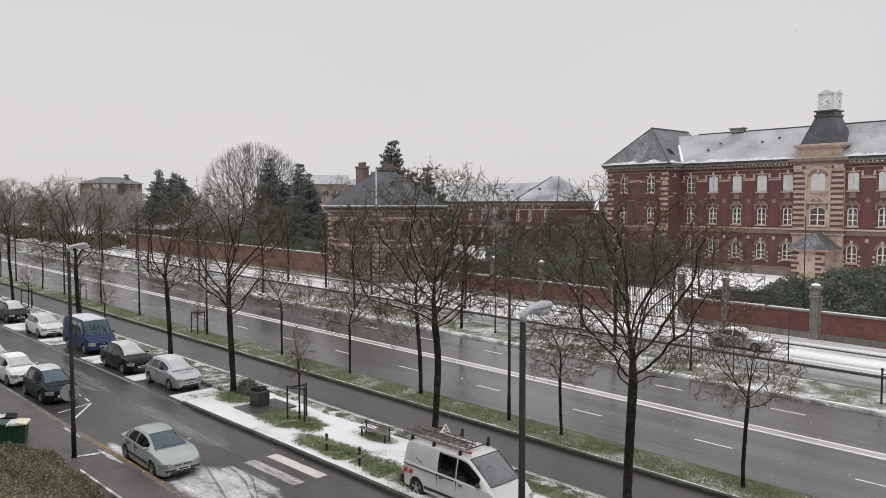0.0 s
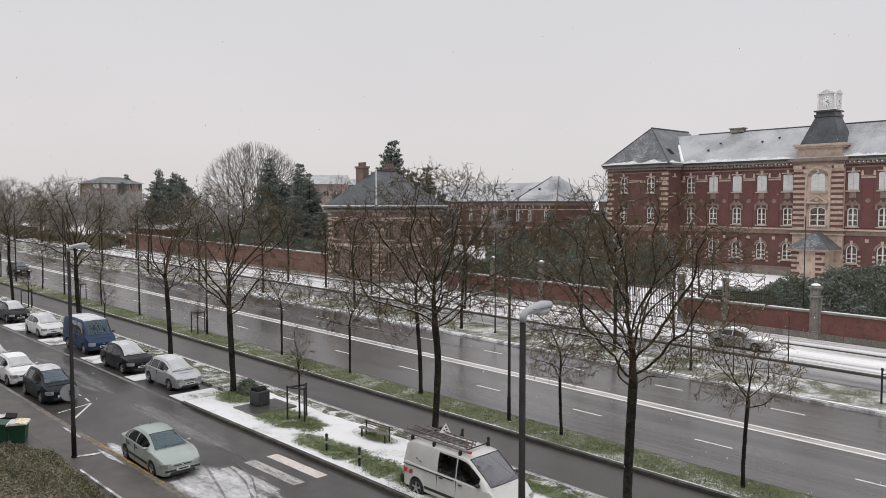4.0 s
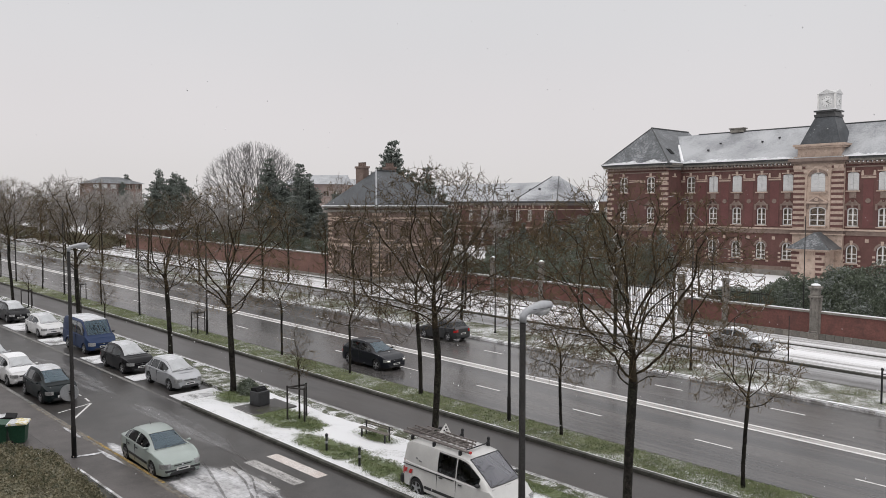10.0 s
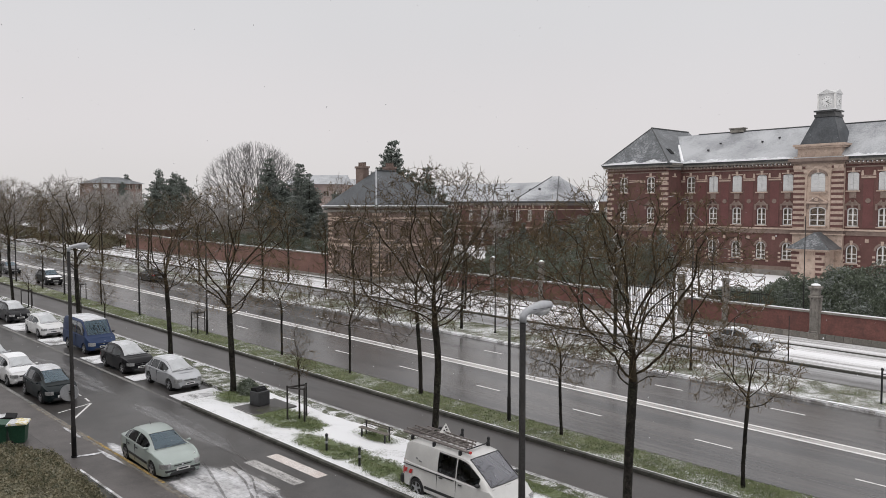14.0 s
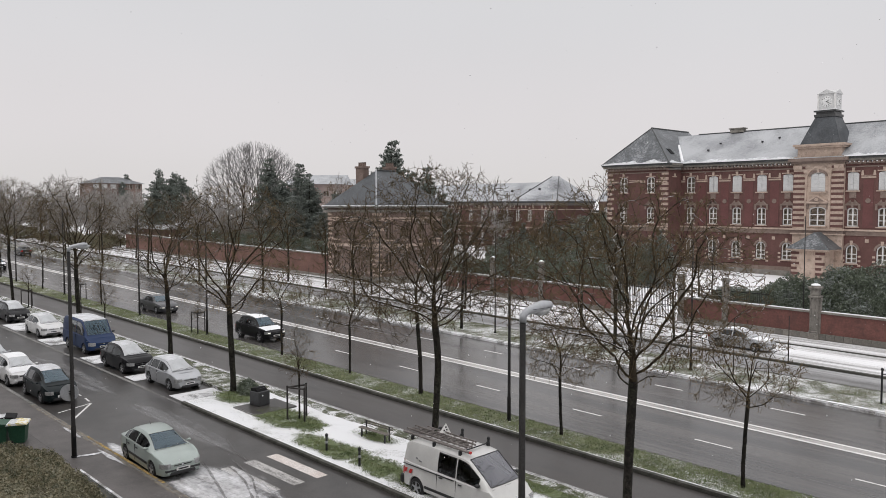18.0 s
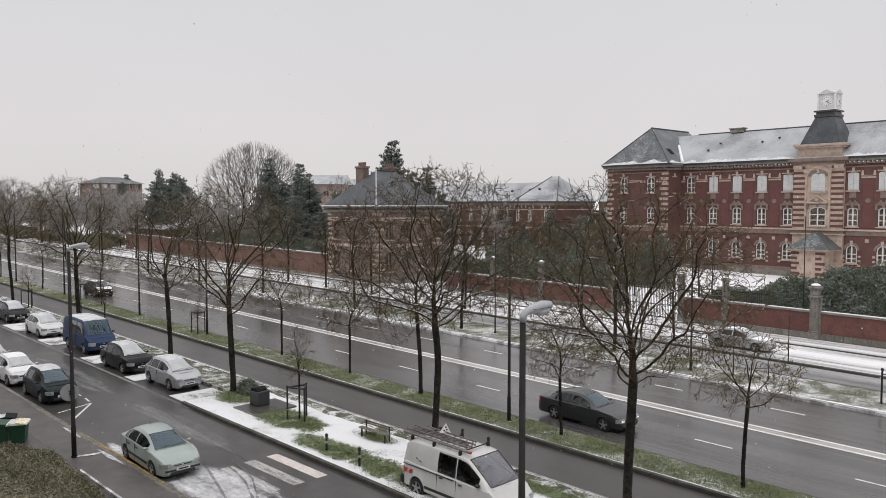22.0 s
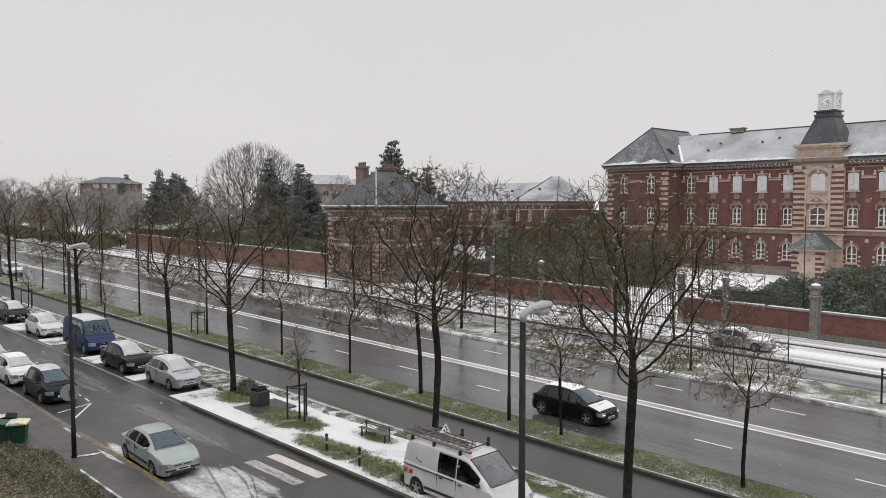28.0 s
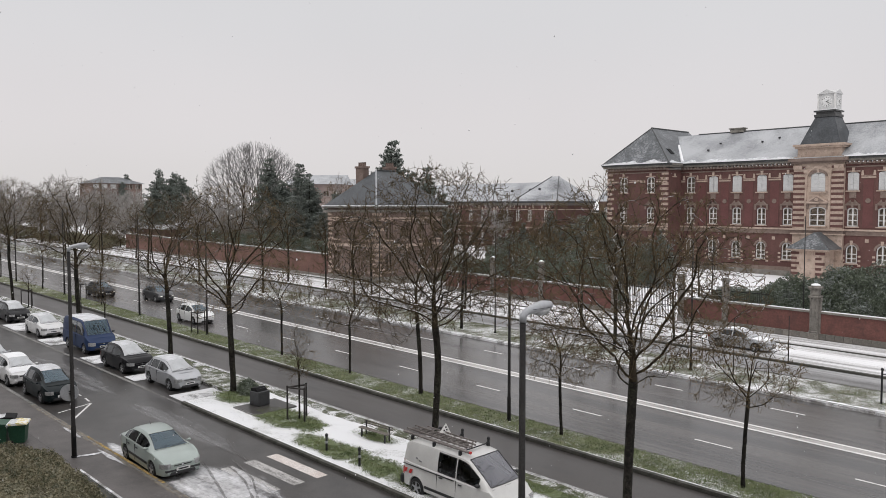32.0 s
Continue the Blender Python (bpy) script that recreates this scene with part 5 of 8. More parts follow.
def bare_tree(seed, height, fork, r0, limbs=7, spread=(28, 62), second=9, third=6, fourth=4, seeds=0, lean=0.0, low=0, thin=1.0, leader=0.0):
    rng = random.Random(seed)
    trunk, boughs, twigs, cones = [[], []], [[], []], [[], []], [[], []]
    top = limb_line(rng, Vector((0, 0, -0.3)), Vector((lean, lean * 0.4, 1)), fork + 0.3, 7, 0.045, 0.05)
    tube_fast(trunk, top, [r0 * (1.45 if i == 0 else 1.12 if i == 1 else 1 - 0.035 * i) for i in range(8)], 12)
    crown = height - fork
    starts = []
    spine = limb_line(rng, top[-1], Vector((rng.uniform(-0.06, 0.06), rng.uniform(-0.06, 0.06), 1)), crown * 0.94, 10, 0.06, 0.05)
    for k in range(limbs):
        el = radians(rng.uniform(*spread))
        az = math.tau * (k + rng.uniform(-0.3, 0.3)) / limbs * 1.0
        if leader:
            t = (k + rng.uniform(-0.3, 0.3)) / limbs
            el = radians(spread[1] + (spread[0] - spread[1]) * max(0.0, t) + rng.uniform(-7, 7))
            az = k * 2.4 + rng.uniform(-0.4, 0.4)
            at = max(0.0, t) * leader
            ip = min(9, int(at * 10))
            starts.append((spine[ip].lerp(spine[ip + 1], at * 10 - ip) if at > 0 else top[-1], Vector((math.sin(el) * math.cos(az), math.sin(el) * math.sin(az), math.cos(el))), crown * rng.uniform(0.50, 0.64) * (1 - 0.62 * at), r0 * rng.uniform(0.22, 0.34) * (1 - 0.5 * at)))
            continue
        starts.append((top[-1] - Vector((0, 0, rng.uniform(0.0, 0.5))), Vector((math.sin(el) * math.cos(az), math.sin(el) * math.sin(az), math.cos(el))), crown * rng.uniform(0.72, 0.95), r0 * rng.uniform(0.30, 0.44)))
    if not leader:
        starts.append((top[-1].copy(), Vector((rng.uniform(-0.1, 0.1), rng.uniform(-0.1, 0.1), 1)), crown * 0.97, r0 * 0.72))
    for k in range(low):
        az = rng.uniform(0, math.tau)
        i = rng.choice((4, 5, 6))
        starts.append((top[i], Vector((math.cos(az), math.sin(az), 0.75)), crown * rng.uniform(0.42, 0.6), r0 * 0.26))
    if leader:
        starts.append((None, None, crown * 0.7, r0 * 0.72))
    for p, d, ln, r in starts:
        pts = [spine[round(i * 1.25)] for i in range(9)] if p is None else limb_line(rng, p, d, ln, 8, 0.13, 0.055)
        tube_fast(boughs, pts, [max(0.013 * thin, r * (1 - 0.115 * i)) for i in range(9)], 7)
        for j in range(second):
            t = 0.16 + 0.84 * (j + rng.random()) / second
            i = min(7, int(t * 8))
            q = pts[i].lerp(pts[i + 1], t * 8 - i)
            dd = side_dir(rng, (pts[i + 1] - pts[i]).normalized(), radians(rng.uniform(30, 62)))
            l2 = ln * rng.uniform(0.26, 0.44) * (1.12 - 0.55 * t)
            r2 = max(0.011, r * (1 - 0.9 * t) * 0.55) * thin
            p2 = limb_line(rng, q, dd, l2, 5, 0.16, 0.05)
            tube_fast(boughs, p2, [max(0.010 * thin, r2 * (1 - 0.15 * i)) for i in range(6)], 5)
            for k in range(third):
                t2 = 0.15 + 0.85 * (k + rng.random()) / third
                i2 = min(4, int(t2 * 5))
                q2 = p2[i2].lerp(p2[i2 + 1], t2 * 5 - i2)
                d2 = side_dir(rng, (p2[i2 + 1] - p2[i2]).normalized(), radians(rng.uniform(28, 65)))
                l3 = max(0.3, l2 * rng.uniform(0.25, 0.5))
                p3 = limb_line(rng, q2, d2, l3, 3, 0.2, 0.03)
                tube_fast(twigs, p3, [0.011 * thin, 0.009 * thin, 0.007 * thin, 0.004 * thin], 4)
                for m in range(fourth):
                    t3 = rng.uniform(0.15, 1.0)
                    i3 = min(2, int(t3 * 3))
                    q3 = p3[i3].lerp(p3[i3 + 1], t3 * 3 - i3)
                    d3 = side_dir(rng, (p3[i3 + 1] - p3[i3]).normalized(), radians(rng.uniform(25, 70)))
                    p4 = limb_line(rng, q3, d3, rng.uniform(0.18, 0.5), 2, 0.22, 0.02)
                    tube_fast(twigs, p4, [0.0075 * thin, 0.006 * thin, 0.0035 * thin], 3)
                    if rng.random() < seeds:
                        e = p4[-1]
                        tube_fast(cones, [e, e - Vector((rng.uniform(-.02, .02), rng.uniform(-.02, .02), rng.uniform(0.05, 0.11)))], [0.017, 0.012], 4)
    out = []
    for st, nm in ((trunk, "trunk"), (boughs, "branchwork"), (twigs, "crown"), (cones, "catkin")):
        if st[0]:
            me = bpy.data.meshes.new(nm)
            me.from_pydata(st[0], [], st[1])
            me.polygons.foreach_set("use_smooth", [True] * len(me.polygons))
            out.append((nm, me))
    return out


def crown_points(rng, count, low, high, reach, belly, hollow):
    """Points of light that a crown grows towards: a dome widest at belly, thinned out near its axis."""
    pts = []
    while len(pts) < count:
        t = rng.random()
        z = low + (high - low) * t
        wide = math.sin(math.pi * 0.5 * min(1.0, (t + 0.06) / belly)) ** 0.7 if t < belly else math.sqrt(max(0.0, 1 - ((t - belly) / (1 - belly)) ** 2))
        a = rng.uniform(0, math.tau)
        wide *= 1 + 0.22 * noise.noise((math.cos(a) * 1.4, math.sin(a) * 1.4, t * 2.5 + hollow * 9))
        if rng.random() > 0.25 + 0.75 * wide:
            continue
        r = reach * wide * (hollow + (1 - hollow) * math.sqrt(rng.random()))
        pts.append((r * math.cos(a), r * math.sin(a), z))
    return np.array(pts)


def street_tree(seed, height, fork, r0, reach, count=420, low=None, belly=0.38, step=0.22, seeds=0.25, lean=0.02, bits=3, thin=1.0, leader=0.6, limbs=13, steep=(18, 74)):
    """A broad bare street tree: limbs grow from the fork towards points spread over the crown, so that they part,
    bend and thin out as they go; short twigs with hanging seeds end them."""
    rng = random.Random(seed)
    low = fork - 0.3 if low is None else low
    pts = crown_points(rng, count, low, height, reach, belly, 0.25)
    nodes, parent = [], []
    p, d = Vector((0, 0, -0.3)), Vector((rng.uniform(-lean, lean), rng.uniform(-lean, lean), 1)).normalized()
    many = int((fork + 0.3 + leader * (height - fork)) / step)
    for k in range(many):
        nodes.append(tuple(p))
        parent.append(k - 1)
        wob = 0.035 if p.z < fork else 0.12
        d = (d + Vector((rng.uniform(-wob, wob), rng.uniform(-wob, wob), 0.12))).normalized()
        p = p + d * step
    # main limbs leave the stem in a spiral, the low ones flat, the high ones steep
    for k in range(limbs):
        t = (k + rng.uniform(-0.3, 0.3)) / limbs
        at = min(many - 1, max(2, int((fork + 0.3 + (leader * 0.85 * (height - fork)) * max(0.0, t) ** 1.25) / step)))
        el = radians(steep[1] + (steep[0] - steep[1]) * max(0.0, t) ** 0.8 + rng.uniform(-10, 10))
        az = k * 2.4 + rng.uniform(-0.4, 0.4)
        q = Vector(nodes[at])
        d = Vector((math.sin(el) * math.cos(az), math.sin(el) * math.sin(az), math.cos(el)))
        ln = min(reach * 0.8 / max(0.2, math.sin(el)), (height - q.z) * 0.85 / max(0.15, math.cos(el))) * rng.uniform(0.75, 1.0)
        last = at
        for i in range(int(ln / step)):
            d = (d + Vector((rng.gauss(0, 0.14), rng.gauss(0, 0.14), rng.gauss(0, 0.11) + 0.012))).normalized()
            q = q + d * step
            nodes.append(tuple(q))
            parent.append(last)
            last = len(nodes) - 1
    first = max(0, int((fork - 0.5) / step))
    arr = np.array(nodes)
    dist = np.linalg.norm(pts[:, None, :] - arr[None, first:, :], axis=2)
    near = dist.argmin(1) + first
    best = dist.min(1)
    alive = np.ones(len(pts), bool)
    shoots = {}
    for _ in range(90):
        pull = {}
        for i in np.nonzero(alive & (best < 3.0))[0]:
            k = int(near[i])
            v = pts[i] - np.array(nodes[k])
            pull[k] = pull.get(k, 0) + v / (np.linalg.norm(v) + 1e-6)
        fresh = []
        for k, v in pull.items():
            v = Vector(v)
            if v.length < 1e-4 or shoots.get(k, 0) > 1:
                continue
            shoots[k] = shoots.get(k, 0) + 1
            old = Vector(nodes[k]) - Vector(nodes[parent[k]])
            v = (v.normalized() + old.normalized() * 0.55 + Vector((rng.gauss(0, 0.15), rng.gauss(0, 0.15), rng.gauss(0, 0.13) + 0.05))).normalized()
            fresh.append((tuple(Vector(nodes[k]) + v * step), k))
        if not fresh:
            break
        o = len(nodes)
        nodes += [f[0] for f in fresh]
        parent += [f[1] for f in fresh]
        new_ = np.array([f[0] for f in fresh])
        dist = np.linalg.norm(pts[:, None, :] - new_[None, :, :], axis=2)
        at, dm = dist.argmin(1), dist.min(1)
        closer = dm < best
        near[closer], best[closer] = at[closer] + o, dm[closer]
        alive &= best > step * 1.3
    n = len(nodes)
    kids = [[] for _ in range(n)]
    for k in range(1, n):
        kids[parent[k]].append(k)
    area = [0.0] * n
    for k in range(n - 1, -1, -1):
        area[k] = sum(area[c] for c in kids[k]) if kids[k] else 1.0
    thick = [max(0.0075 * thin, r0 * (a / area[0]) ** 0.50) for a in area]
    for k in range(many):
        z = nodes[k][2]
        if z < fork * 0.55:
            thick[k] = max(thick[k], r0 * (1.0 + 0.45 * max(0.0, 0.5 - z)))
    trunk, boughs, twigs, cones = [[], []], [[], []], [[], []], [[], []]
    done = [(0, None)]
    while done:
        k, before = done.pop()
        line = [] if before is None else [before]
        while True:
            line.append(k)
            if not kids[k]:
                break
            nxt = sorted(kids[k], key=lambda c: -area[c])
            done += [(c, k) for c in nxt[1:]]
            k = nxt[0]
        if len(line) > 1:
            rr = [thick[c] for c in line]
            if before is not None:
                rr[0] = rr[1] * 1.15
            v3 = [Vector(nodes[c]) for c in line]
            if before is None:
                cut = max(2, many - int(leader * (height - fork) / step))
                tube_fast(trunk, v3[:cut + 1], [r * rng.uniform(0.96, 1.05) for r in rr[:cut + 1]], 11)
                tube_fast(boughs, v3[cut:], rr[cut:], 8)
            else:
                tube_fast(boughs, v3, rr, 7 if rr[1] > 0.03 else 5 if rr[1] > 0.014 else 4)
    for k in range(many, n):
        if thick[k] > 0.020 * thin and rng.random() < 0.75:
            continue
        base, go = Vector(nodes[k]), (Vector(nodes[k]) - Vector(nodes[parent[k]])).normalized()
        for _ in range(bits if not kids[k] else rng.choice((0, 1, 1))):
            d = (side_dir(rng, go, radians(rng.uniform(20, 70))) + Vector((0, 0, 0.15))).normalized()
            p3 = limb_line(rng, base, d, rng.uniform(0.22, 0.62), 4, 0.30, 0.06)
            tube_fast(twigs, p3, [0.0078 * thin, 0.0072 * thin, 0.0064 * thin, 0.0055 * thin, 0.004 * thin], 3)
            for _ in range(2):
                i3 = rng.choice((1, 2, 3))
                p4 = limb_line(rng, p3[i3], side_dir(rng, (p3[i3 + 1] - p3[i3]).normalized(), radians(rng.uniform(30, 70))), rng.uniform(0.08, 0.26), 2, 0.28, 0.05)
                tube_fast(twigs, p4, [0.0062 * thin, 0.0055 * thin, 0.0042 * thin], 3)
                if rng.random() < seeds:
                    e = p4[-1]
                    tube_fast(cones, [e, e - Vector((rng.uniform(-.02, .02), rng.uniform(-.02, .02), rng.uniform(0.05, 0.10)))], [0.016, 0.011], 4)
    out = []
    for st, nm in ((trunk, "trunk"), (boughs, "branchwork"), (twigs, "crown"), (cones, "catkin")):
        if st[0]:
            me = bpy.data.meshes.new(nm)
            me.from_pydata(st[0], [], st[1])
            me.polygons.foreach_set("use_smooth", [True] * len(me.polygons))
            out.append((nm, me))
    return out


def plant(meshes, m, label, group="", category="tree", name="tree", mats=None):
    t = thing(name, m, label, category, group)
    mats = mats or {}
    for nm, me in meshes:
        if not me.materials:
            me.materials.append(mats.get(nm) or {"trunk": M_bark, "branchwork": M_branch, "crown": M_twig, "catkin": M_twig}[nm])
        part(nm, me, None, t, kind="stuff" if nm in ("catkin", "foliage") else "")
    return t


BIG = [street_tree(11, 11.5, 5.6, 0.128, 4.5, 1650, 5.8, 0.34, step=0.2, limbs=26, leader=0.55, steep=(14, 78), seeds=0.12, bits=2, thin=1.15), street_tree(29, 11.0, 4.8, 0.14, 4.0, 1350, 5.4, 0.40, step=0.2, leader=0.45, steep=(12, 60), limbs=21, seeds=0.12, bits=2, thin=1.1),
       street_tree(17, 11.0, 4.2, 0.15, 3.7, 900, 4.4, 0.5, leader=0.45, limbs=16, steep=(12, 62), bits=2), street_tree(14, 10.8, 4.4, 0.145, 3.5, 900, 4.6, 0.5, leader=0.5, limbs=16, steep=(12, 62), bits=2)]
MID = [street_tree(21, 5.7, 2.9, 0.065, 2.2, 300, 2.6, 0.35, step=0.17, limbs=9), street_tree(22, 5.8, 2.7, 0.07, 1.9, 300, 2.6, 0.4, step=0.17, limbs=9),
       street_tree(23, 9.8, 4.2, 0.11, 2.3, 300, 3.9, 0.42, leader=0.6, steep=(14, 60), bits=2), street_tree(24, 5.5, 3.0, 0.07, 1.9, 260, 3.0, 0.4, step=0.17, limbs=8),
       street_tree(25, 8.4, 3.6, 0.10, 1.9, 210, 3.6, 0.42, leader=0.6, steep=(14, 52), bits=2, limbs=9), street_tree(26, 9.2, 3.9, 0.11, 2.1, 230, 3.8, 0.42, leader=0.6, steep=(14, 56), bits=2, limbs=9)]
WEE = [street_tree(31, 4.5, 2.0, 0.042, 0.75, 130, 1.9, 0.45, step=0.12, limbs=8, steep=(8, 36), seeds=0, bits=1, thin=0.8), street_tree(32, 4.2, 1.8, 0.045, 0.85, 130, 1.7, 0.45, step=0.12, limbs=8, steep=(8, 44), seeds=0, bits=1, thin=0.8)]

AVE = "avenue trees"
for k, (x, y, v, rz, s) in enumerate(((-36.0, 20.4, 2, 30, 1.0), (-20.8, 20.35, 0, 10, 1.0), (-12.25, 20.4, 1, 200, 1.0), (-46.6, 22.0, 3, 10, 0.95), (-62.6, 22.1, 2, 160, 1.05),
                                      (-79.4, 22.1, 0, 250, 1.0), (-95, 22.1, 1, 80, 1.0), (-111, 22.1, 3, 300, 1.0), (-127, 22.1, 2, 70, 1.0), (-143, 22.1, 0, 170, 1.0))):
    t = plant(BIG[v], pose(x, y, gz(x) + 0.1, 0, 0, rz) @ Matrix.Scale(s, 4), "mature bare street tree with dark damp trunk in the kerbside strip", AVE)
for x, y, v, rz, s in ((-35.0, 27.4, 0, 0, 0.98), (-19.65, 27.1, 1, 120, 0.95), (-11.45, 26.95, 3, 10, 1.02), (-42.1, 27.4, 0, 200, 1.05), (-28.9, 27.35, 2, 40, 0.95), (-71.9, 27.4, 0, 90, 0.95),
                       (-88, 27.4, 1, 30, 1.0), (-103, 27.4, 0, 300, 1.0), (-118, 27.4, 2, 20, 0.9), (-134, 27.4, 0, 77, 1.0), (-150, 27.4, 2, 140, 0.9)):
    plant(MID[v], pose(x, y, gz(x) + 0.12, 0, 0, rz) @ Matrix.Scale(s, 4), "slim young bare tree growing in the grass verge", "verge trees")
for x, y, v, rz, s in ((-69.9, 43.3, 2, 0, 1.0), (-55.1, 43.8, 2, 90, 1.0), (-41.2, 43.4, 2, 200, 1.0), (-28.2, 44.9, 2, 300, 1.05), (-84, 43.4, 2, 30, 1.0), (-98, 43.4, 2, 250, 1.0), (-113, 43.4, 2, 150, 1.0), (-128, 43.4, 2, 20, 1.0)):
    plant(MID[v], pose(x, y, gz(x) + 0.12, 0, 0, rz) @ Matrix.Scale(s, 4), "bare tree in the snowy far verge", "far verge trees")
for k, x in enumerate((-27.4, -35.6, -48.6, -62.2, -70.3, -77.9, -92, -106, -121, -136, -151, -166)):
    plant(MID[4 + k % 2], pose(x, 51.7, gz(x) + 0.03, 0, 0, 77 * k) @ Matrix.Scale(0.93 + 0.06 * (k % 3), 4), "bare tree on the snowy pavement before the brick wall", "far pavement trees")
for x, y, v, s in ((-29.4, 20.05, 0, 1.0), (-57.5, 23.0 - 0.9, 1, 1.05), (-74.6, 22.0, 1, 0.9), (-53.0, 27.2, 0, 0.55), (-76.5, 27.2, 0, 0.6)):
    plant(WEE[v], pose(x, y, gz(x) + 0.12, 0, 0, 50 * s) @ Matrix.Scale(s, 4), "thin newly planted sapling without leaves", "saplings", name="sapling")


def stakes(x, y, rz=0, h=1.75, half=0.55):
    st = thing("tree_stake_frame", on_ground(x, y, rz), "dark wooden stake frame around a young tree", "tree support", "stake frames")
    for a in (90, 210, 330):
        px_, py_ = half * math.cos(radians(a)), half * math.sin(radians(a))
        part("stake", MB().tube([(px_, py_, -0.2), (px_, py_, h)], [0.045, 0.04], 8), M_stake, st)
    for a, b in ((90, 210), (210, 330), (330, 90)):
        p = Vector((half * math.cos(radians(a)), half * math.sin(radians(a)), h - 0.08))
        q = Vector((half * math.cos(radians(b)), half * math.sin(radians(b)), h - 0.08))
        part("crossbar", MB().tube([p, q], [0.04, 0.04], 6), M_stake, st)
    return st


for x, y, rz in ((-29.4, 20.05, 20), (-53.0, 27.2, 0), (-74.6, 22.0, 40), (-76.5, 27.2, 10), (-63.5, 23.2 - 1.0, 30)):
    stakes(x, y, rz)


# evergreens, made of small clumps of foliage
def clumps(rng, points, size, flat=0.5, up=0.0):
    v, f = [], []
    for p in points:
        s = size * rng.uniform(0.6, 1.35)
        n = Vector((rng.gauss(0, 1), rng.gauss(0, 1), rng.gauss(0, 1) * flat + up)).normalized()
        a = n.orthogonal().normalized()
        b = n.cross(a)
        k = rng.uniform(0, math.tau)
        a, b = a * math.cos(k) + b * math.sin(k), b * math.cos(k) - a * math.sin(k)
        o = len(v)
        v += [tuple(p - a * s), tuple(p - b * s * 0.5 + n * s * 0.2), tuple(p + a * s), tuple(p + b * s * 0.5 + n * s * 0.2)]
        f += [(o, o + 1, o + 2), (o, o + 2, o + 3)]
    me = bpy.data.meshes.new("foliage")
    me.from_pydata(v, [], f)
    return me


def grass_blades(rng, points, tall, name="grass_tufts"):
    """Thin upright blades, two or three from each root."""
    v, f = [], []
    for p in points:
        for _ in range(3):
            a, h = rng.uniform(0, math.tau), tall * rng.uniform(0.5, 1.3)
            w = 0.008 + 0.07 * h
            dx, dy = math.cos(a), math.sin(a)
            bx, by = p.x + rng.uniform(-0.05, 0.05), p.y + rng.uniform(-0.05, 0.05)
            b = rng.uniform(0.3, 1.1) * h
            o = len(v)
            v += [(bx - dy * w, by + dx * w, p.z - 0.02), (bx + dy * w, by - dx * w, p.z - 0.02), (bx + dx * b, by + dy * b, p.z + h)]
            f.append((o, o + 1, o + 2))
    me = bpy.data.meshes.new(name)
    me.from_pydata(v, [], f)
    return me


def conifer(seed, h, r, n=16000, bare=0.12, rounded=0.0, size=0.16, tops=1):
    """An evergreen of many tapering arms set in whorls, each a finger of small needle tufts; it may part into several tops."""
    rng = random.Random(seed)
    pts, st, arms, total = [], [[], []], [], 0.0
    for b in range(tops):
        az0 = b * 2.4 + seed
        off = 0.0 if b == 0 else r * rng.uniform(0.35, 0.6)
        hh = h * (1.0 if b == 0 else rng.uniform(0.72, 0.9))
        foot = Vector((math.cos(az0) * off, math.sin(az0) * off, 0))
        split = Vector((0, 0, h * 0.25)) if b else Vector((0, 0, -0.3))
        tip = foot + Vector((rng.uniform(-0.3, 0.3), rng.uniform(-0.3, 0.3), hh))
        tube_fast(st, [split, (split + tip) * 0.5 + foot * 0.25, tip], [0.30, 0.18, 0.03], 7)
        whorls = int(hh * 1.25)
        for w in range(whorls):
            t = (w + rng.random()) / whorls
            z = hh * (bare + (1 - bare) * t)
            rr = r * (0.75 if tops > 1 else 1.0) * ((1 - t ** 1.5) ** 0.85 if not rounded else (1 - t ** 2.4) ** 0.75 * (0.6 + 0.4 * min(1, t * 2.5)))
            for k in range(7):
                z = hh * min(0.99, bare + (1 - bare) * (t + rng.uniform(-0.09, 0.09)))
                ln = rr * rng.uniform(0.55, 1.2) + 0.35
                arms.append((foot * min(1.0, z / (h * 0.5)) + Vector((0, 0, z)), rng.uniform(0, math.tau), ln))
                total += ln
    for s0, az, ln in arms:
        rise = rng.uniform(0.15, 0.95) if rounded else rng.uniform(-0.15, 0.25)
        e = s0 + Vector((math.cos(az) * ln, math.sin(az) * ln, ln * rise))
        m = s0.lerp(e, 0.55) + Vector((0, 0, -0.08 * ln))
        tube_fast(st, [s0, m, e], [0.05, 0.035, 0.01], 4)
        for _ in range(max(3, int(n * ln / total))):
            q = rng.uniform(0.15, 1.0) ** 0.8
            c = s0.lerp(m, q / 0.55) if q < 0.55 else m.lerp(e, (q - 0.55) / 0.45)
            w = (0.11 + 0.10 * ln) * (1.08 - q) + 0.05
            pts.append(c + Vector((rng.gauss(0, w), rng.gauss(0, w), rng.gauss(0.1, w * 1.1))))
    fol = clumps(rng, pts, size, 0.9, 0.5)
    fol.materials.append(M_needle_haze)
    tr = bpy.data.meshes.new("trunk")
    tr.from_pydata(st[0], [], st[1])
    tr.materials.append(M_bark)
    return [("trunk", tr), ("foliage", fol)]


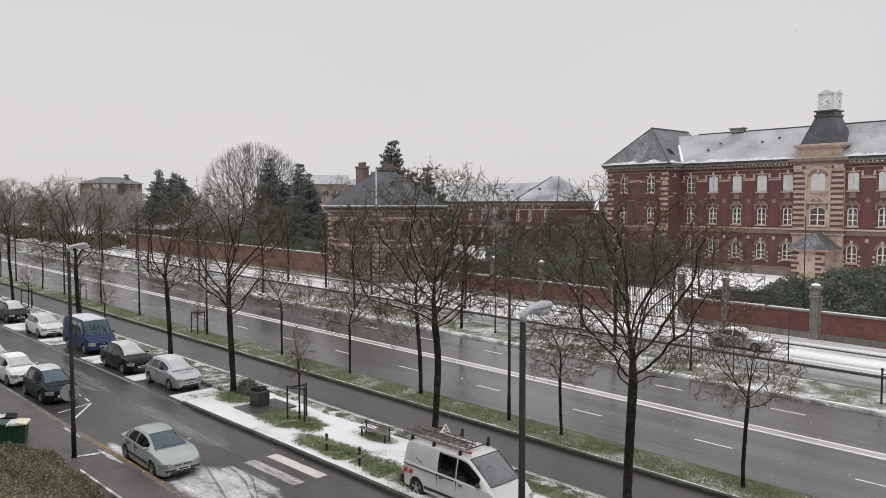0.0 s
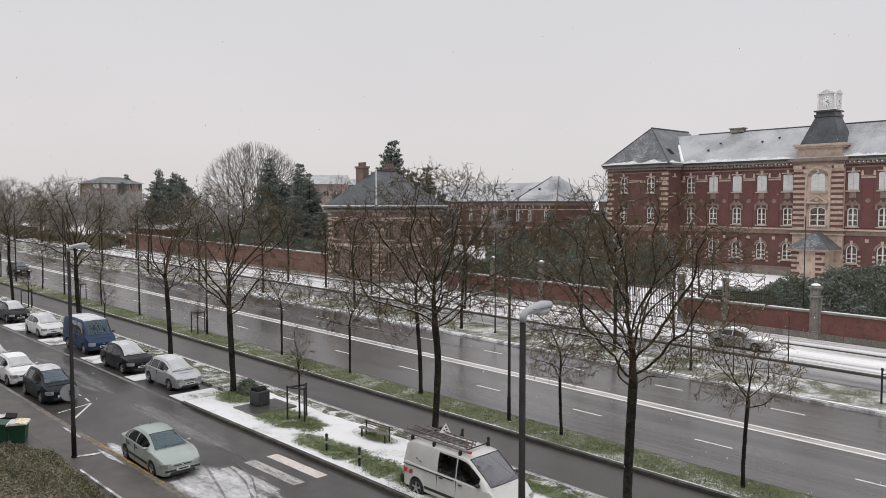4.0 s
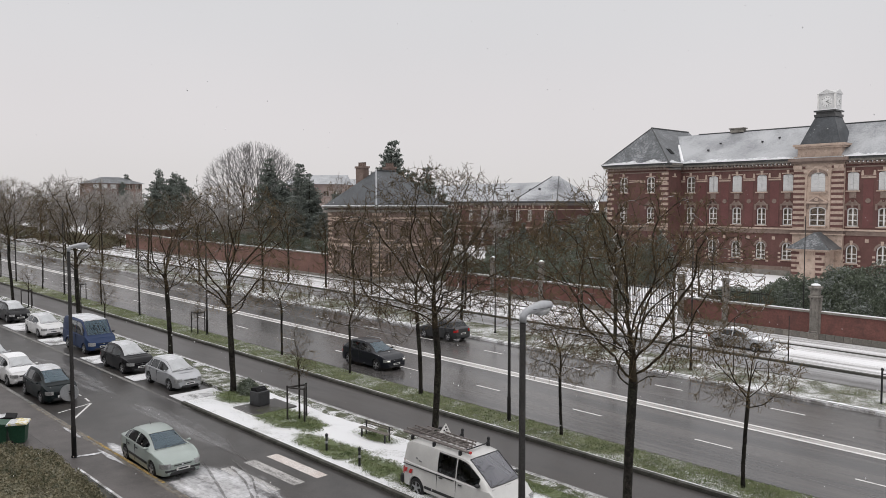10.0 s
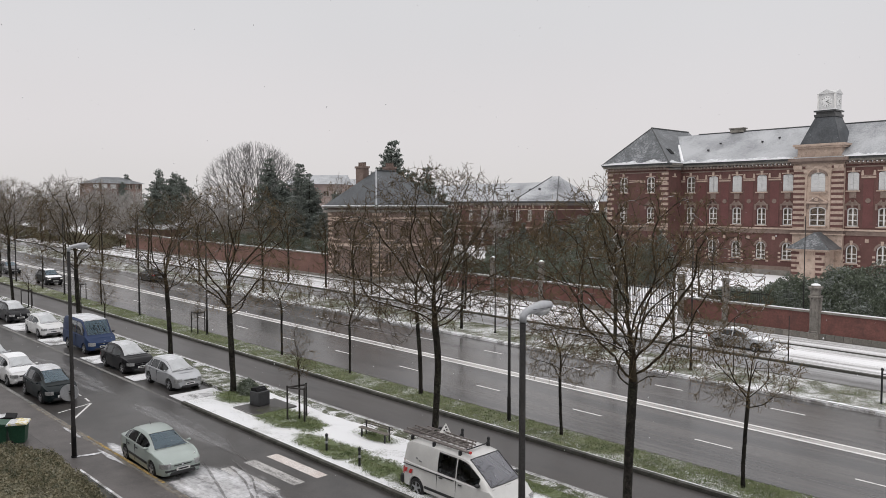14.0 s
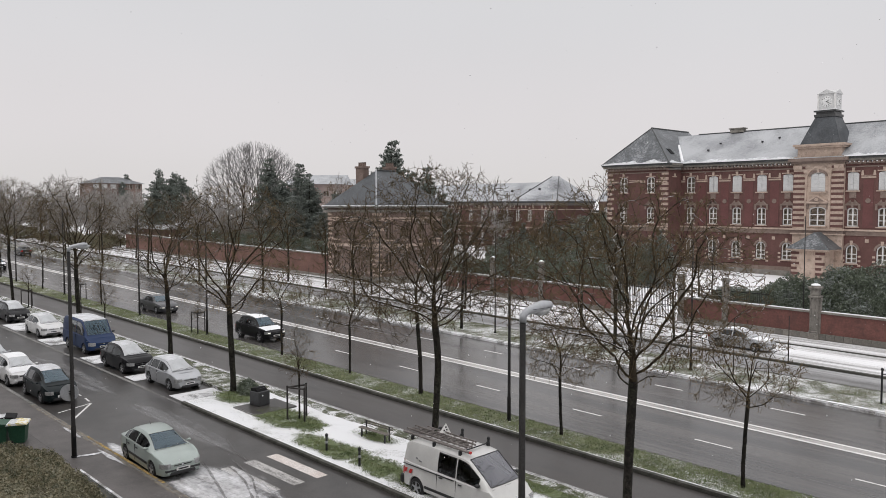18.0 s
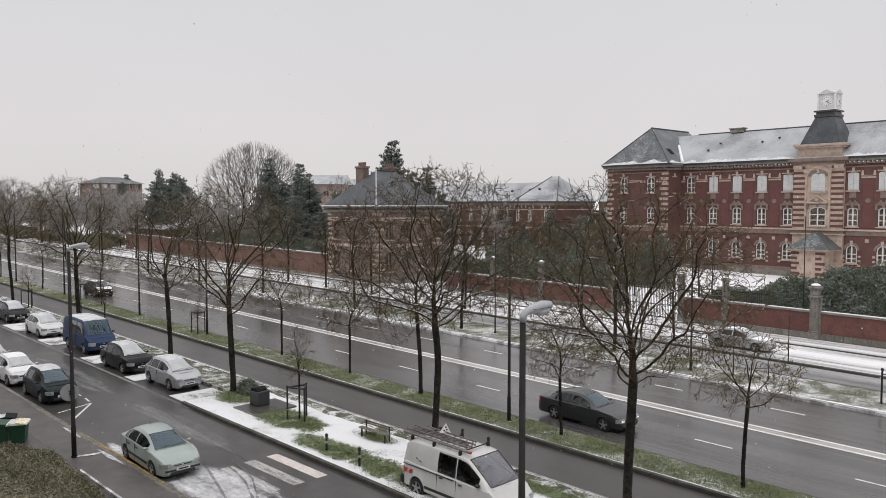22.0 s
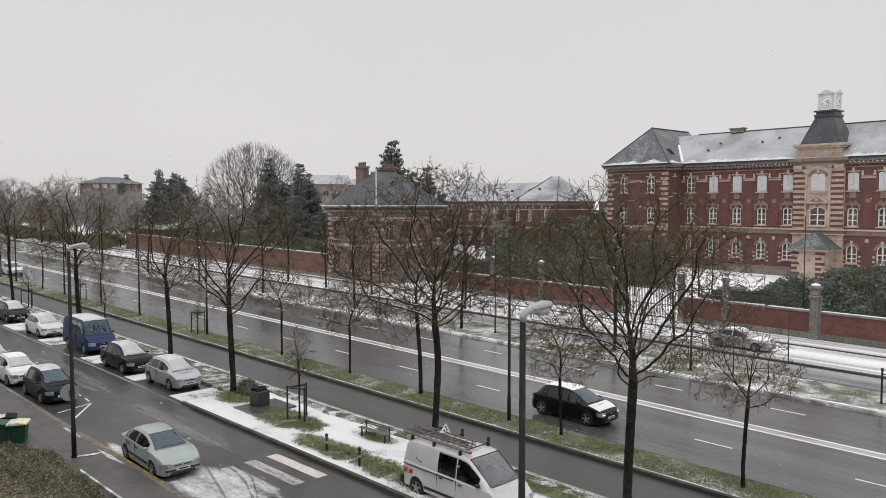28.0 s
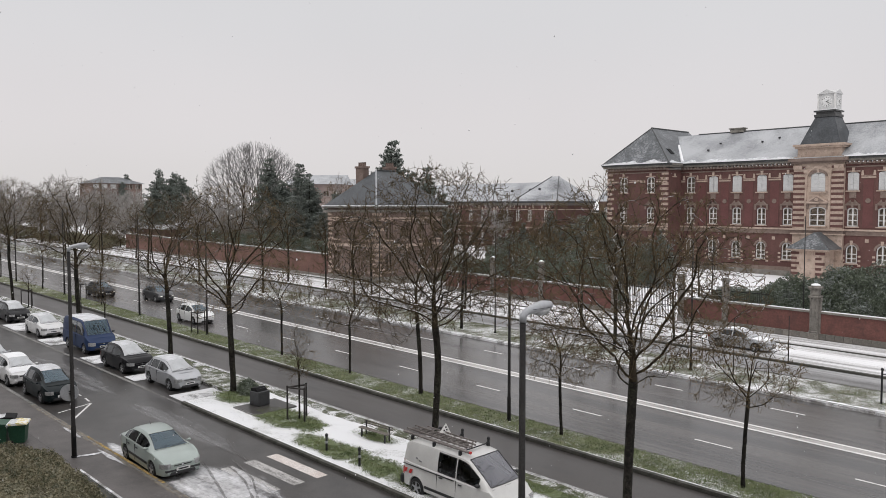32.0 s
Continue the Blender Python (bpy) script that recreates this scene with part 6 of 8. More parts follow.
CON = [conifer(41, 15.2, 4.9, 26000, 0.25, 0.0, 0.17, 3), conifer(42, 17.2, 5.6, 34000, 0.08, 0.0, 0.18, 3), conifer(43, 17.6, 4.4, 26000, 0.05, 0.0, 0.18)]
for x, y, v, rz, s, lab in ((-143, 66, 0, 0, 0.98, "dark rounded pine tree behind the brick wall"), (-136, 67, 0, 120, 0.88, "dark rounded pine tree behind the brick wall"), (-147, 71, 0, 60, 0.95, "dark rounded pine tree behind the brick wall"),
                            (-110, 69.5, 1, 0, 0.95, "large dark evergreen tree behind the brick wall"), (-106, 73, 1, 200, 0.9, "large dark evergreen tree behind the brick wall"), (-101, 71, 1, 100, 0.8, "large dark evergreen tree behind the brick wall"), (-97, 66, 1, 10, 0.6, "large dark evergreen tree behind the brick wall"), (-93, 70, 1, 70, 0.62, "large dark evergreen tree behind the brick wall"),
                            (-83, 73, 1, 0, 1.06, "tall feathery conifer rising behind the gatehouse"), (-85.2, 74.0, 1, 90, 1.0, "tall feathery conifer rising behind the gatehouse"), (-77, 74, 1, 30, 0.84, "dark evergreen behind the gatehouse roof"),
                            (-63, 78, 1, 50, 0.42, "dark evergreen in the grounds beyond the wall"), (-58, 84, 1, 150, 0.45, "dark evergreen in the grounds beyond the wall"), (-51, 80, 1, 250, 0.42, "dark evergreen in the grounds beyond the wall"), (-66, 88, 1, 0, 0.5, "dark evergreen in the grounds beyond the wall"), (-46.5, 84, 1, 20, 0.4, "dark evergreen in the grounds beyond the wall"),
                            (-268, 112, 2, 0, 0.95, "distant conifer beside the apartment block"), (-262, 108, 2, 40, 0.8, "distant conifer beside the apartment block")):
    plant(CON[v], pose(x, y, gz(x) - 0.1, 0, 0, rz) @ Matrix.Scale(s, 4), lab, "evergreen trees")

def shrub(seed, rx, ry, h, n, size, mat, flat=0.6):
    rng = random.Random(seed)
    pts = []
    while len(pts) < n:
        a, b = rng.uniform(0, math.tau), math.asin(rng.uniform(-0.15, 1.0))
        d = Vector((math.cos(b) * math.cos(a), math.cos(b) * math.sin(a), math.sin(b)))
        k = 0.90 + 0.26 * noise.noise(d * 2.3 + Vector((seed, 0, 0))) + 0.12 * noise.noise(d * 6.0 + Vector((seed, 3, 0))) - 0.38 * rng.random() ** 2
        pts.append(Vector((d.x * rx * k, d.y * ry * k, h * 0.12 + abs(d.z) * h * 0.88 * k)))
    me = clumps(rng, pts, size, flat, 0.3)
    me.materials.append(mat)
    core = MB()
    sides = 14
    core.lathe([(0.55, 0.0), (0.58, 0.3), (0.46, 0.5), (0.22, 0.6), (0.02, 0.62)], sides)
    core.v = [(x * rx, y * ry, z * h) for x, y, z in core.v]
    cm = core.mesh("core", True)
    cm.materials.append(mat)
    return [("core", cm), ("foliage", me)]


DRYH = shrub(63, 3.0, 1.6, 2.2, 6000, 0.11, M_hedge)

# a great bare tree with a broad fan of branches, and woods behind the wall
def fan_tree(seed, height, fork, r0, reach):
    """Stems that part again and again and end on one dome."""
    rng = random.Random(seed)
    trunk, boughs, twigs = [[], []], [[], []], [[], []]
    tube_fast(trunk, [Vector((0, 0, -0.3)), Vector((0.1, 0, fork * 0.5)), Vector((0, 0, fork))], [r0 * 1.3, r0, r0 * 0.9], 10)

    def grow(p, az, el, level, r):
        t = (0.0, 0.34, 0.58, 0.76, 0.89, 1.0)
        low = height - reach - fork
        rim = low * math.cos(el) + math.sqrt(reach * reach - (low * math.sin(el)) ** 2)
        d = Vector((math.sin(el) * math.cos(az), math.sin(el) * math.sin(az), math.cos(el)))
        e = Vector((0, 0, fork)) + d * rim * t[level + 1] * rng.uniform(0.95, 1.03)
        m = p.lerp(e, 0.5) + Vector((rng.uniform(-1, 1), rng.uniform(-1, 1), rng.uniform(-0.5, 0.5))) * 0.035 * (e - p).length + Vector((0, 0, 0.04 * (e - p).length))
        tube_fast(boughs if level < 3 else twigs, [p, m, e], [r, r * 0.85, r * 0.68], 5 if level < 3 else 3)
        if level == 4:
            return
        for _ in range((4, 4, 3, 4)[level]):
            w = (0.30, 0.20, 0.13, 0.085)[level]
            grow(e, az + rng.uniform(-w, w) / max(0.3, math.sin(el)), min(1.25, max(0.02, el + rng.uniform(-w, w))), level + 1, max(0.016, r * 0.56))

    for k in range(13):
        grow(Vector((0, 0, fork - rng.uniform(0, 1.2))), k * 2.4, 0.12 + 0.98 * math.sqrt((k + 0.5) / 13), 0, r0 * 0.42)
    out = []
    for st, nm in ((trunk, "trunk"), (boughs, "branchwork"), (twigs, "crown")):
        me = bpy.data.meshes.new(nm)
        me.from_pydata(st[0], [], st[1])
        out.append((nm, me))
    return out


GREAT = fan_tree(51, 22.6, 4.0, 0.5, 12.0)
plant(GREAT, pose(-145, 88, gz(-145)) @ Matrix.Scale(0.95, 4), "huge old bare tree with a domed fan-shaped crown", "", mats={"crown": M_twig_grey, "branchwork": M_twig_grey})
WOOD = [bare_tree(52, 13, 3.0, 0.2, 7, (10, 45), 9, 6, 4, thin=3.0), bare_tree(53, 11, 2.4, 0.17, 7, (14, 50), 9, 6, 4, thin=3.0)]
wr = random.Random(5)
for k in range(120):
    if k < 30:
        x, y = -95 - 5.0 * k + wr.uniform(-2, 2), 64 + wr.uniform(0, 14)
    elif k < 62:
        x, y = -100 - 6.5 * (k - 30) + wr.uniform(-3, 3), 85 + wr.uniform(0, 40)
    else:
        x, y = -165 - 4.4 * (k - 62) + wr.uniform(-4, 4), wr.uniform(18, 125)
        if 26 < y < 52:
            y += 30
    plant(WOOD[k % 2], pose(x, y, gz(x) - 0.1, 0, 0, wr.uniform(0, 360)) @ Matrix.Scale(wr.uniform(0.62, 0.98), 4), "bare tree in the misty grounds behind the wall", "woodland trees", mats={"crown": M_twig_haze, "branchwork": M_twig_haze})
for k in range(64):
    if k < 30:
        x, y = -142 - 3.2 * k + wr.uniform(-2, 2), wr.uniform(52.5, 76)
    else:
        x, y = -330 - wr.uniform(0, 130), wr.uniform(-10, 190)
    plant(WOOD[k % 2], pose(x, y, gz(x) - 0.1, 0, 0, wr.uniform(0, 360)) @ Matrix.Scale(wr.uniform(0.55, 0.85) if k < 30 else wr.uniform(1.0, 1.5), 4), "bare tree among the hazy woods beside the avenue", "woodland trees", mats={"crown": M_twig_haze, "branchwork": M_twig_haze})
for k in range(16):
    x = -144 - 6.0 * k
    plant(DRYH, pose(x, 55.5 + wr.uniform(-1, 4), gz(x), 0, 0, 40 * k) @ Matrix.Scale(wr.uniform(0.9, 1.4), 4), "brownish leafless hedge clump beside the avenue", "hedge clumps", "shrub", "shrub")
GROVE = [bare_tree(54, 12.5, 3.4, 0.17, 7, (10, 45), 8, 5, 3, thin=1.8), bare_tree(55, 11, 2.8, 0.15, 7, (14, 50), 8, 5, 3, thin=1.8)]
for x, y, s in ((-157, 120, 1.35), (-163, 126, 1.25), (-151, 124, 1.2), (-66, 84, 0.72), (-60, 80, 0.66), (-52, 80, 0.58), (-70, 92, 0.75), (-41, 66, 0.5), (-38.5, 78, 0.62), (-55, 72, 0.66), (-64, 70, 0.66), (-44, 74, 0.55), (-57, 88, 0.7), (-52, 92, 0.6), (-66, 100, 0.75)):
    plant(GROVE[int(x) % 2], pose(x, y, gz(x), 0, 0, x * 7) @ Matrix.Scale(s, 4), "bare tree in the institution's grounds", "ground trees")


LAUREL = [shrub(61, 4.6, 2.6, 4.4, 30000, 0.075, M_laurel), shrub(62, 3.2, 2.4, 4.0, 22000, 0.075, M_laurel)]
for x, y, v, rz, s in ((-23.2, 65.2, 1, 0, 0.86), (-18.5, 66.0, 0, 0, 0.98), (-12.0, 66.2, 0, 170, 1.0), (-15.0, 68.5, 1, 30, 1.05), (-8.5, 67, 0, 60, 1.0), (-25.6, 67.5, 1, 80, 0.72), (-20.6, 68.5, 1, 10, 0.95),
                       (-49.8, 63.6, 0, 0, 0.95), (-43.8, 63.8, 1, 40, 1.0), (-55.5, 63.5, 1, 90, 1.0), (-40.3, 63.2, 1, 10, 0.6), (-52, 67, 0, 20, 1.1), (-46, 67.5, 0, 100, 1.0),
                       (-26.8, 63.2, 1, 30, 0.60), (-29.0, 63.4, 1, 100, 0.56), (-31.0, 64.0, 1, 200, 0.52), (-25.0, 63.4, 1, 10, 0.66), (-29.6, 66.6, 0, 40, 0.5), (-82, 124, 0, 0, 1.7), (-86, 131, 1, 0, 1.9), (-79, 127, 1, 60, 1.6), (-62.5, 65.5, 1, 0, 0.95), (-59.0, 64.0, 1, 120, 0.9), (-62, 76, 0, 0, 1.1), (-56, 79, 1, 0, 1.2), (-50, 84, 0, 50, 1.1), (-67, 82, 0, 20, 1.2), (-72, 88, 1, 0, 1.3), (-61, 92, 0, 10, 1.2),
                       (-86, 63, 0, 0, 1.0), (-92, 63.5, 1, 40, 1.1), (-98.5, 63.5, 0, 70, 1.1), (-105, 63.5, 1, 20, 1.1), (-112, 64, 0, 10, 1.0), (-119, 65, 0, 50, 1.0), (-127, 65, 1, 10, 1.15), (-134, 66, 0, 90, 1.1), (-142, 65, 1, 30, 1.2), (-116, 78, 0, 0, 1.3), (-128, 80, 1, 0, 1.5), (-140, 82, 0, 40, 1.4)):
    plant(LAUREL[v], pose(x, y, gz(x), 0, 0, rz) @ Matrix.Scale(s * (1.36 if x > -30 else 1.05), 4), "dense evergreen shrub dusted with snow behind the wall", "wall shrubs", "shrub", "shrub")

hd = random.Random(8)
hp = []


def hedge_front(x):
    return 9.25 + 0.06 * (-24.2 - x) if x > -30.2 else 9.61 - 0.6 * (-30.2 - x)


for _ in range(70000):
    x = hd.uniform(-34.5, -20)
    yf = hedge_front(x)
    y = hd.uniform(4.6, yf)
    topz = 1.02 + 0.20 * noise.noise((x * 0.9, y * 0.9, 0)) + 0.16 * noise.noise((x * 3, y * 3, 1)) + 0.07 * noise.noise((x * 9, y * 9, 2)) - 0.25 * max(0.0, y - yf + 0.35)
    if hd.random() < 0.75:
        hp.append(Vector((x, y, gz(x) + topz + hd.uniform(-0.20, 0.06))))
    else:
        hp.append(Vector((x, yf - 0.05 + hd.uniform(-0.1, 0.08) + 0.15 * noise.noise((x, 0, 5)), gz(x) + hd.uniform(0.05, 0.9))))
hedge = thing("hedge", pose(0, 0, 0), "clipped olive-brown hedge with small leaves beside the pavement", "hedge")
hm = clumps(hd, hp, 0.042, 0.8, 0.4)
hm.materials.append(M_hedge)
part("foliage", hm, None, hedge, kind="stuff")
hc = MB()
xs = np.linspace(-34.5, -20, 30)
hc.add([(x, y, gz(x) + z) for x in xs for y, z in ((4.9, 0.0), (4.9, 0.9), (hedge_front(x) - 0.35, 0.9), (hedge_front(x) - 0.15, 0.6), (hedge_front(x) - 0.15, 0.0))], [(i * 5 + j, i * 5 + j + 1, i * 5 + j + 6, i * 5 + j + 5) for i in range(29) for j in range(4)])
part("core", hc, M_hedge, hedge)


# ---------------------------------------------------------------- vehicles
def lerp_list(keys, x):
    """keys: (x, value) in falling or rising x; linear between them."""
    ks = sorted(keys)
    if x <= ks[0][0]:
        return ks[0][1]
    for (a, va), (b, vb) in zip(ks, ks[1:]):
        if x <= b:
            return va + (vb - va) * (x - a) / (b - a)
    return ks[-1][1]


def ease(keys, x):
    """As lerp_list, averaged over a short stretch so that the line has no hard kinks."""
    return sum(lerp_list(keys, x + d) for d in (-0.08, -0.04, 0.0, 0.04, 0.08)) / 5


def wheel_meshes(r, w, hub):
    ty = MB().tube([(0, y, 0) for y in (-w / 2, -w / 2 + 0.02, w / 2 - 0.02, w / 2)], [r - 0.03, r, r, r - 0.03], 24).mesh("tyre", True)
    ty.materials.append(M_tyre)
    rm = MB().disc((0, -w / 2 + 0.03, 0), (0, 1, 0), r * 0.70, 0.02, 20)
    rm.tube([(0, -w / 2 - 0.004, 0), (0, -w / 2 + 0.04, 0)], [r * 0.16, r * 0.2], 10)
    for k in range(hub):
        a = k * math.tau / hub
        rm.box(-0.035, 0.035, -w / 2 - 0.008, -w / 2 + 0.02, r * 0.12, r * 0.66, pose(0, 0, 0, 0, math.degrees(a), 0))
    rm.tube([(0, -w / 2 - 0.012, 0), (0, -w / 2 + 0.03, 0)], [r * 0.72, r * 0.72], 20, False)
    rmm = rm.mesh("rim")
    rmm.materials.append(M_rim)
    return ty, rmm


def vehicle(name, m, label, category, colour, L=4.1, W=1.7, H=1.45, base=2.5, front_over=0.82, hood=0.98, cowl=1.0, nose=0.72, tail=0.95, wheel=0.30,
            cowl_x=0.95, roof_f=0.25, roof_r=-1.2, tail_x=-1.85, belt=0.92, pillars=(-0.35, -1.15), sill=0.2, roof_w=0.56, snow="", rear_end=None, lights_on=False, plates=True, rails=False,
            cover_side=(), group="", hub=5, trim_band=False, seats=True, snow_roof=True, seal_r=0.009, screen=None):
    """A road vehicle facing +x, its origin on the ground below its middle. cowl_x: foot of the windscreen; roof_f, roof_r: the roof's ends;
    tail_x: foot of the rear window; pillars: where the side glass is parted."""
    root = thing(name, m, label, category, group)
    xf, xr = L / 2, -L / 2
    fw, rw = xf - front_over, xf - front_over - base
    topk = [(xf, nose - 0.10), (xf - 0.06, nose - 0.02), (xf - 0.16, nose + 0.03), (xf - 0.38, nose + (hood - nose) * 0.55), (cowl_x + 0.1, hood), (cowl_x, cowl), (roof_f, H - 0.06), (roof_f - 0.3, H - 0.015), ((roof_f + roof_r) / 2, H), (roof_r + 0.25, H - 0.03),
            (roof_r, H - 0.07), (tail_x, tail), (xr + 0.1, (rear_end or tail - 0.06) + 0.02), (xr, rear_end or tail - 0.1)]
    hwk = [(xf, W * 0.33), (xf - 0.05, W * 0.39), (xf - 0.14, W * 0.43), (xf - 0.32, W * 0.47), (xf - 0.7, W * 0.497), (0.0, W * 0.5), (xr + 0.7, W * 0.495), (xr + 0.25, W * 0.475), (xr + 0.06, W * 0.44), (xr, W * 0.40)]
    keys = {xf, xr, xf - 0.03, xf - 0.08, xf - 0.18, xr + 0.03, xr + 0.08, xr + 0.2, cowl_x, cowl_x + 0.06, roof_f, roof_r, tail_x, tail_x - 0.05}
    ar = wheel + 0.055
    for c in (fw, rw):
        for k in range(13):
            keys.add(c + ar * math.cos(math.pi * k / 12))
    # side glass stretches: front quarter, doors
    win0 = cowl_x - 0.42 * (cowl_x - roof_f)
    end = tail_x + 0.62 * (roof_r - tail_x) if tail_x < roof_r - 0.05 else roof_r
    cuts = [win0] + [p + d for p in pillars for d in (0.045, -0.045)] + [end]
    spans = list(zip(cuts[0::2], cuts[1::2]))
    keys |= set(cuts)
    x = xr
    while x < xf:
        keys.add(x)
        x += 0.22
    xs = sorted(keys)
    ys = [xs[0]]
    for v in xs[1:]:
        if v - ys[-1] > 0.012:
            ys.append(v)
        elif any(abs(v - c) < 1e-6 for c in cuts + [roof_f, roof_r, cowl_x, tail_x]):
            ys[-1] = v
    xs = ys

    def section(x):
        top = ease(topk, x)
        hw = lerp_list(hwk, x)
        bl = min(belt + 0.05 * (0.0 - x) / L, top - 0.035)
        low = sill + (0.10 if x > xf - 0.05 or x < xr + 0.05 else 0.0)
        for c in (fw, rw):
            if abs(x - c) < ar:
                low = max(low, wheel + math.sqrt(max(0.0, ar * ar - (x - c) ** 2)))
        high = max(0.0, min(1.0, (top - bl) / 0.35))
        re = hw * (0.90 - 0.06 * high) * (1 - high) + min(roof_w * W / 1.7 if W < 1.8 else roof_w * W / 1.7, hw - 0.06) * high
        edge = top - 0.028 - 0.05 * high
        hb = hw - 0.035
        l2 = max(low, min(bl - 0.1, 0.48))
        l3 = max(low + 0.01, min(bl - 0.06, 0.66))
        p = [(0, low if low < 0.45 else sill + 0.12), (hw - 0.14, low), (hw - 0.02, low + 0.015), (hw, max(low + 0.03, min(0.36, bl - 0.12))), (hw + 0.012, max(l2, low + 0.04)), (hw + 0.004, max(l3, low + 0.05)), (hb + 0.012, max(bl - 0.02, low + 0.055)), (hb - 0.012, max(bl + 0.006, low + 0.06))]
        for t in (0.06, 0.5, 0.90):
            bow = 0.022 * math.sin(math.pi * t) * high
            p.append((hb - 0.012 + (re - hb + 0.012) * t + bow, bl + 0.006 + (edge - bl - 0.006) * t))
        p += [(re, edge), (re * 0.88, top - 0.012 - 0.012 * high), (re * 0.5, top - 0.003), (0, top)]
        return p

    rows = [section(x) for x in xs]
    n = 15
    verts, index = [], {}
    for i, (x, p) in enumerate(zip(xs, rows)):
        for s in (1, -1):
            for j, (y, z) in enumerate(p):
                if s < 0 and j in (0, n - 1):
                    index[i, s, j] = index[i, 1, j]
                    continue
                index[i, s, j] = len(verts)
                # windscreen and rear window bow forwards in the middle
                bow = 0.0
                if j >= 11:
                    f = 1 - (abs(y) / (p[11][0] + 1e-6)) ** 2
                    if roof_f <= x <= cowl_x + 0.3:
                        bow = 0.07 * f
                    elif tail_x - 0.1 <= x <= roof_r:
                        bow = -0.05 * f
                verts.append((x + bow, s * y, z))
    body, glassf = [], {"windscreen": [], "rear_window": []}
    for k in range(len(spans)):
        glassf["side_window", 1, k], glassf["side_window", -1, k] = [], []
    for i in range(len(xs) - 1):
        xm = (xs[i] + xs[i + 1]) / 2
        for s in (1, -1):
            for j in range(n - 1):
                q = [index[i, s, j], index[i + 1, s, j], index[i + 1, s, j + 1], index[i, s, j + 1]]
                if s > 0:
                    q = q[::-1]
                q = tuple(dict.fromkeys(q))
                if len(q) < 3:
                    continue
                where = None
                if j >= 12 and roof_f + 0.02 < xm < cowl_x - 0.02:
                    where = "windscreen"
                elif j >= 12 and tail_x + 0.06 < xm < roof_r - 0.05 and tail_x < roof_r - 0.12:
                    where = "rear_window"
                elif j in (8, 9):
                    for k, (a, b) in enumerate(spans):
                        if b < xm < a and (s, k) not in cover_side:
                            where = ("side_window", s, k)
                (body if where is None else glassf[where]).append(q)
    for i in (0, len(xs) - 1):
        ring = [index[i, 1, j] for j in range(n)] + [index[i, -1, j] for j in range(n - 2, 0, -1)]
        body.append(tuple(ring) if i else tuple(reversed(ring)))

    def sub(faces, off=0.0):
        used = sorted({i for f in faces for i in f})
        mp = {o: k for k, o in enumerate(used)}
        b = MB()
        b.v, b.f = [(verts[o][0], verts[o][1], verts[o][2] + off) for o in used], [tuple(mp[i] for i in f) for f in faces]
        return b

    me = sub(body).mesh("body", True)
    me.materials.append(colour)
    bo = part("body", me, None, root)
    me.set_sharp_from_angle(angle=radians(30))
    for where, faces in glassf.items():
        if faces:
            nm = where if isinstance(where, str) else "side_window"
            edges = {}
            for fq in faces:
                for a, b in zip(fq, fq[1:] + fq[:1]):
                    key = (min(a, b), max(a, b))
                    edges[key] = edges.get(key, 0) + 1
            seal = MB()
            for (a, b), c in edges.items():
                if c == 1 and (Vector(verts[a]) - Vector(verts[b])).length > 0.002:
                    seal.tube([verts[a], verts[b]], [seal_r, seal_r], 4, False)
            part("window_seal", seal, M_trim, root)
            part(nm, sub(faces), (screen or M_screen) if nm == "windscreen" else M_carglass, root, smooth=True)
            if snow and nm != "side_window" and (snow in ("all", "glass") or (snow != "top" and nm in snow)):
                part("frost", sub(faces, 0.012), M_frost, root, "thin layer of snow on the glass", smooth=True)
    if snow:
        fs = []
        for i in range(len(xs) - 1):
            xm = (xs[i] + xs[i + 1]) / 2
            roofy = roof_r < xm < roof_f and snow_roof
            hoody = cowl_x + 0.1 < xm < xf - 0.25 and snow in ("all", "top")
            if roofy or hoody:
                for s in (1, -1):
                    for j in (12, 13) if roofy else (11, 12, 13):
                        q = [index[i, s, j], index[i + 1, s, j], index[i + 1, s, j + 1], index[i, s, j + 1]]
                        q = tuple(dict.fromkeys(q[::-1] if s > 0 else q))
                        fs.append(q)
        if fs:
            part("snow_cover", sub(fs, 0.014), M_snow_solid if snow in ("all", "top") else M_snow_thin, root, "snow lying on the roof and bonnet", smooth=True)
    # inside and below
    part("underbody", MB().box(xr + 0.25, xf - 0.3, -W / 2 + 0.17, W / 2 - 0.17, sill + 0.02, 0.52), M_dark, root)
    if seats:
        for x in (min(0.05, roof_f - 0.35), min(0.05, roof_f - 0.35) - 0.95):
            if x > xr + 0.7:
                for y in (-W * 0.21, W * 0.21):
                    part("seat", MB().rbox(x - 0.28, x + 0.22, y - 0.24, y + 0.24, 0.5, 0.66, 0.05).rbox(x - 0.38, x - 0.22, y - 0.23, y + 0.23, 0.6, min(H - 0.4, 1.12), 0.05).rbox(x - 0.37, x - 0.26, y - 0.12, y + 0.12, min(H - 0.38, 1.14), H - 0.2, 0.04), M_trim, root)
        part("dashboard", MB().rbox(cowl_x - 0.42, cowl_x - 0.02, -W * 0.42, W * 0.42, 0.55, cowl - 0.06, 0.05), M_dark, root)
    # wheels
    ty, rm = wheel_meshes(wheel, 0.2, hub)
    for c in (fw, rw):
        for s in (1, -1):
            wh = part("wheel", MB(), None, root, m=pose(c, -s * (W / 2 - 0.105), wheel, 0, 0, 0 if s > 0 else 180))
            part("tyre", ty, None, wh)
            part("rim", rm, None, wh)
            part("wheel_arch", MB().disc((c, -s * (W / 2 - 0.17), wheel + 0.02), (0, 1, 0), ar - 0.004, 0.2, 20), M_dark, root)
    # face
    zn = ease(topk, xf - 0.05)
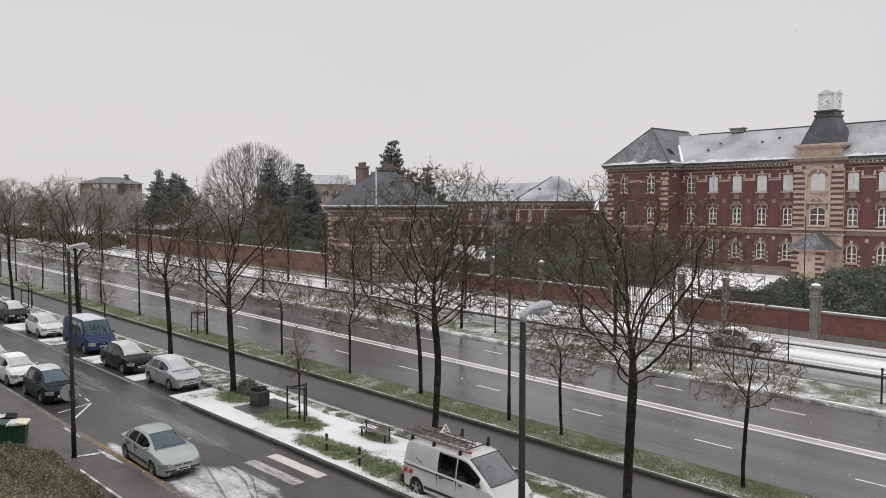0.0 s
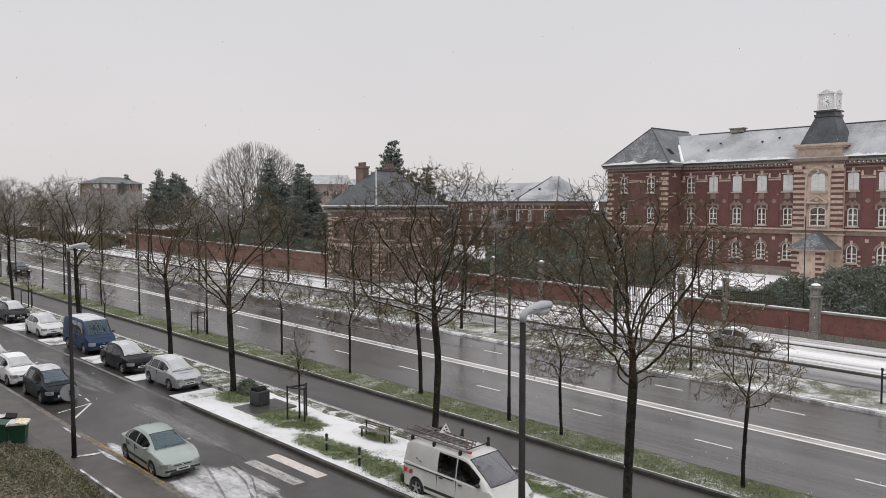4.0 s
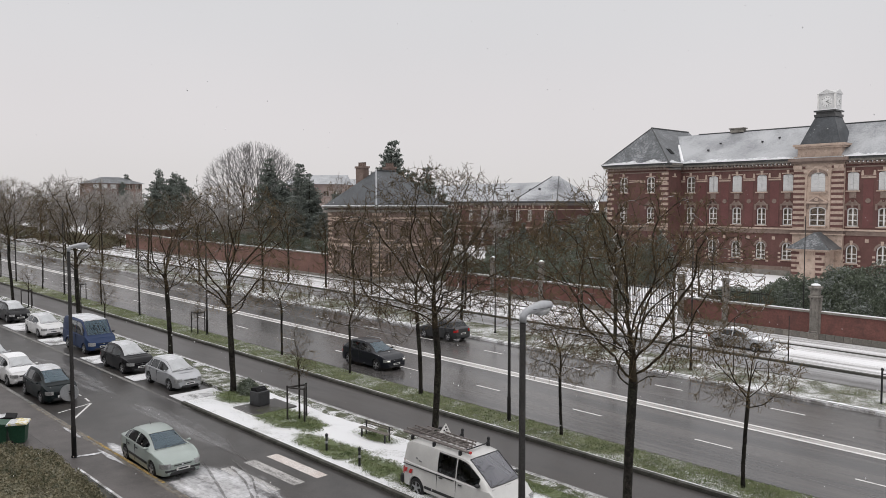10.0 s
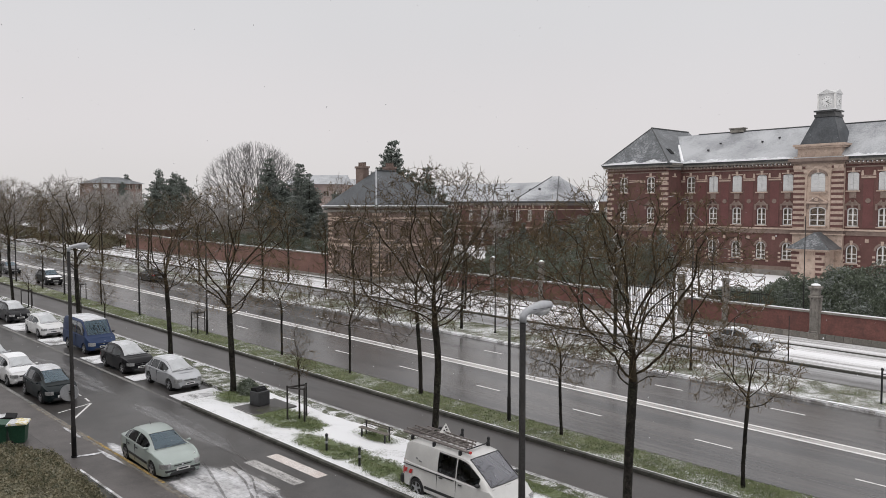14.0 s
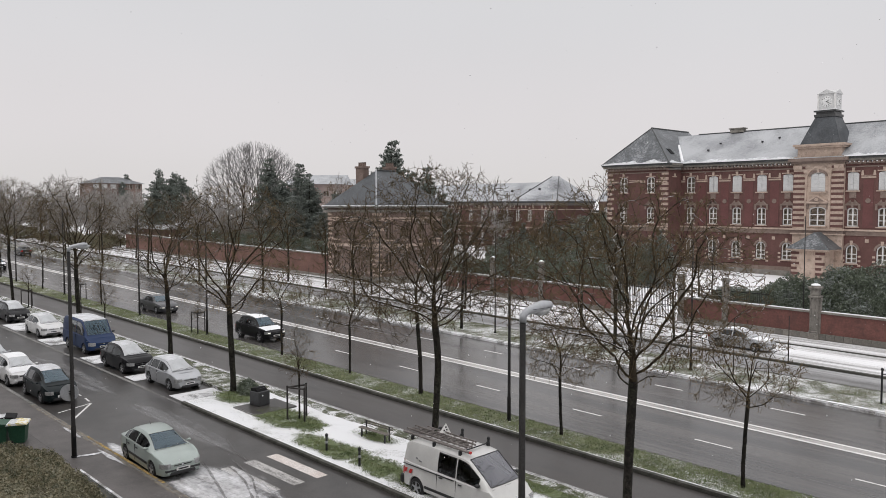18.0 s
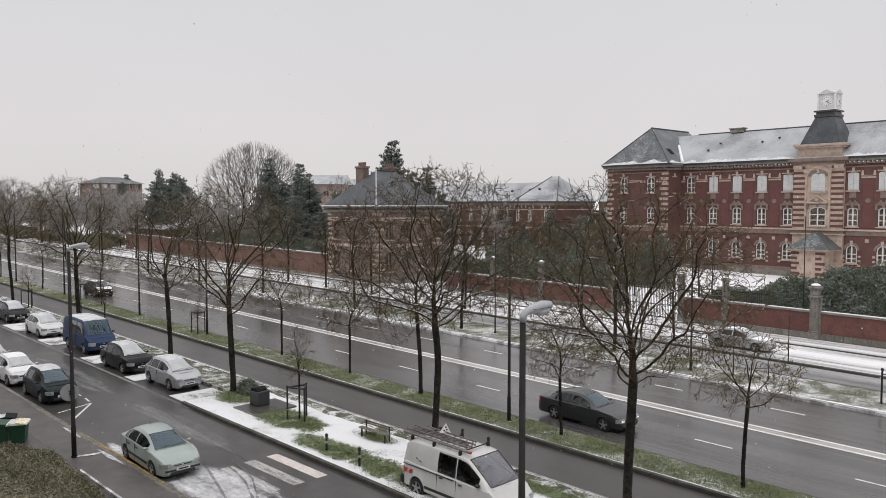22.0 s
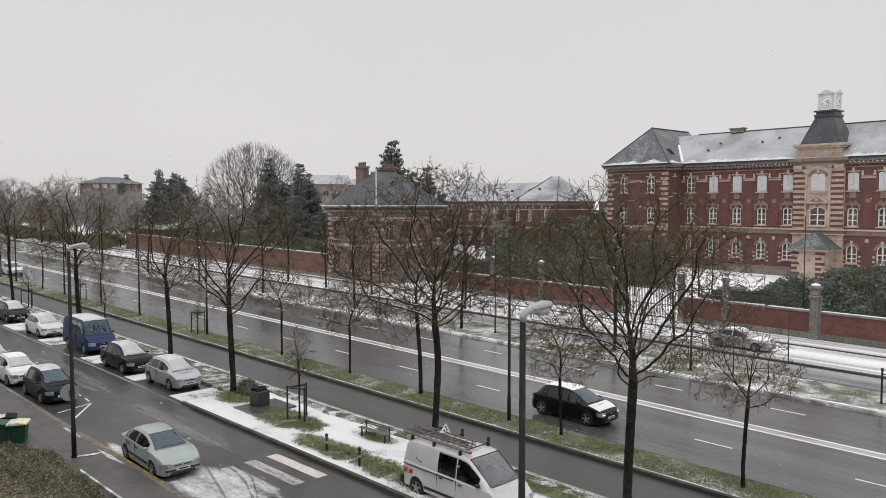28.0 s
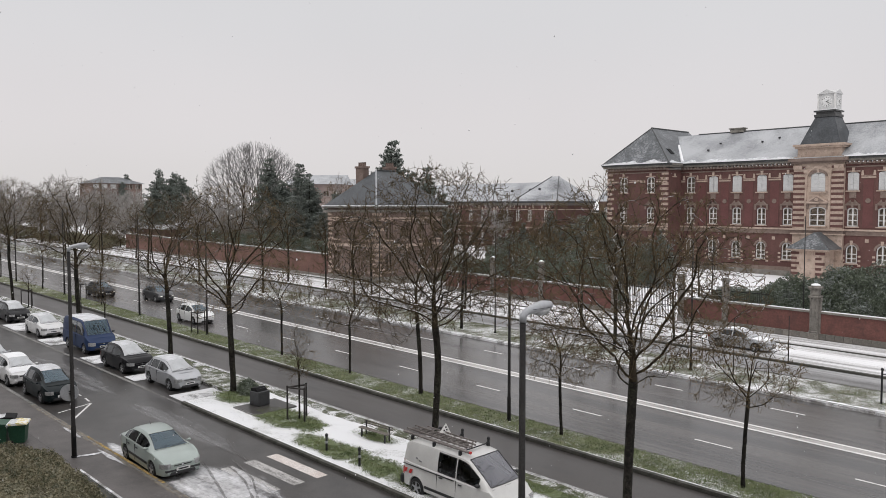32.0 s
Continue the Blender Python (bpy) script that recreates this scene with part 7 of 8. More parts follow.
    hwf = lerp_list(hwk, xf - 0.1)
    for s in (1, -1):
        z1 = ease(topk, xf - 0.1) - 0.035
        plan = [(xf - 0.36, W * 0.42), (xf - 0.16, W * 0.26), (xf + 0.006, W * 0.265), (xf + 0.010, W * 0.335), (xf - 0.045, W * 0.39 + 0.012), (xf - 0.14, W * 0.43 + 0.014), (xf - 0.26, W * 0.455 + 0.014)]
        plan = [(x, s * y) for x, y in plan]
        hl = MB().prism(plan if s > 0 else plan[::-1], z1 - (0.17 if H < 1.8 else 0.22), z1)
        lamp_ = part("headlight", hl, M_lens, root)
        if lights_on:
            part("bulb", MB().rbox(xf - 0.06, xf + 0.016, min(s * W * 0.27, s * W * 0.385), max(s * W * 0.27, s * W * 0.385), zn - 0.125, zn - 0.045, 0.025), M_lens_glow, lamp_)
        zr = rear_end or tail - 0.1
        tl = MB().rbox(xr - 0.010, xr + 0.05, min(s * W * 0.28, s * W * 0.395), max(s * W * 0.28, s * W * 0.395), zr - 0.24, zr - 0.03, 0.012)
        for k in range(len(xs) - 1):
            if xs[k + 1] < xr + 0.21:
                q = []
                for a, b in ((k, 5), (k + 1, 5), (k + 1, 7), (k, 7)):
                    vx, vy, vz = verts[index[a, s, b]]
                    q.append((vx, vy + s * 0.012, vz))
                tl.add(q[::-1] if s > 0 else q, [(0, 1, 2, 3)])
        part("tail_light", tl, M_red, root)
        mz = belt + 0.07
        van_ = H > 1.8
        mo = 0.125 if van_ else 0.085
        part("mirror", MB().rbox(win0 - 0.02, win0 + (0.13 if van_ else 0.10), min(s * (W / 2 - 0.03), s * (W / 2 + mo)), max(s * (W / 2 - 0.03), s * (W / 2 + mo)), mz - (0.02 if van_ else 0.05), mz + (0.085 if van_ else 0.045), 0.03)
             .box(win0 + 0.02, win0 + 0.07, min(s * (W / 2 - 0.10), s * (W / 2 + 0.02)), max(s * (W / 2 - 0.10), s * (W / 2 + 0.02)), mz - 0.02, mz + 0.02), M_trim if van_ else colour, root)
        for k, (a, b) in enumerate(spans[:2]):
            xh = b + 0.10
            part("door_handle", MB().rbox(xh, xh + 0.17, min(s * (W / 2 - 0.01), s * (W / 2 + 0.035)), max(s * (W / 2 - 0.01), s * (W / 2 + 0.035)), belt - 0.13, belt - 0.09, 0.01), colour if not trim_band else M_trim, root)
            part("door_seam", MB().box(b - 0.028, b - 0.022, min(s * (W / 2 - 0.02), s * (W / 2 + 0.009)), max(s * (W / 2 - 0.02), s * (W / 2 + 0.009)), sill + 0.12, belt - 0.02), M_trim, root)
        if trim_band:
            part("side_moulding", MB().rbox(rw + ar + 0.03, fw - ar - 0.03, min(s * (W / 2), s * (W / 2 + 0.03)), max(s * (W / 2), s * (W / 2 + 0.03)), 0.42, 0.52, 0.012), M_trim, root)
        if rails:
            part("roof_rail", MB().tube([(roof_f - 0.2, s * W * 0.335, H - 0.03), (roof_f - 0.3, s * W * 0.335, H + 0.03), (roof_r + 0.25, s * W * 0.335, H + 0.02), (roof_r + 0.12, s * W * 0.335, H - 0.04)], [0.018] * 4, 6), M_steel, root)
    part("front_bumper", MB().rbox(xf - 0.26, xf + 0.012, -W * 0.37, W * 0.37, sill + 0.05, sill + 0.26, 0.05), colour, root)
    if trim_band:
        part("bumper_strip", MB().rbox(xf - 0.1, xf + 0.03, -W * 0.39, W * 0.39, sill + 0.16, sill + 0.23, 0.015), M_trim, root)
    part("grille", MB().rbox(xf - 0.16, xf + 0.004, -W * 0.21, W * 0.21, zn - 0.13, zn - 0.06, 0.02), M_trim, root)
    part("badge", MB().disc((xf + 0.006, 0, zn - 0.09), (1, 0, 0), 0.045, 0.02, 12), M_chrome, root)
    part("rear_bumper", MB().rbox(xr - 0.015, xr + 0.2, -W * 0.42, W * 0.42, sill + 0.08, sill + 0.28, 0.035), colour, root)
    if plates:
        for x0, a in ((xf + (0.032 if trim_band else 0.016), 1), (xr - 0.017, -1)):
            zc = sill + (0.235 if a > 0 else 0.36)
            pl = part("number_plate", MB().box(min(x0, x0 + a * 0.015), max(x0, x0 + a * 0.015), -0.26, 0.26, zc - 0.055, zc + 0.055), M_plate, root)
            part("plate_bar", MB().box(min(x0 + a * 0.015, x0 + a * 0.019), max(x0 + a * 0.015, x0 + a * 0.019), -0.19, 0.19, zc - 0.028, zc + 0.028), M_trim, pl)
    for y0, y1 in ((-0.55, 0.05), (0.02, 0.6)):
        part("wiper", MB().tube([(cowl_x + 0.05, y0, cowl + 0.03), (cowl_x - 0.10 + 0.05, y1, cowl + 0.025 + 0.10 * (H - cowl) / max(0.2, cowl_x - roof_f))], [0.007, 0.005], 5), M_trim, root)
    part("lower_grille", MB().rbox(xf - 0.12, xf + 0.020, -W * 0.29, W * 0.29, sill + 0.02, sill + 0.17, 0.03), M_trim, root)
    part("bonnet_seam", MB().tube([(cowl_x + 0.09, -W * 0.40, hood + 0.004), (cowl_x + 0.13, 0, hood + 0.034), (cowl_x + 0.09, W * 0.40, hood + 0.004)], [0.005] * 3, 4), M_trim, root)
    part("aerial", MB().tube([(roof_r + 0.3, 0, H - 0.02), (roof_r + 0.20, 0, H + 0.09)], [0.010, 0.006], 5), M_trim, root)
    return root


def at_kerb(x, y, rz=0.0, up=0.0):
    return pose(x, y, gz(x) + up, 0, TILT, rz)


HATCH = dict(L=3.95, W=1.69, H=1.48, base=2.46, front_over=0.80, cowl_x=1.16, roof_f=0.22, roof_r=-1.40, tail_x=-1.78, belt=0.93, pillars=(-0.25, -1.10), tail=1.0, hood=0.97, cowl=1.0, nose=0.74)
SALOON = dict(L=4.35, W=1.75, H=1.44, base=2.62, front_over=0.86, cowl_x=0.95, roof_f=0.15, roof_r=-1.05, tail_x=-1.75, belt=0.92, pillars=(-0.35, -1.15), tail=1.02, hood=0.95, cowl=0.98, nose=0.70)
SUV = dict(L=4.4, W=1.82, H=1.66, base=2.66, front_over=0.88, cowl_x=0.98, roof_f=0.30, roof_r=-1.55, tail_x=-2.0, belt=1.06, pillars=(-0.30, -1.20), tail=1.12, hood=1.05, cowl=1.10, nose=0.85, wheel=0.345, sill=0.28, roof_w=0.58)
P_sage = paint("pale_green_metallic", (0.37, 0.425, 0.40), 0.15)
P_silver = paint("silver_metallic", (0.46, 0.47, 0.49), 0.65, 0.26)
P_white = paint("white_lacquer", (0.72, 0.72, 0.72), 0.0)
P_black = paint("black_lacquer", (0.005, 0.005, 0.007), 0.0, 0.3, 0.22)
P_van = paint("dirty_white_lacquer", (0.66, 0.655, 0.64), 0.0)
P_navy = paint("dark_navy_metallic", (0.009, 0.011, 0.017), 0.0, 0.3, 0.4)
P_blue = paint("faded_blue_lacquer", (0.018, 0.038, 0.100), 0.0, 0.4, 0.14)
P_teal = paint("dark_teal_metallic", (0.007, 0.013, 0.015), 0.0, 0.3, 0.12)
P_grey = paint("dark_grey_metallic", (0.036, 0.037, 0.040), 0.4)
P_brown = paint("dark_brown_grey_metallic", (0.026, 0.028, 0.032), 0.2)

PK = "parked cars"
vehicle("car", at_kerb(-28.55, 12.95, -2), "pale green older hatchback saloon parked by the kerb", "car", P_sage, **{**SALOON, "L": 4.17, "W": 1.70, "base": 2.54, "H": 1.41, "roof_r": -1.15, "tail_x": -1.9, "tail": 0.97, "cowl_x": 1.05, "roof_f": 0.16}, trim_band=True, group=PK)
vehicle("car", at_kerb(-40.1, 19.05, 0, 0.01), "silver compact hatchback with snowy windscreen in a parking bay", "car", P_silver, **HATCH, snow="glass", group=PK)
vehicle("car", at_kerb(-45.75, 18.85, 0, 0.01), "black family hatchback with snow on its windows", "car", P_black, **{**HATCH, "L": 4.3, "W": 1.77, "base": 2.58, "H": 1.5}, snow="glass", group=PK)
vehicle("van", at_kerb(-53.1, 19.35, 0, 0.01), "faded blue high panel van parked in the bay row", "van", P_blue, L=5.0, W=1.95, H=2.15, base=2.9, front_over=0.85, cowl_x=1.75, roof_f=1.05, roof_r=-2.3, tail_x=-2.46, belt=1.18, pillars=(0.25, -0.75), tail=1.3, hood=1.15, cowl=1.22, nose=0.85,
        wheel=0.33, sill=0.3, roof_w=0.72, cover_side=((1, 2), (-1, 2)), group=PK, snow="roof")
vehicle("car", at_kerb(-60.75, 18.95, 0, 0.01), "white small hatchback with snow on its roof", "car", P_white, **HATCH, snow="glass", group=PK)
vehicle("car", at_kerb(-69.2, 19.2, 0, 0.01), "black compact car with snow-dusted windows", "car", P_black, **{**HATCH, "L": 4.2, "base": 2.55}, snow="glass", group=PK)
vehicle("car", at_kerb(-41.9, 13.25, 0), "dark teal rounded hatchback with snow on roof", "car", P_teal, **{**HATCH, "L": 3.85, "W": 1.67, "H": 1.52}, snow="roof", group=PK)
vehicle("car", at_kerb(-46.7, 13.05, 0), "white city hatchback covered with thin snow", "car", P_white, **{**HATCH, "L": 3.53, "W": 1.64, "base": 2.32, "H": 1.46, "front_over": 0.66, "cowl_x": 0.95, "tail_x": -1.6, "roof_r": -1.25}, snow="all", group=PK)
vehicle("car", at_kerb(-51.4, 12.95, 0), "pale grey hatchback covered with snow", "car", P_silver, **HATCH, snow="all", group=PK)
vehicle("car", at_kerb(-56.6, 12.95, 0), "grey hatchback covered with snow by the pavement", "car", P_silver, **HATCH, snow="all", group=PK)
vehicle("car", at_kerb(-75.0, 19.2, 0, 0.01), "dark hatchback dusted with snow in the bay row", "car", P_teal, **HATCH, snow="glass", group=PK)
vehicle("car", at_kerb(-22.9, 53.0, 0, 0.07), "silver saloon parked on the snowy far pavement", "car", P_silver, **SALOON, snow="all", group=PK)

TVAN = at_kerb(-17.75, 18.95, 0)
tv = vehicle("work_van", TVAN, "white panel van with ladders on its roof rack", "van", P_van, L=4.78, W=1.90, H=1.97, base=3.10, front_over=0.83, cowl_x=1.75, roof_f=0.80, roof_r=-2.2, tail_x=-2.33, belt=1.12, pillars=(0.35, -0.55), tail=1.25, hood=1.12, cowl=1.2, nose=0.85,
             wheel=0.32, sill=0.27, roof_w=0.70, cover_side=((-1, 2), (1, 2)), trim_band=True, seal_r=0.020, screen=M_screen_sheen)
part("rear_trim", MB().rbox(-2.42, -2.25, -0.93, 0.93, 0.3, 0.62, 0.04), M_trim, tv)
part("side_stripe", MB().box(-2.2, 0.3, -0.965, -0.952, 1.06, 1.09), M_trim, tv)
for k in range(2):
    part("warning_stripe", MB().prism([(-2.18 + 0.26 * k, 0), (-2.05 + 0.26 * k, 0), (-1.97 + 0.26 * k, 0.16), (-2.10 + 0.26 * k, 0.16)], 0.955, 0.963, Matrix(((1, 0, 0, 0), (0, 0, -1, 0), (0, 1, 0, 0.78), (0, 0, 0, 1)))), M_redpaint, tv)
rk = part("roof_rack", MB(), None, tv, "black steel roof rack")
for x in (-2.0, -0.9, 0.35):
    part("crossbar", MB().tube([(x, -0.72, 2.02), (x, 0.72, 2.02)], [0.022, 0.022], 6), M_black, rk)
    for y in (-0.70, 0.70):
        part("foot", MB().rbox(x - 0.05, x + 0.05, y - 0.05, y + 0.05, 1.9, 2.06, 0.01), M_black, rk)
for x, y in ((-0.9, 0.72), (0.35, 0.72)):
    part("clamp", MB().rbox(x - 0.03, x + 0.03, y - 0.04, y + 0.04, 2.02, 2.14, 0.01).lathe([(0.02, 2.12), (0.055, 2.15), (0.06, 2.2), (0.03, 2.24)], 10, (x, y, 0)), M_black, rk)
for y, z, x0, x1, lab in ((-0.42, 2.10, -2.55, 0.50, "aluminium ladder"), (-0.36, 2.19, -2.45, 0.55, "aluminium ladder"), (0.12, 2.09, -2.3, 0.15, "aluminium ladder")):
    ld = thing("ladder", TVAN @ pose(0, y, z), "grey aluminium ladder strapped on the van's roof rack", "ladder", "ladders")
    for yy in (-0.2, 0.2):
        part("side_rail", MB().rbox(x0, x1, yy - 0.013, yy + 0.013, -0.032, 0.032, 0.005), M_ladder, ld)
    k = 0
    while x0 + 0.15 + 0.28 * k < x1:
        part("rung", MB().tube([(x0 + 0.15 + 0.28 * k, -0.2, 0), (x0 + 0.15 + 0.28 * k, 0.2, 0)], [0.014, 0.014], 6), M_ladder, ld)
        k += 1
tb = thing("steel_tube", TVAN @ pose(0, -0.66, 2.085), "long grey steel tube carried on the van's roof rack", "tube")
part("tube", MB().tube([(-2.5, 0, 0), (0.75, 0, 0)], [0.045, 0.045], 10), M_ladder, tb)
part("end_cap", MB().tube([(0.75, 0, 0), (0.8, 0, 0)], [0.05, 0.05], 10), M_redpaint, tb)
sg = thing("warning_sign", TVAN @ pose(-1.35, 0.3, 2.06, 0, -24, -52) @ Matrix.Scale(0.6, 4), "triangular white roadworks sign lying on the van roof", "sign")
part("plate", MB().prism([(-0.35, 0), (0.35, 0), (0, 0.6)], -0.012, 0.012, Matrix(((0, 0, 1, 0), (1, 0, 0, 0), (0, 1, 0, 0), (0, 0, 0, 1)))), M_white, sg)
for a, b in (((-0.33, 0.02), (0.33, 0.02)), ((0.33, 0.02), (0, 0.58)), ((0, 0.58), (-0.33, 0.02))):
    part("border", MB().tube([(0.012, a[0], a[1]), (0.012, b[0], b[1])], [0.014, 0.014], 5), M_white, sg)
for sy, sz in ((-0.12, 0.10), (0.03, 0.16), (-0.03, 0.30)):
    part("symbol_bar", MB().box(0.012, 0.018, sy, sy + 0.09, sz, sz + 0.10), M_black, sg)
for k in range(2):
    part("logo_bar", MB().box(-1.55 + 0.16 * k, -1.45 + 0.2 * k, -0.961, -0.953, 1.38 - 0.07 * k, 1.43 - 0.07 * k), M_steel, tv)


# ---------------------------------------------------------------- street furniture
def street_lamp(x, y, h, reach=0.80, rz=90, r0=0.1, label="dark steel street lamp with a grey drop-shaped head", up=0.12):
    s = thing("street_lamp", on_ground(x, y, rz, up), label, "street lamp", "street lamps")
    part("base_plate", MB().lathe([(0.125, 0), (0.12, 0.03), (r0 + 0.01, 0.06)], 12), M_steel_dark, s)
    part("post", MB().tube([(0, 0, 0), (0, 0, 1.2), (0, 0, 1.25), (0, 0, h - 0.12)], [r0 * 0.92, r0 * 0.92, r0 * 0.78, r0 * 0.58], 12), M_post, s, smooth=True)
    part("door", MB().rbox(-0.05, 0.05, -r0 - 0.008, -r0 + 0.02, 0.4, 0.85, 0.006), M_steel_dark, s)
    hd_ = part("lamp_head", MB().tube([(0, 0, h - 0.16), (0.01, 0, h - 0.05), (0.09, 0, h + 0.02), (0.32, 0, h + 0.055), (0.58, 0, h + 0.085), (reach, 0, h + 0.085), (reach + 0.06, 0, h + 0.06)], [0.066, 0.066, 0.066, 0.090, 0.104, 0.075, 0.02], 14), M_lamp, s, smooth=True)
    part("lens", MB().tube([(0.34, 0, h + 0.0), (0.48, 0, h - 0.015), (0.68, 0, h + 0.0), (0.82, 0, h + 0.04)], [0.05, 0.085, 0.085, 0.035], 12), M_lens, hd_, smooth=True)
    part("seam", MB().box(0.2, reach - 0.05, -0.10, 0.10, h + 0.055, h + 0.061), M_trim, hd_)
    return s


street_lamp(-31.25, 10.7, 8.3, 0.68)
street_lamp(-8.63, 10.7, 8.38, r0=0.095)
sign = thing("round_sign", on_ground(-31.34, 10.62, 12, 2.70), "round pale grey traffic sign seen from behind on the lamp post", "traffic sign")
part("disc", MB().disc((0, 0, 0), (0.75, -0.66, 0), 0.34, 0.03, 28), M_lamp, sign)
part("bracket", MB().box(-0.1, 0.12, -0.03, 0.1, -0.06, -0.02).box(-0.1, 0.12, -0.03, 0.1, 0.04, 0.08), M_black, sign)


def mast(x, y, h, r=0.075, up=0.15, label="plain grey steel lighting mast in the grass verge"):
    s = thing("lighting_mast", on_ground(x, y, 0, up), label, "mast", "lighting masts")
    part("post", MB().tube([(0, 0, -0.1), (0, 0, 1.1), (0, 0, 1.15), (0, 0, h)], [r, r, r * 0.85, r * 0.6], 10), M_post, s, smooth=True)
    part("collar", MB().lathe([(r + 0.05, 0), (r + 0.04, 0.06), (r, 0.1)], 10), M_steel_dark, s)
    return s


for x, y, h in ((-22.65, 27.1, 8.3), (-51.9, 27.35, 8.6), (-63.7, 27.4, 8.6), (-81.3, 27.35, 8.6), (-97, 27.4, 8.6)):
    mast(x, y, h, 0.085)
for x, y, h, r in ((-61.5, 43.2, 3.3, 0.04), (-21.85, 43.4, 8.0, 0.07), (-51.0, 43.3, 7.6, 0.06), (-19.5, 44.1, 3.4, 0.03), (-18.6, 50.2, 3.0, 0.035), (-48.6, 52.4, 3.2, 0.05), (-38.2, 44.0, 7.8, 0.055)):
    mast(x, y, h, r, label="thin dark post in the snowy far verge")
mast(-21.9, 61.9, 9.2, 0.05, label="tall thin flagpole behind the brick wall")
mast(-29.5, 62.2, 7.4, 0.06, label="pale slender post behind the brick wall")

# low barrier at the road's far side
for x in (-11.4, -9.6):
    b = thing("post_barrier", on_ground(x, 43.5, 0, 0.15), "black steel barrier post with a short arm", "barrier", "barriers")
    part("post", MB().tube([(0, 0, -0.1), (0, 0, 1.75)], [0.05, 0.05], 10), M_black, b)
    part("cap", MB().lathe([(0.05, 0), (0.075, 0.03), (0.075, 0.1), (0.04, 0.14)], 10, (0, 0, 1.73)), M_black, b)
    part("arm", MB().tube([(0, 0, 1.55), (1.8, 0, 1.52)], [0.03, 0.03], 8), M_black, b)

# bollards
for x, y in ((-25.0, 18.35), (-22.75, 18.25)):
    b = thing("bollard", on_ground(x, y, 0, 0.12) @ Matrix.Scale(0.70, 4), "dark round bollard with a ball top and dull band", "bollard", "bollards")
    part("post", MB().lathe([(0.085, -0.1), (0.08, 0.05), (0.07, 0.1), (0.065, 0.6), (0.065, 0.85)], 12), M_black, b, smooth=True)
    part("band", MB().lathe([(0.071, 0.50), (0.071, 0.64)], 12), M_lamp, b)
    part("knob", MB().lathe([(0.05, 0.85), (0.085, 0.9), (0.10, 0.97), (0.085, 1.04), (0.03, 1.08)], 12), M_black, b, smooth=True)

# bench
bench = thing("bench", pose(-24.85, 20.95, gz(-24.85) + 0.13, 0, TILT, 4) @ Matrix.Scale(0.88, 4), "weathered grey wooden park bench with slatted seat and back", "bench")
for y in (-0.34, -0.24, -0.14):
    part("seat_slat", MB().rbox(-1.0, 1.0, y - 0.042, y + 0.042, 0.42, 0.46, 0.008), M_wood, bench)
for z in (0.60, 0.71):
    part("back_slat", MB().rbox(-1.0, 1.0, 0.02, 0.05, z - 0.035, z + 0.035, 0.008), M_wood, bench)
for x in (-0.8, 0.8):
    part("leg", MB().rbox(x - 0.035, x + 0.035, -0.36, -0.28, -0.1, 0.42, 0.01), M_black, bench)
    part("leg", MB().rbox(x - 0.035, x + 0.035, -0.04, 0.018, -0.1, 0.76, 0.01), M_black, bench)
    part("bearer", MB().rbox(x - 0.03, x + 0.03, -0.36, 0.0, 0.36, 0.42, 0.008), M_black, bench)

# litter container on its slab
slab = thing("concrete_slab", pose(-32.25, 20.05, gz(-32.25) + 0.13, 0, TILT, 0), "damp square concrete slab set in the snow", "slab", kind="structure")
part("slab", MB().rbox(-0.95, 0.95, -1.15, 1.15, -0.1, 0.06, 0.02), M_street, slab)
part("rim", MB().box(-1.02, 1.02, -1.22, -1.15, -0.1, 0.05).box(-1.02, -0.95, -1.15, 1.15, -0.1, 0.05), M_kerb, slab)
cont = thing("waste_container", pose(-32.75, 20.0, gz(-32.75) + 0.19, 0, TILT, 8) @ Matrix.Scale(0.76, 4), "dark grey street waste container with a sloped hopper lid", "container")
part("box", MB().rbox(-0.46, 0.46, -0.46, 0.46, 0.0, 0.92, 0.03), M_container, cont)
part("plinth", MB().rbox(-0.40, 0.40, -0.40, 0.40, -0.03, 0.08, 0.01), M_black, cont)
part("hopper", MB().prism([(-0.42, 0.92), (0.30, 0.92), (0.05, 1.16), (-0.38, 1.10)], -0.40, 0.40, Matrix(((1, 0, 0, 0), (0, 0, 1, 0), (0, 1, 0, 0), (0, 0, 0, 1)))), M_steel_dark, cont)
part("handle", MB().tube([(0.2, -0.25, 1.02), (0.28, -0.25, 1.12), (0.28, 0.25, 1.12), (0.2, 0.25, 1.02)], [0.02] * 4, 6), M_black, cont)

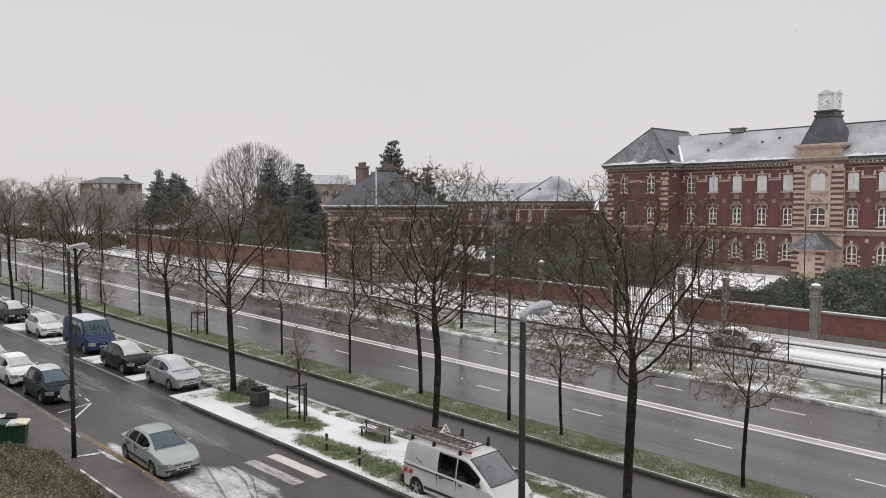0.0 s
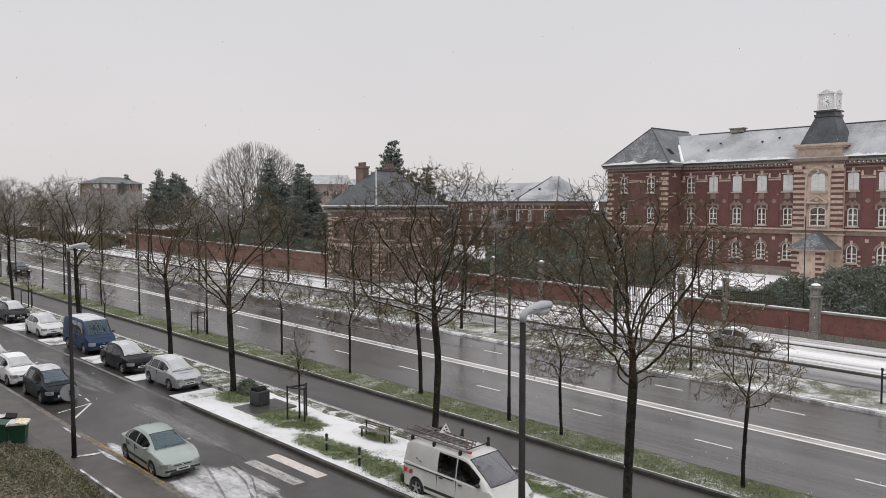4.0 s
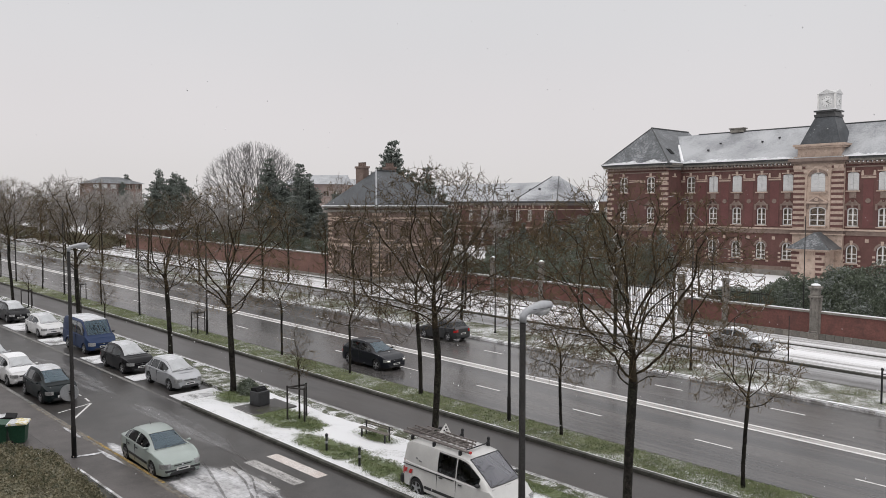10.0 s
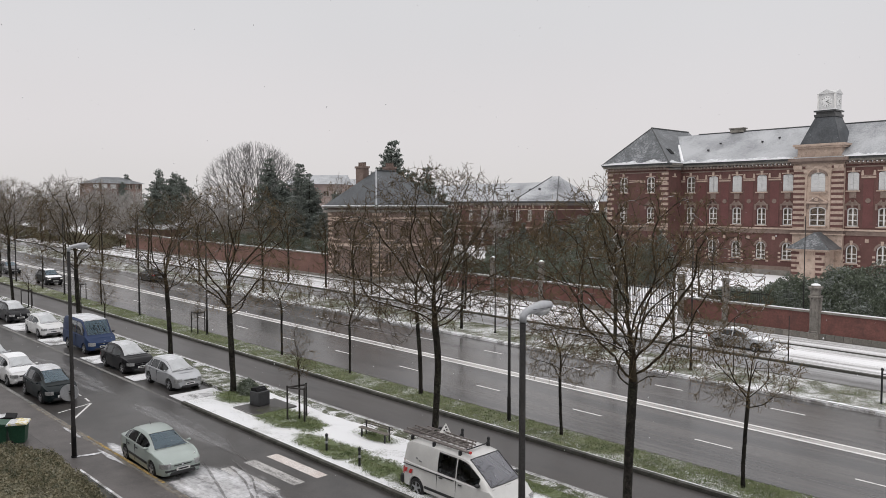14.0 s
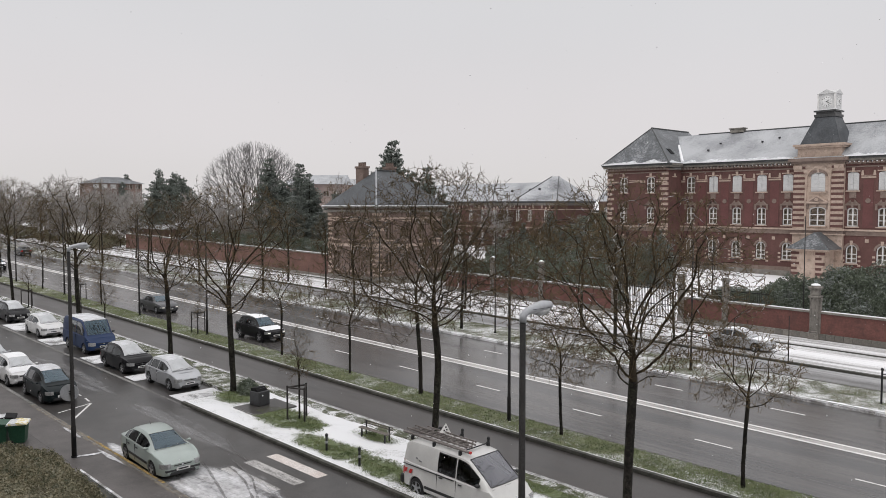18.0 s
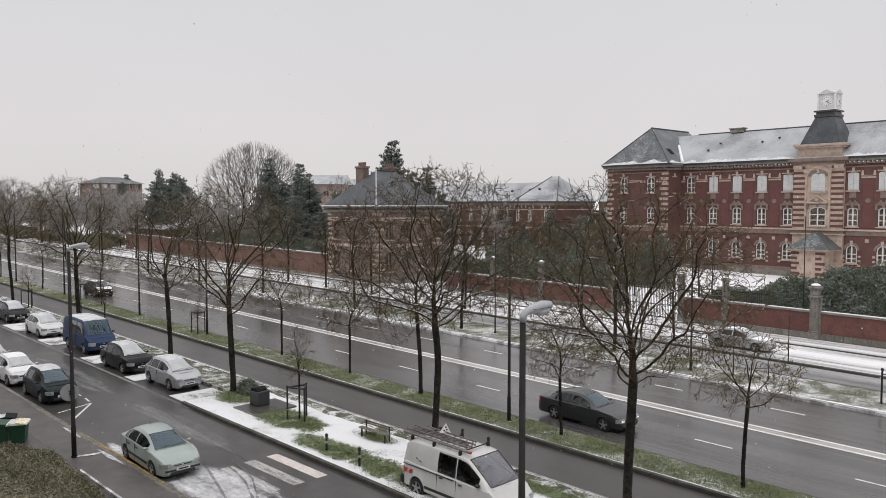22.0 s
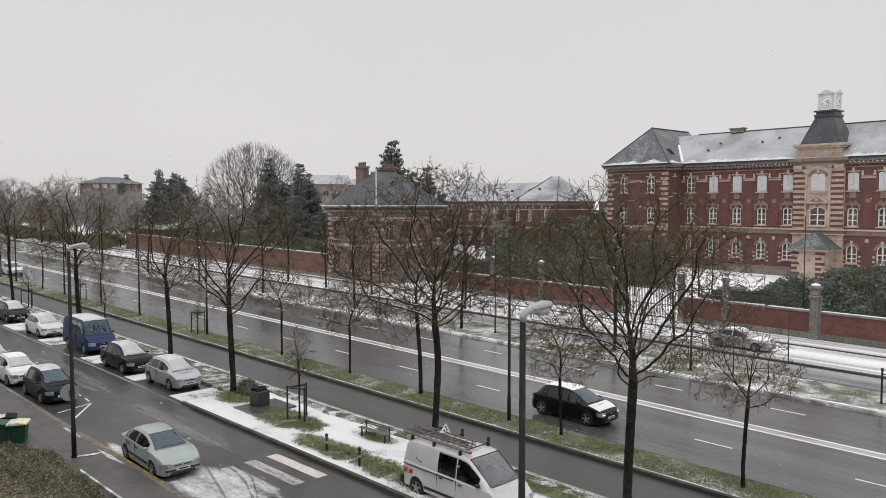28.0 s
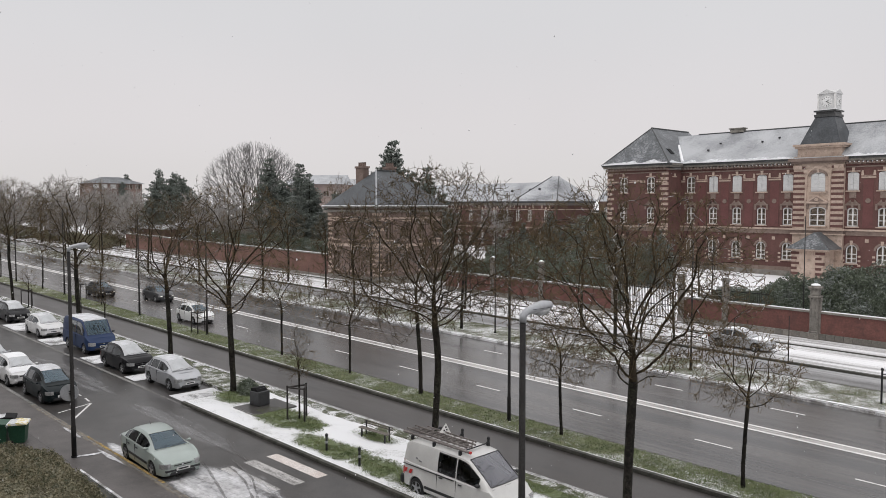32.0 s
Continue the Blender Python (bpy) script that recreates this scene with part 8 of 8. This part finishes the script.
# wheeled bins on the near pavement
def wheeled_bin(x, y, rz, lid, label):
    b = thing("wheeled_bin", pose(x, y, gz(x) + 0.12, 0, 0, rz) @ Matrix.Diagonal((1.1, 1.1, 0.80, 1.0)), label, "waste bin", "wheeled bins")
    body = MB()
    lo, hi = [(-0.24, -0.26), (0.24, -0.26), (0.24, 0.26), (-0.24, 0.26)], [(-0.30, -0.34), (0.30, -0.34), (0.30, 0.34), (-0.30, 0.34)]
    body.add([(*p, 0.04) for p in lo] + [(*p, 0.98) for p in hi], [(0, 3, 2, 1), (4, 5, 6, 7)] + [(i, (i + 1) % 4, 4 + (i + 1) % 4, 4 + i) for i in range(4)])
    part("body", body, M_green, b)
    part("rim", MB().rbox(-0.33, 0.33, -0.37, 0.37, 0.93, 1.0, 0.015), M_green, b)
    part("lid", MB().prism([(-0.36, 1.0), (0.36, 1.0), (0.34, 1.06), (0.0, 1.13), (-0.34, 1.08)], -0.38, 0.38, Matrix(((1, 0, 0, 0), (0, 0, 1, 0), (0, 1, 0, 0), (0, 0, 0, 1)))), lid, b)
    part("snow", MB().rbox(-0.30, 0.02, -0.30, 0.30, 1.085, 1.125, 0.015), M_snow_thin, b)
    part("handle", MB().tube([(-0.36, -0.25, 1.02), (-0.40, 0, 1.02), (-0.36, 0.25, 1.02)], [0.016] * 3, 6), M_green, b)
    for s in (-1, 1):
        part("wheel", MB().disc((-0.22, s * 0.27, 0.1), (0, 1, 0), 0.1, 0.05, 14), M_tyre, b)
    return b


wheeled_bin(-34.75, 9.72, 62, M_yellow, "green wheeled bin with a yellow lid under snow")
wheeled_bin(-35.1, 9.1, 66, M_green, "green wheeled bin with snow on its closed lid")
wheeled_bin(-35.95, 9.6, 70, M_steel_dark, "green wheeled bin with a dark snowy lid")

# painted kerb, bay lines, snow on the ground
kp = thing("painted_kerb", pose(0, 0, 0), "worn ochre-painted kerb stones along the pavement", "kerb", kind="structure")
for k in range(18):
    a = -40.4 + 0.98 * k
    part("kerb_stone", MB().add([(x, y, gz(x) + z) for x in (a, a + 0.965) for y, z in ((11.82, 0.124), (12.05, 0.136), (12.088, 0.12), (12.095, -0.05))], [(0, 4, 5, 1), (1, 5, 6, 2), (2, 6, 7, 3)]), M_orange, kp)
part("yellow_edge", MB().add([(x, y, gz(x) + 0.142) for x in np.linspace(-33.5, -26.2, 9) for y in (11.97, 12.085)], [(2 * i, 2 * i + 2, 2 * i + 3, 2 * i + 1) for i in range(8)]), M_yellow_worn, kp, "worn yellow painted kerb edge")
bl = thing("bay_lines", pose(0, 0, 0), "thin white parking bay lines on the asphalt", "road marking", kind="structure")
for a, b in (((-38.5, 12.5), (-39.2, 14.25)), ((-37.0, 12.7), (-39.2, 14.3)), ((-39.6, 14.35), (-40.4, 14.45)), ((-41.0, 14.45), (-41.8, 14.5))):
    d = Vector((b[0] - a[0], b[1] - a[1])).normalized() * 0.05
    part("line", MB().add([(a[0] - d.y, a[1] + d.x, gz(a[0]) + 0.005), (a[0] + d.y, a[1] - d.x, gz(a[0]) + 0.005), (b[0] + d.y, b[1] - d.x, gz(b[0]) + 0.005), (b[0] - d.y, b[1] + d.x, gz(b[0]) + 0.005)], [(0, 1, 2, 3)]), M_paint, bl)
part("gutter_line", MB().add([(x, y, gz(x) + (0.006 if x > -36 else 0.016)) for x in np.linspace(-200, -35, 20) for y in (17.42, 17.62)], [(2 * i, 2 * i + 2, 2 * i + 3, 2 * i + 1) for i in range(19)]), M_kerb, bl)


def blob(name, cx, cy, rx, ry, up, mat, label, seed, rz=0, kind="structure", wob=0.35, n=48):
    mb = MB()
    pts = []
    for k in range(n):
        a = k * math.tau / n
        r = 1 + wob * noise.noise((math.cos(a) * 1.7 + seed, math.sin(a) * 1.7, seed * 0.7)) + 0.3 * wob * noise.noise((math.cos(a) * 6 + seed, math.sin(a) * 6, 3))
        px_, py_ = rx * r * math.cos(a), ry * r * math.sin(a)
        c, s = math.cos(radians(rz)), math.sin(radians(rz))
        x, y = cx + px_ * c - py_ * s, cy + px_ * s + py_ * c
        pts.append((x, y))
    mb.add([(cx, cy, gz(cx) + up + 0.012)] + [(x, y, gz(x) + up) for x, y in pts], [(0, k + 1, (k + 1) % n + 1) for k in range(n)])
    return tagged(part(name, mb, mat), label, kind=kind)


for k, (cx, cy, rx, ry, rz) in enumerate(((-24.8, 13.45, 3.5, 1.6, 8), (-21.3, 13.3, 3.4, 1.7, 0), (-32.5, 15.9, 6.5, 1.1, 0), (-31.0, 12.5, 1.8, 0.5, 0), (-18.5, 14.2, 3.0, 2.0, 0), (-46, 15.6, 9.0, 1.2, 0))):
    blob("snow_patch", cx, cy, rx, ry, 0.010, M_snow_faint if k in (2, 5) else M_snow_film, "thin trodden snow with tyre streaks on asphalt", k + 1.3, rz)
for k, (cx, cy, rx, ry, rz) in enumerate(((-31.1, 11.2, 1.0, 0.11, 78), (-48, 11.0, 4.0, 0.5, 0), (-34.5, 11.75, 1.4, 0.12, 0), (-30.4, 11.72, 1.5, 0.14, 4))):
    blob("snow_patch", cx, cy, rx, ry, 0.142, M_snow_film, "thin snow lying on the pavement", k + 7.7, rz, wob=0.6)
for w, pts in ((0.15, ((-27.6, 12.13), (-26.84, 12.11), (-26.03, 12.10), (-25.29, 12.13), (-24.2, 12.22))), (0.14, ((-27.6, 14.2), (-26.73, 14.01), (-25.43, 13.61), (-23.75, 13.09), (-22.4, 12.6))),
               (0.12, ((-26.5, 14.75), (-25.94, 14.67), (-24.69, 14.40), (-23.1, 13.77), (-21.8, 13.2))), (0.12, ((-27.0, 15.2), (-26.25, 15.07), (-24.64, 14.70), (-22.98, 13.90), (-21.8, 13.3))),
               (0.07, ((-31.64, 15.67), (-29.69, 15.59), (-27.57, 15.66), (-26.49, 15.64))), (0.06, ((-29.51, 16.34), (-27.82, 15.80), (-26.54, 15.59)))):
    mb, n = MB(), 8 * (len(pts) - 1) + 1
    ts = np.linspace(0, len(pts) - 1, n)
    cx, cy = (np.interp(ts, range(len(pts)), [p[i] for p in pts]) for i in (0, 1))
    hw = [w / 2 * (0.75 + 0.5 * noise.noise((x * 2.1, y, 5))) for x, y in zip(cx, cy)]
    mb.add([(x, y + q * h, gz(x) + 0.024) for x, y, h in zip(cx, cy, hw) for q in (-1, 1)], [(2 * i, 2 * i + 2, 2 * i + 3, 2 * i + 1) for i in range(n - 1)])
    tagged(part("tyre_track", mb, M_rut), "dark wet tyre track pressed through thin snow", kind="structure")
for y, up, amt in ((25.89, 0.19, 0.05), (22.30, 0.178, 0.06), (28.0, 0.006, 0.03), (41.84, 0.17, 0.16)):
    mb = MB()
    lx = np.linspace(-75, -5, 500)
    hw = [max(0.0, amt * (0.75 + 1.1 * noise.noise((x * 0.5, y, 1)) + 0.8 * noise.noise((x * 2.3, y, 7)))) for x in lx]
    mb.add([(x, y + q * h, gz(x) + up + (0.012 if q == 0 else 0)) for x, h in zip(lx, hw) for q in (-0.3, 0.3, 1)], [(3 * i + j, 3 * i + 3 + j, 3 * i + 4 + j, 3 * i + 1 + j) for i in range(499) for j in range(2)])
    tagged(part("snow_line", mb, M_snow_solid), "thin broken line of snow left along a kerb", kind="structure")
for k, (x0, x1) in enumerate(((-43.55, -42.1), (-50.4, -48.0), (-58.6, -55.7), (-66.9, -62.9), (-73.0, -71.4), (-37.9, -36.1))):
    mb = MB().add([(x, y, gz(x) + 0.03) for x in (x0, x1) for y in (17.75, 20.2)], [(0, 2, 3, 1)])
    mb.add([(x, 17.75, gz(x) + z) for x in (x0, x1) for z in (0.03, 0.0)], [(0, 1, 3, 2)])
    tagged(part("snow_patch", mb, M_bay_snow), "clean snow left between two parked cars", kind="structure")

mb = MB()
exs = np.linspace(-36, -6, 90)
mb.add([(x, y, gz(x) + (0.10 if y < 21.75 else 0.178)) for x in exs for y in (21.62 + 0.35 * noise.noise((x * 0.7, 3, 0)), 21.8, 22.33)], [(3 * i + j, 3 * i + 3 + j, 3 * i + 4 + j, 3 * i + 1 + j) for i in range(89) for j in range(2)])
tagged(part("grass_edge", mb, M_thin_grass), "sparse snowy grass along the island's kerb", kind="structure")
PATCH = ((-35.0, 20.0, 1.5, 1.0), (-30.0, 19.65, 1.9, 1.0), (-28.6, 19.7, 1.2, 0.8), (-26.0, 18.6, 1.5, 0.65), (-24.2, 18.75, 1.7, 0.7), (-25.2, 21.0, 1.2, 0.45), (-21.6, 18.75, 1.8, 0.75), (-19.6, 18.9, 1.3, 0.8), (-16.3, 21.6, 2.2, 0.5))
blades = []
br = random.Random(77)
for k, (cx, cy, rx, ry) in enumerate(PATCH):
    blob("grass_patch", cx, cy, rx * 1.3, ry * 1.3, 0.165, M_grass_rim, "green grass showing through the snow", k + 20.1, wob=0.45)
    for _ in range(int(rx * ry * 1400)):
        a, r = br.uniform(0, math.tau), br.random() ** 0.72 * 1.15
        x, y = cx + rx * r * math.cos(a), cy + ry * r * math.sin(a)
        if noise.noise((x * 1.3, y * 1.6, 4)) + 0.5 * noise.noise((x * 4, y * 4, 9)) > -0.22 + 0.30 * (r - 0.6):
            blades.append(Vector((x, y, gz(x) + 0.165 + br.uniform(0, 0.03))))
fl = clumps(br, [p + Vector((br.uniform(-0.1, 0.1), br.uniform(-0.1, 0.1), 0.012)) for p in blades[::12]], 0.015, 0.3, 1.5)
fl.materials.append(M_snow_solid)
tagged(part("snow_fleck", fl, None), "flecks of snow caught in the island grass", "snow", kind="stuff")
gt = grass_blades(br, blades, 0.036)
gt.materials.append(M_blade)
tagged(part("grass_tufts", gt, None), "short green grass blades on the island", "grass", kind="stuff")
vb = []
for _ in range(17000):
    x = -7 - 75 * br.random() ** 1.5
    vb.append(Vector((x, br.uniform(25.9, 27.8), gz(x) + 0.17 + br.uniform(0, 0.06))))
for _ in range(2500):
    x = -6 - 60 * br.random() ** 1.3
    vb.append(Vector((x, br.uniform(41.9, 46.2), gz(x) + 0.17 + br.uniform(0, 0.06))))
fl = clumps(br, [p + Vector((br.uniform(-0.2, 0.2), br.uniform(-0.05, 0.05), 0.012)) for p in vb[::12]], 0.016, 0.3, 1.5)
fl.materials.append(M_snow_solid)
tagged(part("snow_fleck", fl, None), "flecks of snow caught in the verge grass", "snow", kind="stuff")
gt = grass_blades(br, vb, 0.045)
gt.materials.append(M_blade)
tagged(part("grass_tufts", gt, None), "rough grass blades of the roadside verge", "grass", kind="stuff")
DRY = [shrub(71, 0.9, 0.7, 0.95, 900, 0.07, M_laurel)]
for x, y, s in ((-35.05, 20.75, 0.85), (-35.75, 21.1, 0.75)):
    plant(DRY[0], pose(x, y, gz(x) + 0.1, 0, 0, x * 31) @ Matrix.Scale(s, 4), "low dull green shrub beside the tree", "low shrubs", "shrub", "shrub")

for x in (-45.6, -44.0, -42.2):
    st = thing("bike_stand", on_ground(x, 51.4, 20, 0.07), "low dark steel hoop stand in the snow", "bike stand", "bike stands")
    part("hoop", MB().tube([(-0.35, 0, -0.1), (-0.35, 0, 0.6), (-0.25, 0, 0.75), (0.25, 0, 0.75), (0.35, 0, 0.6), (0.35, 0, -0.1)], [0.03] * 6, 6), M_black, st)
fence = thing("iron_railing", on_ground(-29.4, 61.2), "black iron railing with spikes behind the wall", "railing")
for z in (1.5, 2.95):
    part("rail", MB().box(-1.7, 5.2, -0.02, 0.02, z, z + 0.05), M_black, fence)
spike = MB().tube([(0, 0, 0.2), (0, 0, 3.1), (0, 0, 3.25)], [0.016, 0.016, 0.002], 5).mesh("bar")
spike.materials.append(M_black)
for k in range(46):
    part("bar", spike, None, fence, m=pose(-1.65 + 0.15 * k, 0, 0))


# single stones of the nearest kerbs and of the wall's footing
def stones(owner, y, width, top, x0, x1, long, material, name="kerb_stone", deep=0.12):
    me = MB().rbox(0.008, long - 0.008, -width / 2, width / 2, -deep, 0.0, 0.012).mesh(name)
    me.materials.append(material)
    n = int((x1 - x0) / long)
    for k in range(n):
        x = x0 + long * k
        part(name, me, None, owner, m=pose(x, y, gz(x) + top, 0, TILT, 0))


KERBS = {ob.name: ob for ob in scene.collection.all_objects if ob.name.startswith(("kerb_", "boundary_wall"))}
stones(KERBS["kerb_cycle_near"], 22.425, 0.17, 0.182, -70, -5, 1.0, M_edge)
stones(KERBS["kerb_cycle_far"], 25.78, 0.18, 0.184, -70, -5, 1.0, M_kerb_stone)
stones(KERBS["kerb_island_street"], 17.58, 0.18, 0.144, -36, -5, 1.0, M_kerb_stone)
stones(KERBS["kerb_road_near"], 27.925, 0.17, 0.142, -70, -5, 1.0, M_kerb_stone)
stones(KERBS["boundary_wall.001"], 60.25, 0.12, 0.60, -59.5, -38.6, 0.62, M_footing, "footing_stone", 0.55)
stones(KERBS["boundary_wall.002"], 60.25, 0.12, 0.60, -30.8, -5.0, 0.62, M_footing, "footing_stone", 0.55)


# ---------------------------------------------------------------- passing cars
TRAFFIC = "passing cars"
START = at_kerb(-140, 30.3)
car_a = vehicle("estate_car", START, "dark navy estate car driving along the wet avenue", "car", P_navy, **{**SALOON, "L": 4.36, "W": 1.83, "base": 2.64, "H": 1.57, "roof_r": -1.55, "tail_x": -2.05, "tail": 1.08, "cowl_x": 1.05, "roof_f": 0.2, "belt": 1.02, "hood": 1.02, "cowl": 1.06, "nose": 0.78, "wheel": 0.33, "pillars": (-0.35, -1.25)}, rails=True, lights_on=True, group=TRAFFIC)
car_b = vehicle("hatchback_car", at_kerb(30, 40.1, 180), "dark grey hatchback driving away on the far carriageway", "car", P_grey, **{**HATCH, "L": 4.05, "W": 1.75, "base": 2.52, "H": 1.49, "belt": 0.95, "roof_r": -1.5, "tail_x": -1.88, "wheel": 0.31}, group=TRAFFIC)
car_c = vehicle("suv_car", START, "dark off-road car with snow on its roof and bonnet", "car", P_black, **SUV, rails=True, lights_on=True, group=TRAFFIC, snow="top")
car_d = vehicle("saloon_car", START, "dark grey saloon car driving with wet bodywork", "car", P_brown, **{**SALOON, "L": 4.65, "W": 1.82, "base": 2.75}, lights_on=True, group=TRAFFIC)
car_e = vehicle("hatchback_car", START, "black small hatchback with a snowy white roof", "car", P_black, **{**HATCH, "L": 4.08, "W": 1.75, "base": 2.6, "H": 1.5, "wheel": 0.32}, lights_on=True, group=TRAFFIC, snow="top")
car_f = vehicle("hatchback_car", START, "white small hatchback driving on the wet avenue", "car", P_white, **HATCH, lights_on=True, group=TRAFFIC)
car_g = vehicle("hatchback_car", START, "dark hatchback following on the wet avenue", "car", P_navy, **HATCH, lights_on=True, group=TRAFFIC)
car_h = vehicle("hatchback_car", START, "dark hatchback overtaking near the centre line", "car", P_grey, **HATCH, lights_on=True, group=TRAFFIC)

# snow falling: one loose cloud of small flakes that sinks slowly
fr_ = random.Random(3)
sf = MB()
for _ in range(2600):
    d = fr_.uniform(13, 60)
    lat = fr_.uniform(-0.62, 0.62) * d
    x, y = -0.706 * d + 0.708 * lat, 0.708 * d + 0.706 * lat
    z = fr_.uniform(-8, 62)
    r = fr_.uniform(0.007, 0.015)
    o = Vector((x, y, z))
    sf.add([o + Vector(q) * r for q in ((1, 0, 0), (-1, 0, 0), (0, 1, 0), (0, -1, 0), (0, 0, 1.4), (0, 0, -1.4))], [(0, 2, 4), (2, 1, 4), (1, 3, 4), (3, 0, 4), (2, 0, 5), (1, 2, 5), (3, 1, 5), (0, 3, 5)])
flakes = tagged(part("snowflakes", sf, M_snow_solid), "small snowflakes drifting down over the street", "snow", kind="stuff")


def drive(car, y, keys, rz=0):
    """Drives a car along its lane; while it is near, its wheels roll."""
    walk(car, [(t, at_kerb(x, y, rz)) for t, x in keys])
    near = [t for t in np.arange(0.0, 32.01, 1 / 30) if -75 < lerp_list(keys, t) < 0]
    if not near:
        return
    for w in [o for o in car.children if o.name.startswith("wheel") and o.children]:
        base = w.matrix_basis.copy()
        flip = 1 if base.to_3x3()[0][0] > 0 else -1
        r = base.translation.z
        go = 1 if rz == 0 else -1
        x0 = lerp_list(keys, near[0])
        turn = [math.degrees((lerp_list(keys, t) - x0) * go / r) for t in near]
        rows = [(0.0, base)] + [(t, base @ pose(0, 0, 0, 0, flip * a, 0)) for t, a in zip(near, turn) if t > 0.02]
        if near[-1] < 31.9:
            rows.append((32.0, rows[-1][1]))
        walk(w, rows)


def motions():
    drive(car_a, 30.4, [(0.0, -152.5), (5.5, -89.4), (7.0, -72.1), (9.0, -48.4), (11.0, -24.5), (12.5, -6.6), (16.0, 35.0), (32.0, 225.0)])
    drive(car_b, 40.1, [(0.0, 93.0), (8.0, -12.6), (9.0, -26.3), (10.0, -39.9), (11.0, -52.7), (12.0, -65.7), (13.4, -82.4), (14.5, -95.6), (32.0, -310.0)], 180)
    drive(car_c, 29.9, [(0.0, -238.0), (12.2, -111.5), (13.0, -104.0), (14.5, -88.3), (16.5, -65.8), (18.0, -48.8), (19.0, -37.1), (20.0, -25.3), (21.0, -13.8), (22.0, -2.2), (32.0, 112.0)])
    drive(car_d, 30.2, [(0.0, -265.0), (14.2, -107.6), (16.5, -82.8), (18.0, -66.2), (19.0, -54.6), (20.0, -43.1), (21.0, -31.8), (22.0, -20.4), (23.0, -9.5), (24.0, 1.5), (32.0, 90.0)])
    drive(car_e, 30.3, [(0.0, -285.0), (18.5, -111.5), (20.0, -98.3), (22.0, -80.3), (23.0, -71.0), (24.0, -61.8), (25.0, -52.5), (25.5, -47.6), (27.5, -26.5), (28.5, -16.1), (29.5, -6.6), (32.0, 18.0)])
    drive(car_f, 29.9, [(0.0, -430.0), (28.0, -107.3), (29.0, -95.2), (30.0, -82.9), (31.0, -71.0), (32.0, -58.7)])
    drive(car_g, 30.2, [(0.0, -440.0), (29.0, -112.5), (30.0, -102.5), (31.0, -91.0), (32.0, -79.4)])
    drive(car_h, 33.2, [(0.0, -560.0), (29.0, -118.5), (30.0, -104.0), (31.0, -88.7), (32.0, -72.8)])
    walk(flakes, [(0.0, pose(0, 0, 0)), (16.0, pose(2.4, -1.2, -22.0)), (32.0, pose(4.8, -2.4, -44.0))])


motions()
